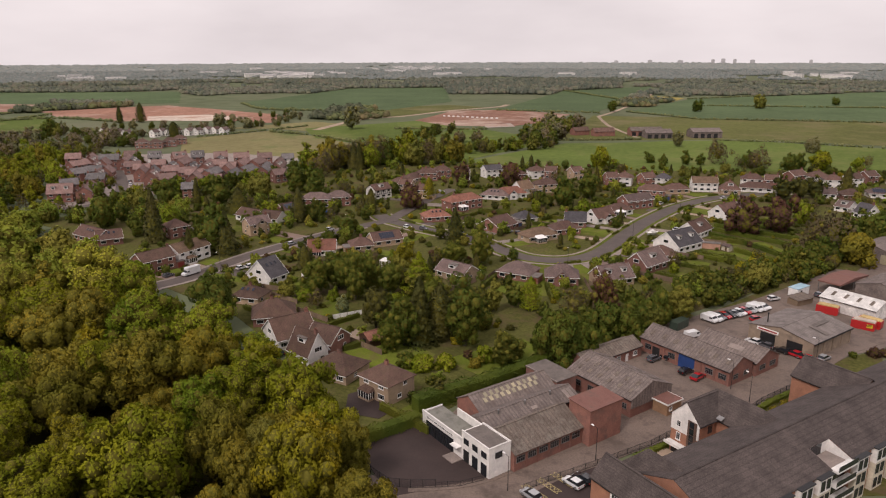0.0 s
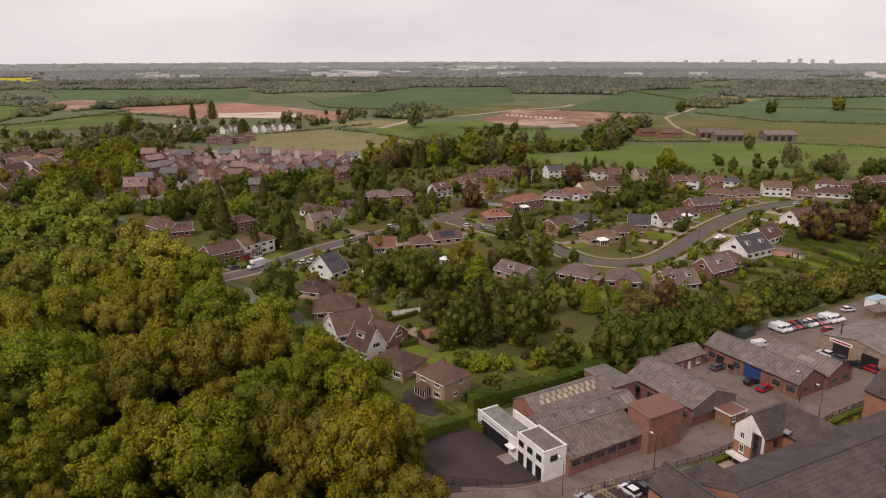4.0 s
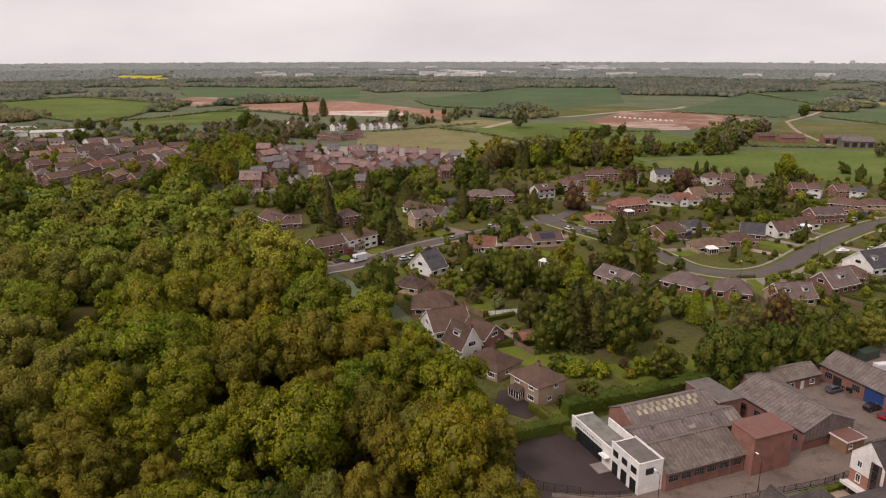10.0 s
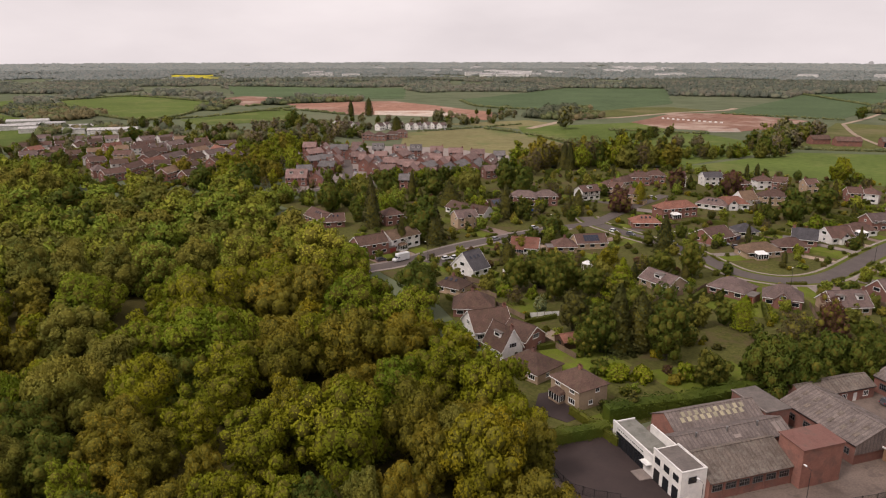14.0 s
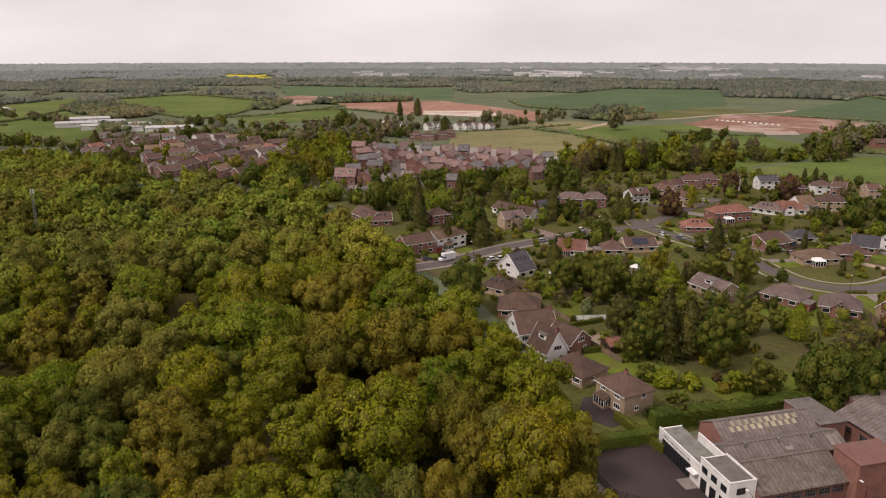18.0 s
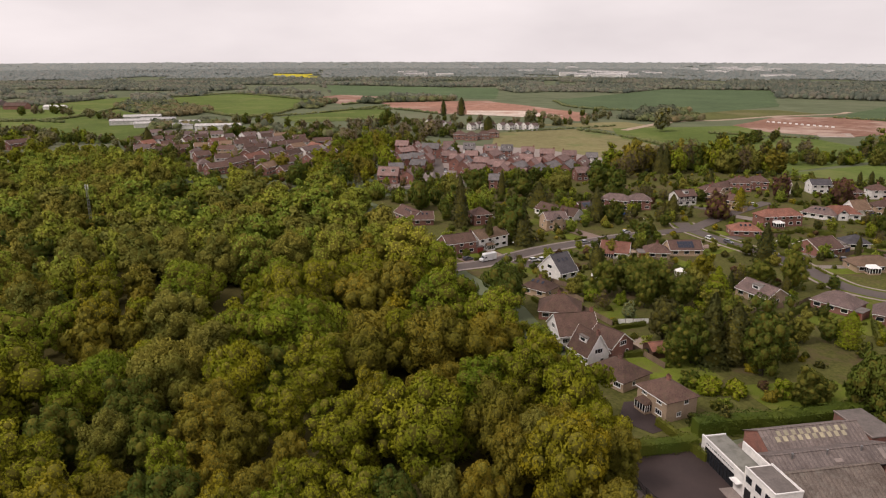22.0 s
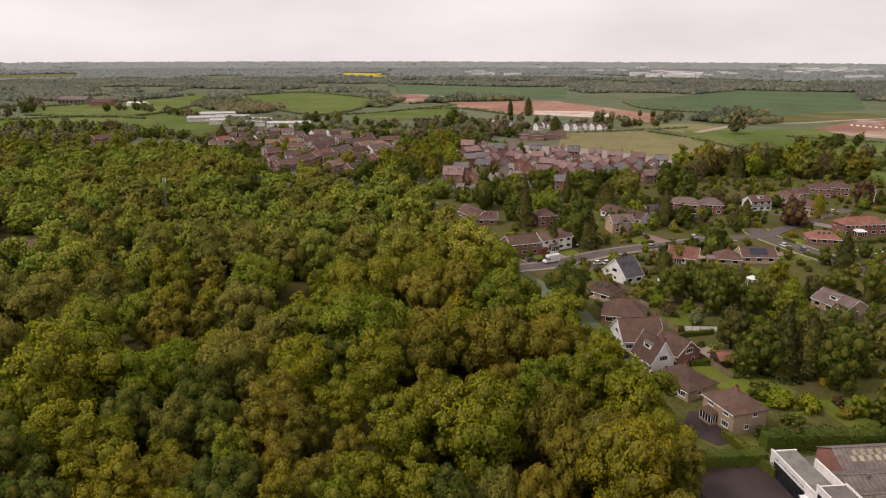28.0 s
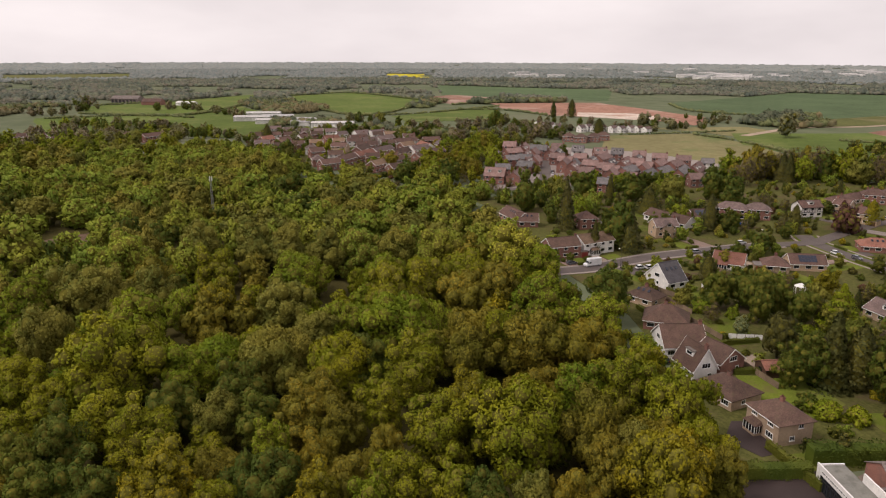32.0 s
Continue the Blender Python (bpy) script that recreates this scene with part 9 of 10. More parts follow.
railing([(-1.5, 110.0), (3.0, 110.4), (7.4, 112.2)], "low black railing before the showroom", 1.2)
gt = thing("gate", -15.9, 120.5, 0.1, 100, "solid black metal gate beside the forecourt", "gate")
part("gate_leaf", Shape().box(-1.5, -0.06, 0.1, 1.5, 0.06, 2.2).mesh("gate_leaf", BLACK), gt)
for sx in (-1.6, 1.6):
    part("post", Shape().box(sx - 0.1, -0.1, 0, sx + 0.1, 0.1, 2.5).mesh("post", BLACK), gt)


def street_lamp(x, y, rz, h=7.0):
    t = thing("street_lamp", x, y, 0.1, rz, "slim grey street lamp with a pale head", "lamp")
    part("pole", Shape().tube(0, 0, 0, h * 0.2, 0.09, 0.09).tube(0, 0, h * 0.2, h, 0.06, 0.045).mesh("pole", BLACK), t)
    part("arm", Shape().bar((0, 0, h), (1.0, 0, h + 0.15), 0.05).mesh("arm", BLACK), t)
    part("lamp_head", Shape().prism([(0.9, h + 0.05), (1.6, h + 0.1), (1.6, h + 0.2), (1.0, h + 0.24)], -0.14, 0.14).mesh("lamp_head", UPVC), t)


for x, y, rz in ((29.3, 118.6, 125), (67.0, 148.0, 125), (68.6, 141.6, 125), (93.2, 160.6, 125), (11.5, 109.0, 125), (45.5, 244.0, 90), (80.0, 285.0, 150), (-42.0, 299.0, 130), (-80.0, 240.0, 150), (118.0, 340.0, 150), (8.0, 283.0, 60)):
    street_lamp(x, y, rz)

mast = thing("radio_mast", -270.0, 211.5, 0, 20, "grey lattice radio mast rising from the wood", "mast")
H_MAST = 19.0
legs = [(0.75 * math.cos(a), 0.75 * math.sin(a)) for a in (0.5, 2.6, 4.7)]
for lx, ly in legs:
    part("leg", Shape().bar((lx, ly, 0), (lx * 0.5, ly * 0.5, H_MAST), 0.16).mesh("leg", STEEL), mast)
for i in range(14):
    z0, z1 = H_MAST * i / 14, H_MAST * (i + 1) / 14
    for k in range(3):
        f0, f1 = 1 - 0.5 * z0 / H_MAST, 1 - 0.5 * z1 / H_MAST
        (ax, ay), (bx, by) = legs[k], legs[(k + 1) % 3]
        part("brace", Shape().bar((ax * f0, ay * f0, z0), (bx * f1, by * f1, z1), 0.07).mesh("brace", STEEL), mast)
for k in range(3):
    part("antenna", Shape().box(-0.16, -0.1, 0, 0.16, 0.1, 2.0).mesh("antenna", UPVC), mast, pose(legs[k][0] * 0.9, legs[k][1] * 0.9, H_MAST - 1.6, 0, 0, 60 + 120 * k))

# car park markings
MARK = surface("worn_yellow_road_paint", (0.42, 0.34, 0.14), (0.55, 0.46, 0.22), 8, 1.0)
for i, bx in enumerate((0.0, 3.4, 6.8)):
    s = Shape()
    for k in range(6):
        s.bar((0, 0.9 * k, 0), (1.2, 0.9 * k + 0.9, 0), 0.1, 0.012)
        s.bar((1.2, 0.9 * k, 0.0), (0, 0.9 * k + 0.9, 0.0), 0.1, 0.010)
    s.bar((0, 0, 0), (0, 5.4, 0), 0.1, 0.014)
    s.bar((1.2, 0, 0), (1.2, 5.4, 0), 0.1, 0.014)
    mk = tagged(new("bay_marking", s.mesh("bay_marking", MARK)), "yellow hatched marking between parking bays", "road marking")
    mk.matrix_world = pose(17.4 + bx * 0.85, 106.2 + bx * 0.53, 0.156, 0, 0, 38)


# ---- gardens ----
rg = random.Random(77)
hedge([(-16.6, 125.0), (-5.4, 133.0)], 3.0, 2.9, kind="deep", density=16, size=0.17, label="thick clipped green hedge behind the forecourt")
hedge([(-6.2, 138.0), (2.0, 143.6), (10.2, 148.2), (18.0, 154.0), (25.6, 160.4)], 4.2, 4.0, "deep", label="tall thick green hedge above the works", size=0.20, density=14)
hedge([(36.8, 119.0), (42.4, 122.2), (48.2, 126.4)], 1.4, 1.1, "deep", "low dark shrubs inside the railing")
hedge([(65.2, 134.4), (72.2, 140.4), (82.4, 147.2)], 1.6, 1.1, "deep", "low dark shrubs inside the railing")
hedge([(-33.0, 187.0), (-25.0, 195.0)], 1.2, 1.6)
hedge([(-26.5, 170.5), (-19.5, 176.0)], 1.8, 1.6)
for pts in ([(113.3, 291.0), (120.9, 279.7), (126.6, 266.0), (130.6, 251.9)], [(114.8, 264.4), (120.7, 255.0), (125.5, 244.8)], [(97.6, 256.7), (106.5, 249.2), (113.0, 242.1)], [(118, 299), (140, 272)], [(122, 305), (148, 281)], [(130, 312), (158, 290)], [(100, 262), (112, 240)]):
    hedge(pts, 1.9, 1.9, "deep", density=8, size=0.26)
LAWNS = [([(-42.4, 202.3), (-34.9, 210.0), (-24.2, 195.2), (-30.0, 188.5)], LAWN), ([(-26.0, 170.0), (-12.0, 178.0), (-2.0, 168.0), (-10.0, 152.0), (-20.0, 160.0)], LAWN), ([(0.0, 165.0), (22.0, 178.0), (30.0, 166.0), (12.0, 152.0)], LAWN),
         ([(22.0, 232.0), (40.0, 232.0), (38.0, 212.0), (20.0, 215.0)], LAWN), ([(112.4, 287.2), (122.4, 283.3), (123.3, 275.3), (114.0, 273.0)], LAWN), ([(122.5, 279.0), (132.6, 277.8), (136.6, 259.5), (132.6, 252.5), (128.4, 262)], LAWN), ([(110.6, 262.3), (121.1, 263.6), (127.8, 248.6), (117.5, 246.7)], LAWN)]
for i, (pts, mm) in enumerate(LAWNS):
    sheet("lawn", pts, 0.12 + 0.004 * i, mm, "mown garden lawn", "lawn")
sheet("drive", [(-29.1, 182.2), (-23.2, 186.4), (-20.7, 178.2), (-26.3, 173.6)], 0.15, GRAVEL, "tan gravel drive behind the white house", "drive")
sheet("drive", [(-22.0, 146.0), (-17.6, 149.0), (-10.5, 139.0), (-14.0, 134.8), (-21.5, 137.6)], 0.16, ASPHALT_DARK, "dark tarmac drive before the buff house", "drive")
cab = thing("summer_house", -18.0, 176.5, 0.05, 37, "brown timber summer house with red-brown roof", "summer house")
gabled(cab, -4.0, 4.0, -2.6, 2.6, 2.3, 3.6, surface("dark_stained_timber", (0.06, 0.03, 0.018), (0.11, 0.06, 0.035), 9, 0.8), ROOF["red"])
opening(cab, 1.6, 1.9, pose(-4.0, 0, 0.05, 0, 0, -90), GLASS)
gz = thing("gazebo", -21.3, 246.5, 0.1, 10, "white garden gazebo with pointed roof", "gazebo")
s = Shape()
n = 8
s.v = [(2.1 * math.cos(2 * math.pi * i / n), 2.1 * math.sin(2 * math.pi * i / n), 2.3) for i in range(n)] + [(0, 0, 3.4)]
s.f, s.s = [(i, (i + 1) % n, n) for i in range(n)] + [tuple(reversed(range(n)))], [0] * (n + 1)
part("roof", s.mesh("roof", UPVC), gz)
for i in range(n):
    part("post", Shape().tube(1.95 * math.cos(2 * math.pi * i / n), 1.95 * math.sin(2 * math.pi * i / n), 0, 2.3, 0.07, 0.07, 6).mesh("post", UPVC), gz)


def shed(x, y, rz, mat_, roof_mat, label):
    t = thing("garden_shed", x, y, 0.05, rz, label, "shed")
    gabled(t, -1.6, 1.6, -1.2, 1.2, 1.9, 2.6, mat_, roof_mat, over=0.12)
    opening(t, 0.8, 1.7, pose(0.4, -1.2, 0.02), DOOR_MATS[1])


shed(112.4, 266.4, -55, CREAM, ROOF["grey"], "pale green garden shed with grey roof")
pk = thing("garden_garage", 107.4, 269.6, 0.05, -22, "low pinkish brick garden garage with flat roof", "garage")
part("wall", Shape().box(-3.4, -1.5, 0, 3.4, 1.5, 2.3).mesh("wall", surface("pale_pink_brick", (0.34, 0.19, 0.14), (0.46, 0.28, 0.21), 12, 0.6)), pk)
part("flat_roof", Shape().box(-3.55, -1.65, 2.3, 3.55, 1.65, 2.45).mesh("flat_roof", FELT), pk)
opening(pk, 2.2, 1.9, pose(-3.4, 0, 0.02, 0, 0, -90), DOOR_MATS[1])
shed(62.0, 240.0, 20, WOOD, FELT, "weathered wooden garden shed")
shed(117.5, 240.0, -40, WOOD, FELT, "weathered wooden garden shed")


def near_road(x, y):
    return any(abs(x - a) + abs(y - b) < 8.0 for a, b in ROADS)


ROADS = []
for pts in ([(-24.9, 318.8), (-6.0, 299.6), (13.3, 283.4), (21.8, 270.4), (31.5, 256.1), (46.0, 252.5), (61.0, 262.6), (79.9, 293.5), (97.2, 320.1), (119.4, 347.6), (144.6, 369.1), (169.9, 378.6)],
            [(-24.9, 318.8), (-37.1, 309.8), (-54.2, 289.3), (-72.3, 265.4), (-81.1, 249.9), (-89.8, 232.8), (-97.9, 223.5)], [(-24.9, 318.8), (-18.1, 340.7), (-7.4, 368.7)],
            [(-204.8, 327.2), (-188.9, 348.3), (-180.5, 359.6), (-187.9, 407.2), (-215.0, 461.9)]):
    ROADS += [(q.x, q.y) for q in smooth_line(pts, 4)]
GARDEN = [(-4.6, 136.0), (25.0, 162.6), (55.6, 188.8), (119.7, 232.2), (178.9, 275.8), (222.0, 300.1), (332.0, 438.6), (14.4, 489.1), (-38.2, 488.2), (-84.9, 460.0), (-130.4, 390.7), (-150.0, 330.0), (-112.3, 245.2), (-61.2, 200.0), (-30.9, 163.5)]
# each house has a drive, a lawn and a hedge of its own
for i, (hx, hy, hr) in enumerate(list(HOUSES)):
    if not inside(GARDEN, hx, hy) or math.hypot(hx, hy) > 420:
        continue
    qx, qy = min(ROADS, key=lambda q: (q[0] - hx) ** 2 + (q[1] - hy) ** 2)
    d = math.hypot(qx - hx, qy - hy)
    ux, uy = (qx - hx) / d, (qy - hy) / d
    vx, vy = -uy, ux
    if d < 34:
        o = rg.choice((-1, 1)) * rg.uniform(2, 4.5)
        w = rg.uniform(1.6, 3.4)
        a, b = hr * 0.7, d - 3.4
        if b > a + 2:
            sheet("drive", [(hx + ux * a + vx * (o - w), hy + uy * a + vy * (o - w)), (hx + ux * b + vx * (o - w), hy + uy * b + vy * (o - w)), (hx + ux * b + vx * (o + w), hy + uy * b + vy * (o + w)), (hx + ux * a + vx * (o + w), hy + uy * a + vy * (o + w))], 0.135 + 0.0004 * i, rg.choice((PAVING, BLOCK_PAVE, ASPHALT, GRAVEL)), "paved drive from the road to a house", "drive")
            o2 = -o
            w2 = 3.4
            sheet("lawn", [(hx + ux * a + vx * (o2 - w2), hy + uy * a + vy * (o2 - w2)), (hx + ux * b + vx * (o2 - w2), hy + uy * b + vy * (o2 - w2)), (hx + ux * b + vx * (o2 + w2), hy + uy * b + vy * (o2 + w2)), (hx + ux * a + vx * (o2 + w2), hy + uy * a + vy * (o2 + w2))], 0.115 + 0.0002 * i, LAWN, "mown front lawn", "lawn")
            if rg.random() < 0.55:
                e = b - 0.6
                hedge([(hx + ux * e + vx * (o2 - w2), hy + uy * e + vy * (o2 - w2)), (hx + ux * e + vx * (o2 + w2), hy + uy * e + vy * (o2 + w2))], 0.9, rg.uniform(0.9, 1.5), density=6, size=0.26)
    # back garden: a lawn and a side hedge
    bx, by = hx - ux * (hr + 6), hy - uy * (hr + 6)
    if inside(GARDEN, bx, by) and free(bx, by, 2):
        sheet("lawn", [(bx - vx * 4 - ux * 6, by - vy * 4 - uy * 6), (bx + vx * 4 - ux * 6, by + vy * 4 - uy * 6), (bx + vx * 4 + ux * 4, by + vy * 4 + uy * 4), (bx - vx * 4 + ux * 4, by - vy * 4 + uy * 4)], 0.112 + 0.0002 * i, LAWN, "mown back lawn between hedges", "lawn")
        hedge([(bx + vx * 6 - ux * 8, by + vy * 6 - uy * 8), (bx + vx * 6 + ux * 7, by + vy * 6 + uy * 7)], 1.3, rg.uniform(1.4, 2.4), density=5, size=0.3)

WHITE_A, WHITE_B = ((-32.6, 192.9), (-24.4, 197.0)), ((-49.7, 233.7), (-41.4, 221.7))
OPEN = [[(98, 238), (150, 268), (160, 300), (120, 312), (92, 268)], [(-28, 172), (-12, 180), (2, 170), (-8, 148), (-20, 156)], [(-6, 150), (4, 168), (26, 180), (36, 168), (14, 148)]]


def panel_fence(a, b, h=1.7, label="weathered wooden panel fence between gardens", style=None):
    """A wooden garden fence: posts and lapped panels."""
    (ax, ay), (bx, by) = a, b
    n = max(1, round(math.dist(a, b) / 2.4))
    step = math.dist(a, b) / n
    t = thing("garden_fence", ax, ay, 0.05, math.degrees(math.atan2(by - ay, bx - ax)), label, "fence")
    if "post" not in FENCE:
        FENCE["post"] = Shape().box(-0.06, -0.06, 0, 0.06, 0.06, 1.0).mesh("post", WOOD)
        side = [(-0.02 - 0.02 * k, (i + k * 0.98) / 6) for i in range(6) for k in (1, 0)]
        o = [(0.02, 0.0)] + side + [(0.02, 1.0)]
        p = Shape()
        p.v = [(q, y_, z_) for q in (0, 1) for y_, z_ in o]
        n_ = len(o)
        p.f = [tuple(range(n_)), tuple(reversed(range(n_, 2 * n_)))] + [(i, n_ + i, n_ + (i + 1) % n_, (i + 1) % n_) for i in range(n_)]
        p.s = [0] * len(p.f)
        FENCE["panel"] = p.mesh("panel", WOOD)
        FENCE["white"] = p.mesh("panel", UPVC)
    for i in range(n + 1):
        part("post", FENCE["post"], t, Matrix.Translation((i * step, 0, 0)) @ Matrix.Diagonal((1, 1, h + 0.1, 1)))
    for i in range(n):
        part("panel", FENCE[style or "panel"], t, Matrix.Translation((i * step + 0.06, 0, 0.08)) @ Matrix.Diagonal((step - 0.12, 1, h - 0.1, 1)))


FENCE = {}
for hx, hy, hr in list(HOUSES):
    if not inside(GARDEN, hx, hy) or math.hypot(hx, hy) > 330:
        continue
    qx, qy = min(ROADS, key=lambda q: (q[0] - hx) ** 2 + (q[1] - hy) ** 2)
    d = math.hypot(qx - hx, qy - hy)
    ux, uy = (qx - hx) / d, (qy - hy) / d
    vx, vy = -uy, ux
    sd = rg.choice((-1, 1)) * (hr + 1.2)
    a, b = (hx + vx * sd, hy + vy * sd), (hx + vx * sd - ux * 14, hy + vy * sd - uy * 14)
    if inside(GARDEN, *b) and free(b[0], b[1], -1) and free((a[0] + b[0]) / 2, (a[1] + b[1]) / 2, -1):
        panel_fence(a, b)

panel_fence(WHITE_A[0], WHITE_A[1], 1.6, "pale painted fence beside the gravel drive", "white")
panel_fence(WHITE_B[0], WHITE_B[1], 1.5, "pale painted fence behind the white house", "white")
hedge([(108.0, 237.0), (118.2, 243.9)], 1.8, 1.6, "gorse", "clipped yellow-flowering garden hedge")
# the thicket between the works and the gardens
THICKET = [(60, 189), (89, 207), (111, 219.5), (127, 229.5), (136, 237), (150, 249), (163, 263), (150, 269), (131, 250.5), (120, 239), (108, 235), (92, 227), (75, 217), (58, 204)]
k = 0
while k < 150:
    x, y = rg.uniform(57, 164), rg.uniform(188, 270)
    if inside(THICKET, x, y) and free(x, y, 0.5):
        r = rg.uniform(1.6, 2.9)
        far_shrub.append((rg.choice(("deep", "hedge", "deep", "conifer", "fern", "olive", "hedge", "bare")), x, y, r, r * rg.uniform(1.5, 2.2)))
        k += 1
n_tree = n_shrub = 0
for k in range(22000):
    x, y = rg.uniform(-155, 300), rg.uniform(140, 488)
    if not inside(GARDEN, x, y) or near_road(x, y):
        continue
    clear = any(inside(q, x, y) for q in OPEN)
    if n_tree < 340 and not clear and rg.random() < 0.4:
        r = rg.uniform(1.5, 3.4)
        if free(x, y, r * 0.5) and not any((x - a) ** 2 + (y - b) ** 2 < (0.7 * (c + r)) ** 2 for a, b, c in TREE_AT):
            if rg.random() < 0.09:
                conifer(x, y, rg.uniform(5, 9), rg.uniform(0.9, 1.7), rg.choice(("column", "fir")))
            else:
                broad_tree(rg.choice(("green", "deep", "sage", "fern", "deep", "bare", "moss", "hedge", "deep", "conifer", "hazel", "fern")), x, y, r, r * rg.uniform(1.9, 2.4), "small", label="garden tree with spring leaves")
            n_tree += 1
    elif n_shrub < 1300 and not (clear and rg.random() < 0.7):
        r = rg.uniform(0.8, 1.9)
        if free(x, y, r * 0.3) and not any((x - a) ** 2 + (y - b) ** 2 < (0.6 * (c + r)) ** 2 for a, b, c in TREE_AT):
            shrub(rg.choice(("green", "deep", "hedge", "fern", "deep", "hedge", "moss", "conifer", "hedge", "deep", "golden", "sage", "hazel", "copper")), x, y, r)
            n_shrub += 1

# planting among the older houses beyond the wood and on the strip behind it
OLD = [(-205, 305), (-160, 340), (-150, 400), (-170, 470), (-240, 540), (-360, 600), (-480, 560), (-520, 470), (-470, 370), (-400, 365), (-300, 310)]
n_tree = n_shrub = 0
for k in range(9000):
    x, y = rg.uniform(-530, -150), rg.uniform(300, 600)
    if not inside(OLD, x, y) or near_road(x, y) or inside(WOOD_EDGE, x, y):
        continue
    if rg.random() < 0.45 and n_tree < 300:
        r = rg.uniform(2.0, 4.2)
        if free(x, y, r * 0.45) and not any((x - a) ** 2 + (y - b) ** 2 < (0.65 * (c + r)) ** 2 for a, b, c in TREE_AT):
            broad_tree(rg.choice(("green", "deep", "sage", "yellowgreen", "olive", "bare", "deep")), x, y, r, r * rg.uniform(1.9, 2.3), "small", label="garden tree with spring leaves")
            n_tree += 1
    elif n_shrub < 500:
        r = rg.uniform(1.2, 2.4)
        if free(x, y, r * 0.3):
            shrub(rg.choice(("green", "deep", "hedge", "yellowgreen", "conifer", "copper")), x, y, r)
            n_shrub += 1


# ---- farms and far buildings ----
def barn(x, y, rz, L, D, eave, ridge, wall, roof, label):
    t = thing("barn", x, y, 0, rz, label, "barn")
    gabled(t, -L / 2, L / 2, -D / 2, D / 2, eave, ridge, wall, roof, over=0.4)
    # barn fronts: black panels in place of shaded hollows
    for i in range(int(L / 6) if "barn" in label else 0):
        opening(t, 3.6, eave * 0.75, pose(-L / 2 + 3 + 6 * i, -D / 2, 0), BLACK, "open_bay")


bar_ = thing("site_barrier", 0, 0, 0.25, 0, "row of white barriers on the building site", "barrier")
for i in range(12):
    part("barrier", Shape().prism([(-1.6, 0), (1.6, 0), (1.3, 1.3), (-1.3, 1.3)], -0.3, 0.3).mesh("barrier", UPVC), bar_, pose(2 + 5.6 * i, 868 - 3.2 * i, 0, 0, 0, -30))
barn(196.0, 643.0, 2, 24, 14, 5.0, 8.0, SHEET, SHEET, "open-fronted grey farm barn")
barn(190.0, 662.0, 2, 30, 12, 5.0, 8.0, WALL["redbrick"], SHEET_DARK, "older brown-roofed farm barn")
barn(240.0, 646.0, 2, 27, 16, 5.5, 8.5, SHEET, SHEET, "pale farm barn with grey roof")
barn(150.0, 660.0, 10, 20, 10, 4.5, 7.5, WALL["redbrick"], ROOF["brown"], "red brick farmhouse range")
barn(130.0, 668.0, 20, 16, 9, 4.5, 7.5, WALL["redbrick"], ROOF["umber"], "red brick farm cottages")
barn(-1008, 650, 25, 44, 20, 6, 10, SHEET, SHEET, "large grey barn on the far farm")
barn(-930, 640, 25, 30, 14, 5, 9, WALL["redbrick"], ROOF["brown"], "red brick farm buildings far off")
barn(-880, 660, 20, 30, 10, 4, 6, SHEET_WHITE, SHEET_WHITE, "long white far shed")
for x, y, rz, L, D in ((-625, 555, 40, 40, 16), (-612, 582, 40, 36, 14), (-557, 572, 35, 34, 14), (-504, 556, 35, 44, 16), (-585, 540, 40, 24, 12), (-655, 600, 40, 40, 18), (-540, 545, 35, 20, 10)):
    barn(x, y, rz, L, D, 4.5, 6.0, SHEET_WHITE, SHEET_PALE, "pale-roofed warehouse beyond the old estate")
rb_ = random.Random(4)
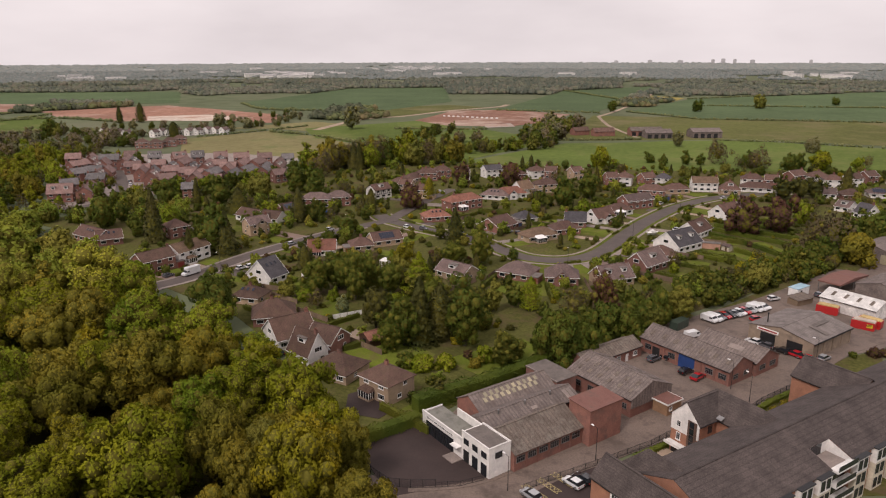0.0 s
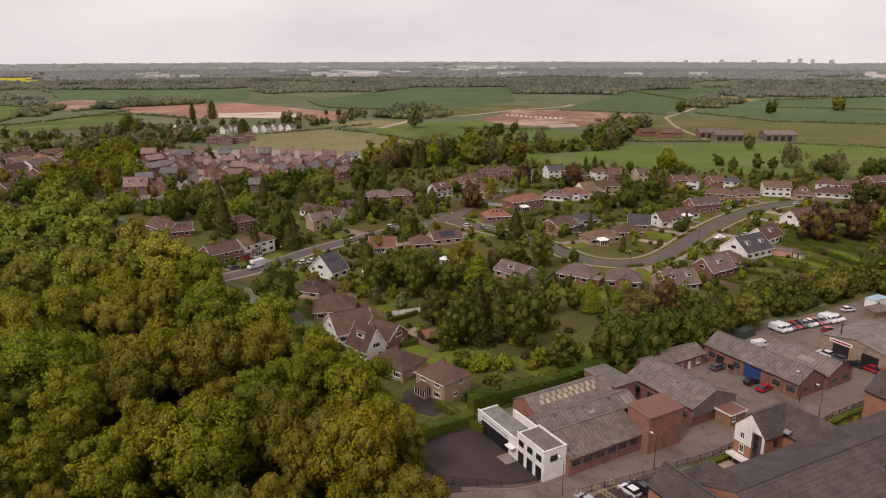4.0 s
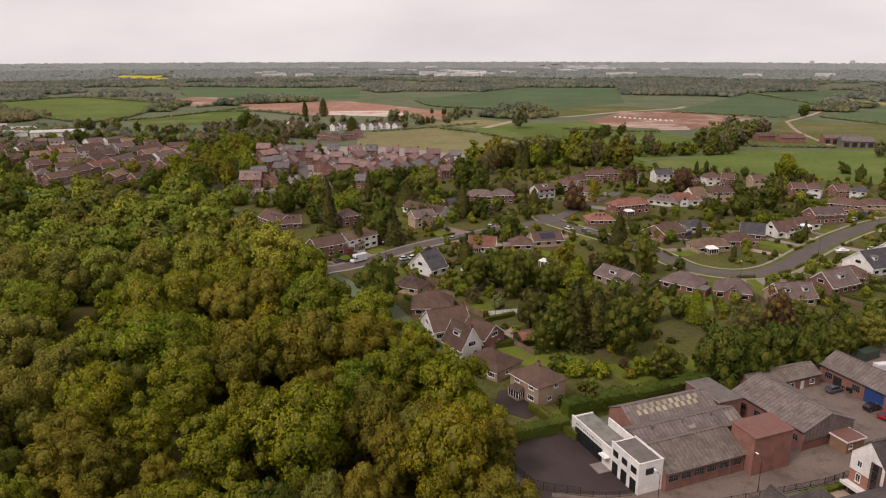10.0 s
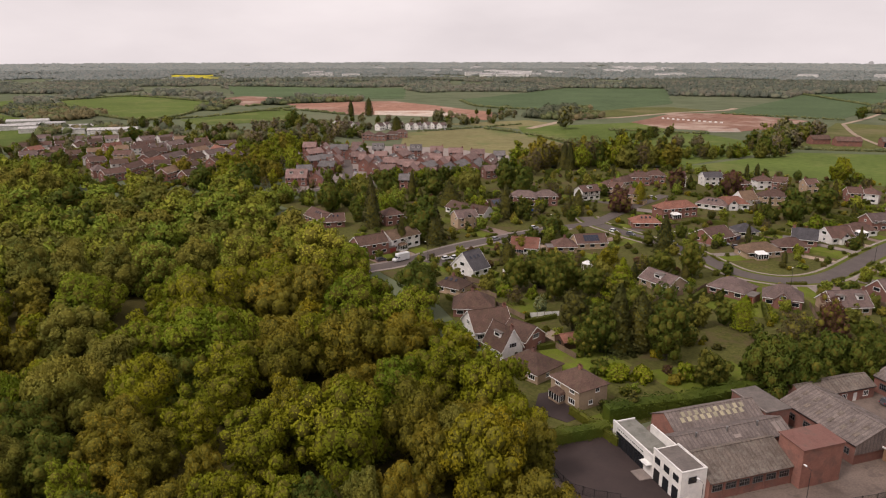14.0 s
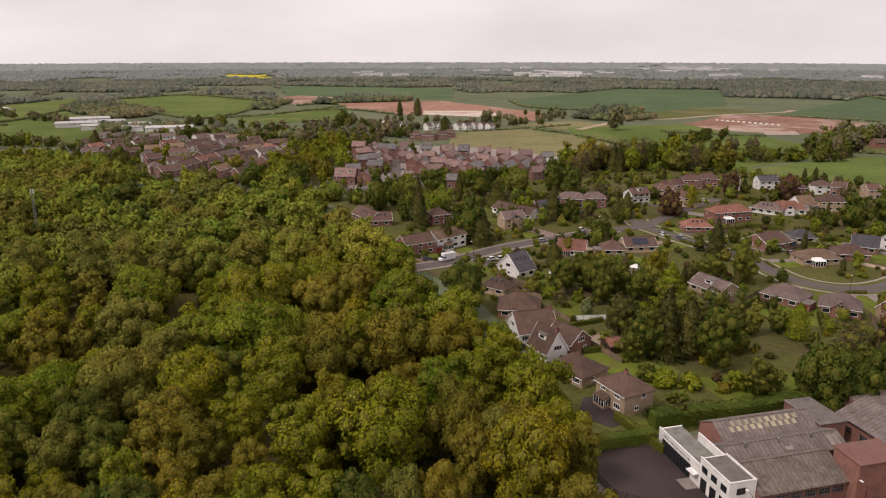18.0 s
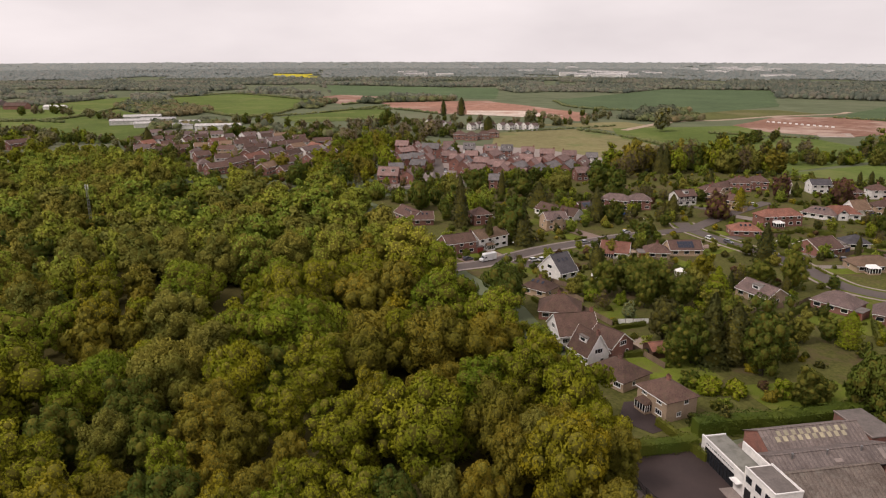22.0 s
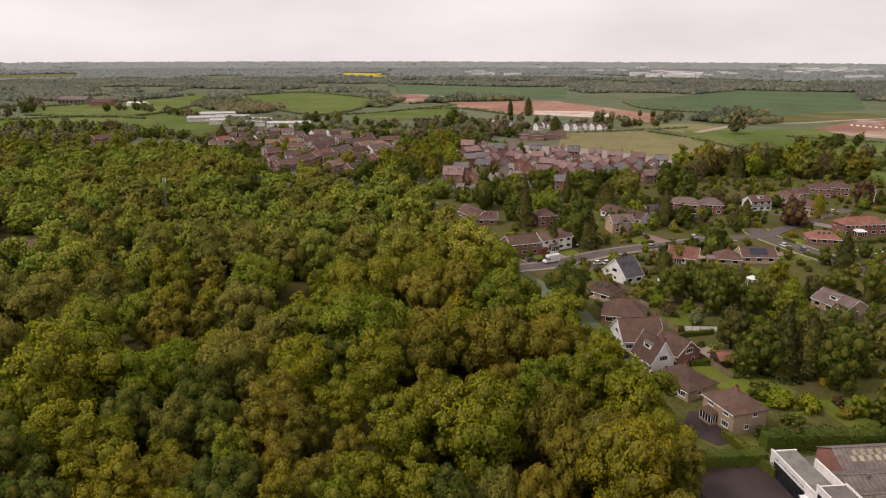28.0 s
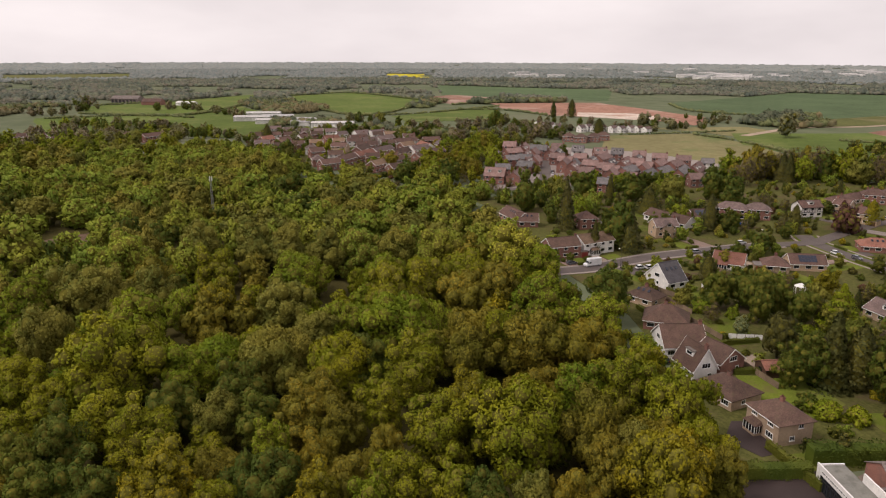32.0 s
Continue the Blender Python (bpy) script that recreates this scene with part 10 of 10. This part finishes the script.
for mean, spread, near_, far_, count in ((11.5, 1.6, 2150, 2700, 26), (3.0, 1.6, 3000, 3500, 8), (26.0, 1.0, 2200, 2500, 5), (-27.5, 1.6, 2200, 2700, 7), (5.0, 3.0, 2400, 3300, 10), (16.0, 3.0, 2500, 3400, 8), (-5.0, 6.0, 2300, 3000, 6)):
    for k in range(count):
        az, q = rb_.gauss(mean, spread), rb_.uniform(near_, far_)
        x, y = -q * math.sin(radians(az)), q * math.cos(radians(az))
        L, D, h = rb_.uniform(16, 60), rb_.uniform(10, 20), rb_.uniform(4, 7)
        t = thing("warehouse", x, y, 0, az + rb_.uniform(-20, 20), "pale industrial building far across the plain", "warehouse", "far industrial buildings")
        gabled(t, -L / 2, L / 2, -D / 2, D / 2, h + 4, h + 6, SHEET_WHITE, SHEET_PALE)
for az, hgt, w in ((-13.5, 9, 24), (-16.0, 12, 26), (-20.5, 16, 20), (-21.2, 20, 24), (-22.0, 17, 20), (-23.2, 14, 28), (-27.0, 14, 18), (-18.2, 10, 32)):
    x, y = -4700 * math.sin(radians(az)), 4700 * math.cos(radians(az))
    t = thing("tower_block", x, y, 0, az, "hazy grey tower block on the skyline", "tower block", "towers on the skyline")
    part("body", Shape().box(-w / 2, -8, 0, w / 2, 8, hgt + 12).box(-w / 4, -4, hgt + 12, w / 4, 4, hgt + 14).mesh("body", HAZY), t)


# ---- trees and shrubs past the nearest ones, joined by kind of leaf ----
def joined(name, rows, label, category):
    for kind in sorted({q[0] for q in rows}):
        vs, ns, ts, qs, base = [], [], [], [], 0
        for k, x, y, r, h in rows:
            if k != kind:
                continue
            tall, m = crown_pose(r, h)
            me = rt.choice(crowns_for(kind, "small" if math.hypot(x, y) < (620 if h > 9 else 340) and h > 4 else "tiny", tall))
            v = np.empty(len(me.vertices) * 3)
            me.vertices.foreach_get("co", v)
            mm = np.array(Matrix.Translation((x, y, 0)) @ m)
            vs.append(v.reshape(-1, 3) @ mm[:3, :3].T + mm[:3, 3])
            ns.append(unit(SOFT[me.name] @ np.linalg.inv(mm[:3, :3])))
            n3 = sum(1 for f in me.polygons if len(f.vertices) == 3)
            idx = np.empty(len(me.loops), int)
            me.loops.foreach_get("vertex_index", idx)
            ts.append(idx[:3 * n3].reshape(-1, 3) + base)
            qs.append(idx[3 * n3:].reshape(-1, 4) + base)
            base += len(vs[-1])
        me = from_arrays(name, np.concatenate(vs), np.concatenate(ts), np.concatenate(qs), LEAF[kind], CORE_SHADE, np.concatenate(ns))
        tagged(new(name, me), label, category, kind="stuff")


joined("woodland", far_wood, "spring trees farther back, crowns packed close together", "trees")
joined("shrubbery", far_shrub, "garden shrubs among the farther houses", "shrubs")
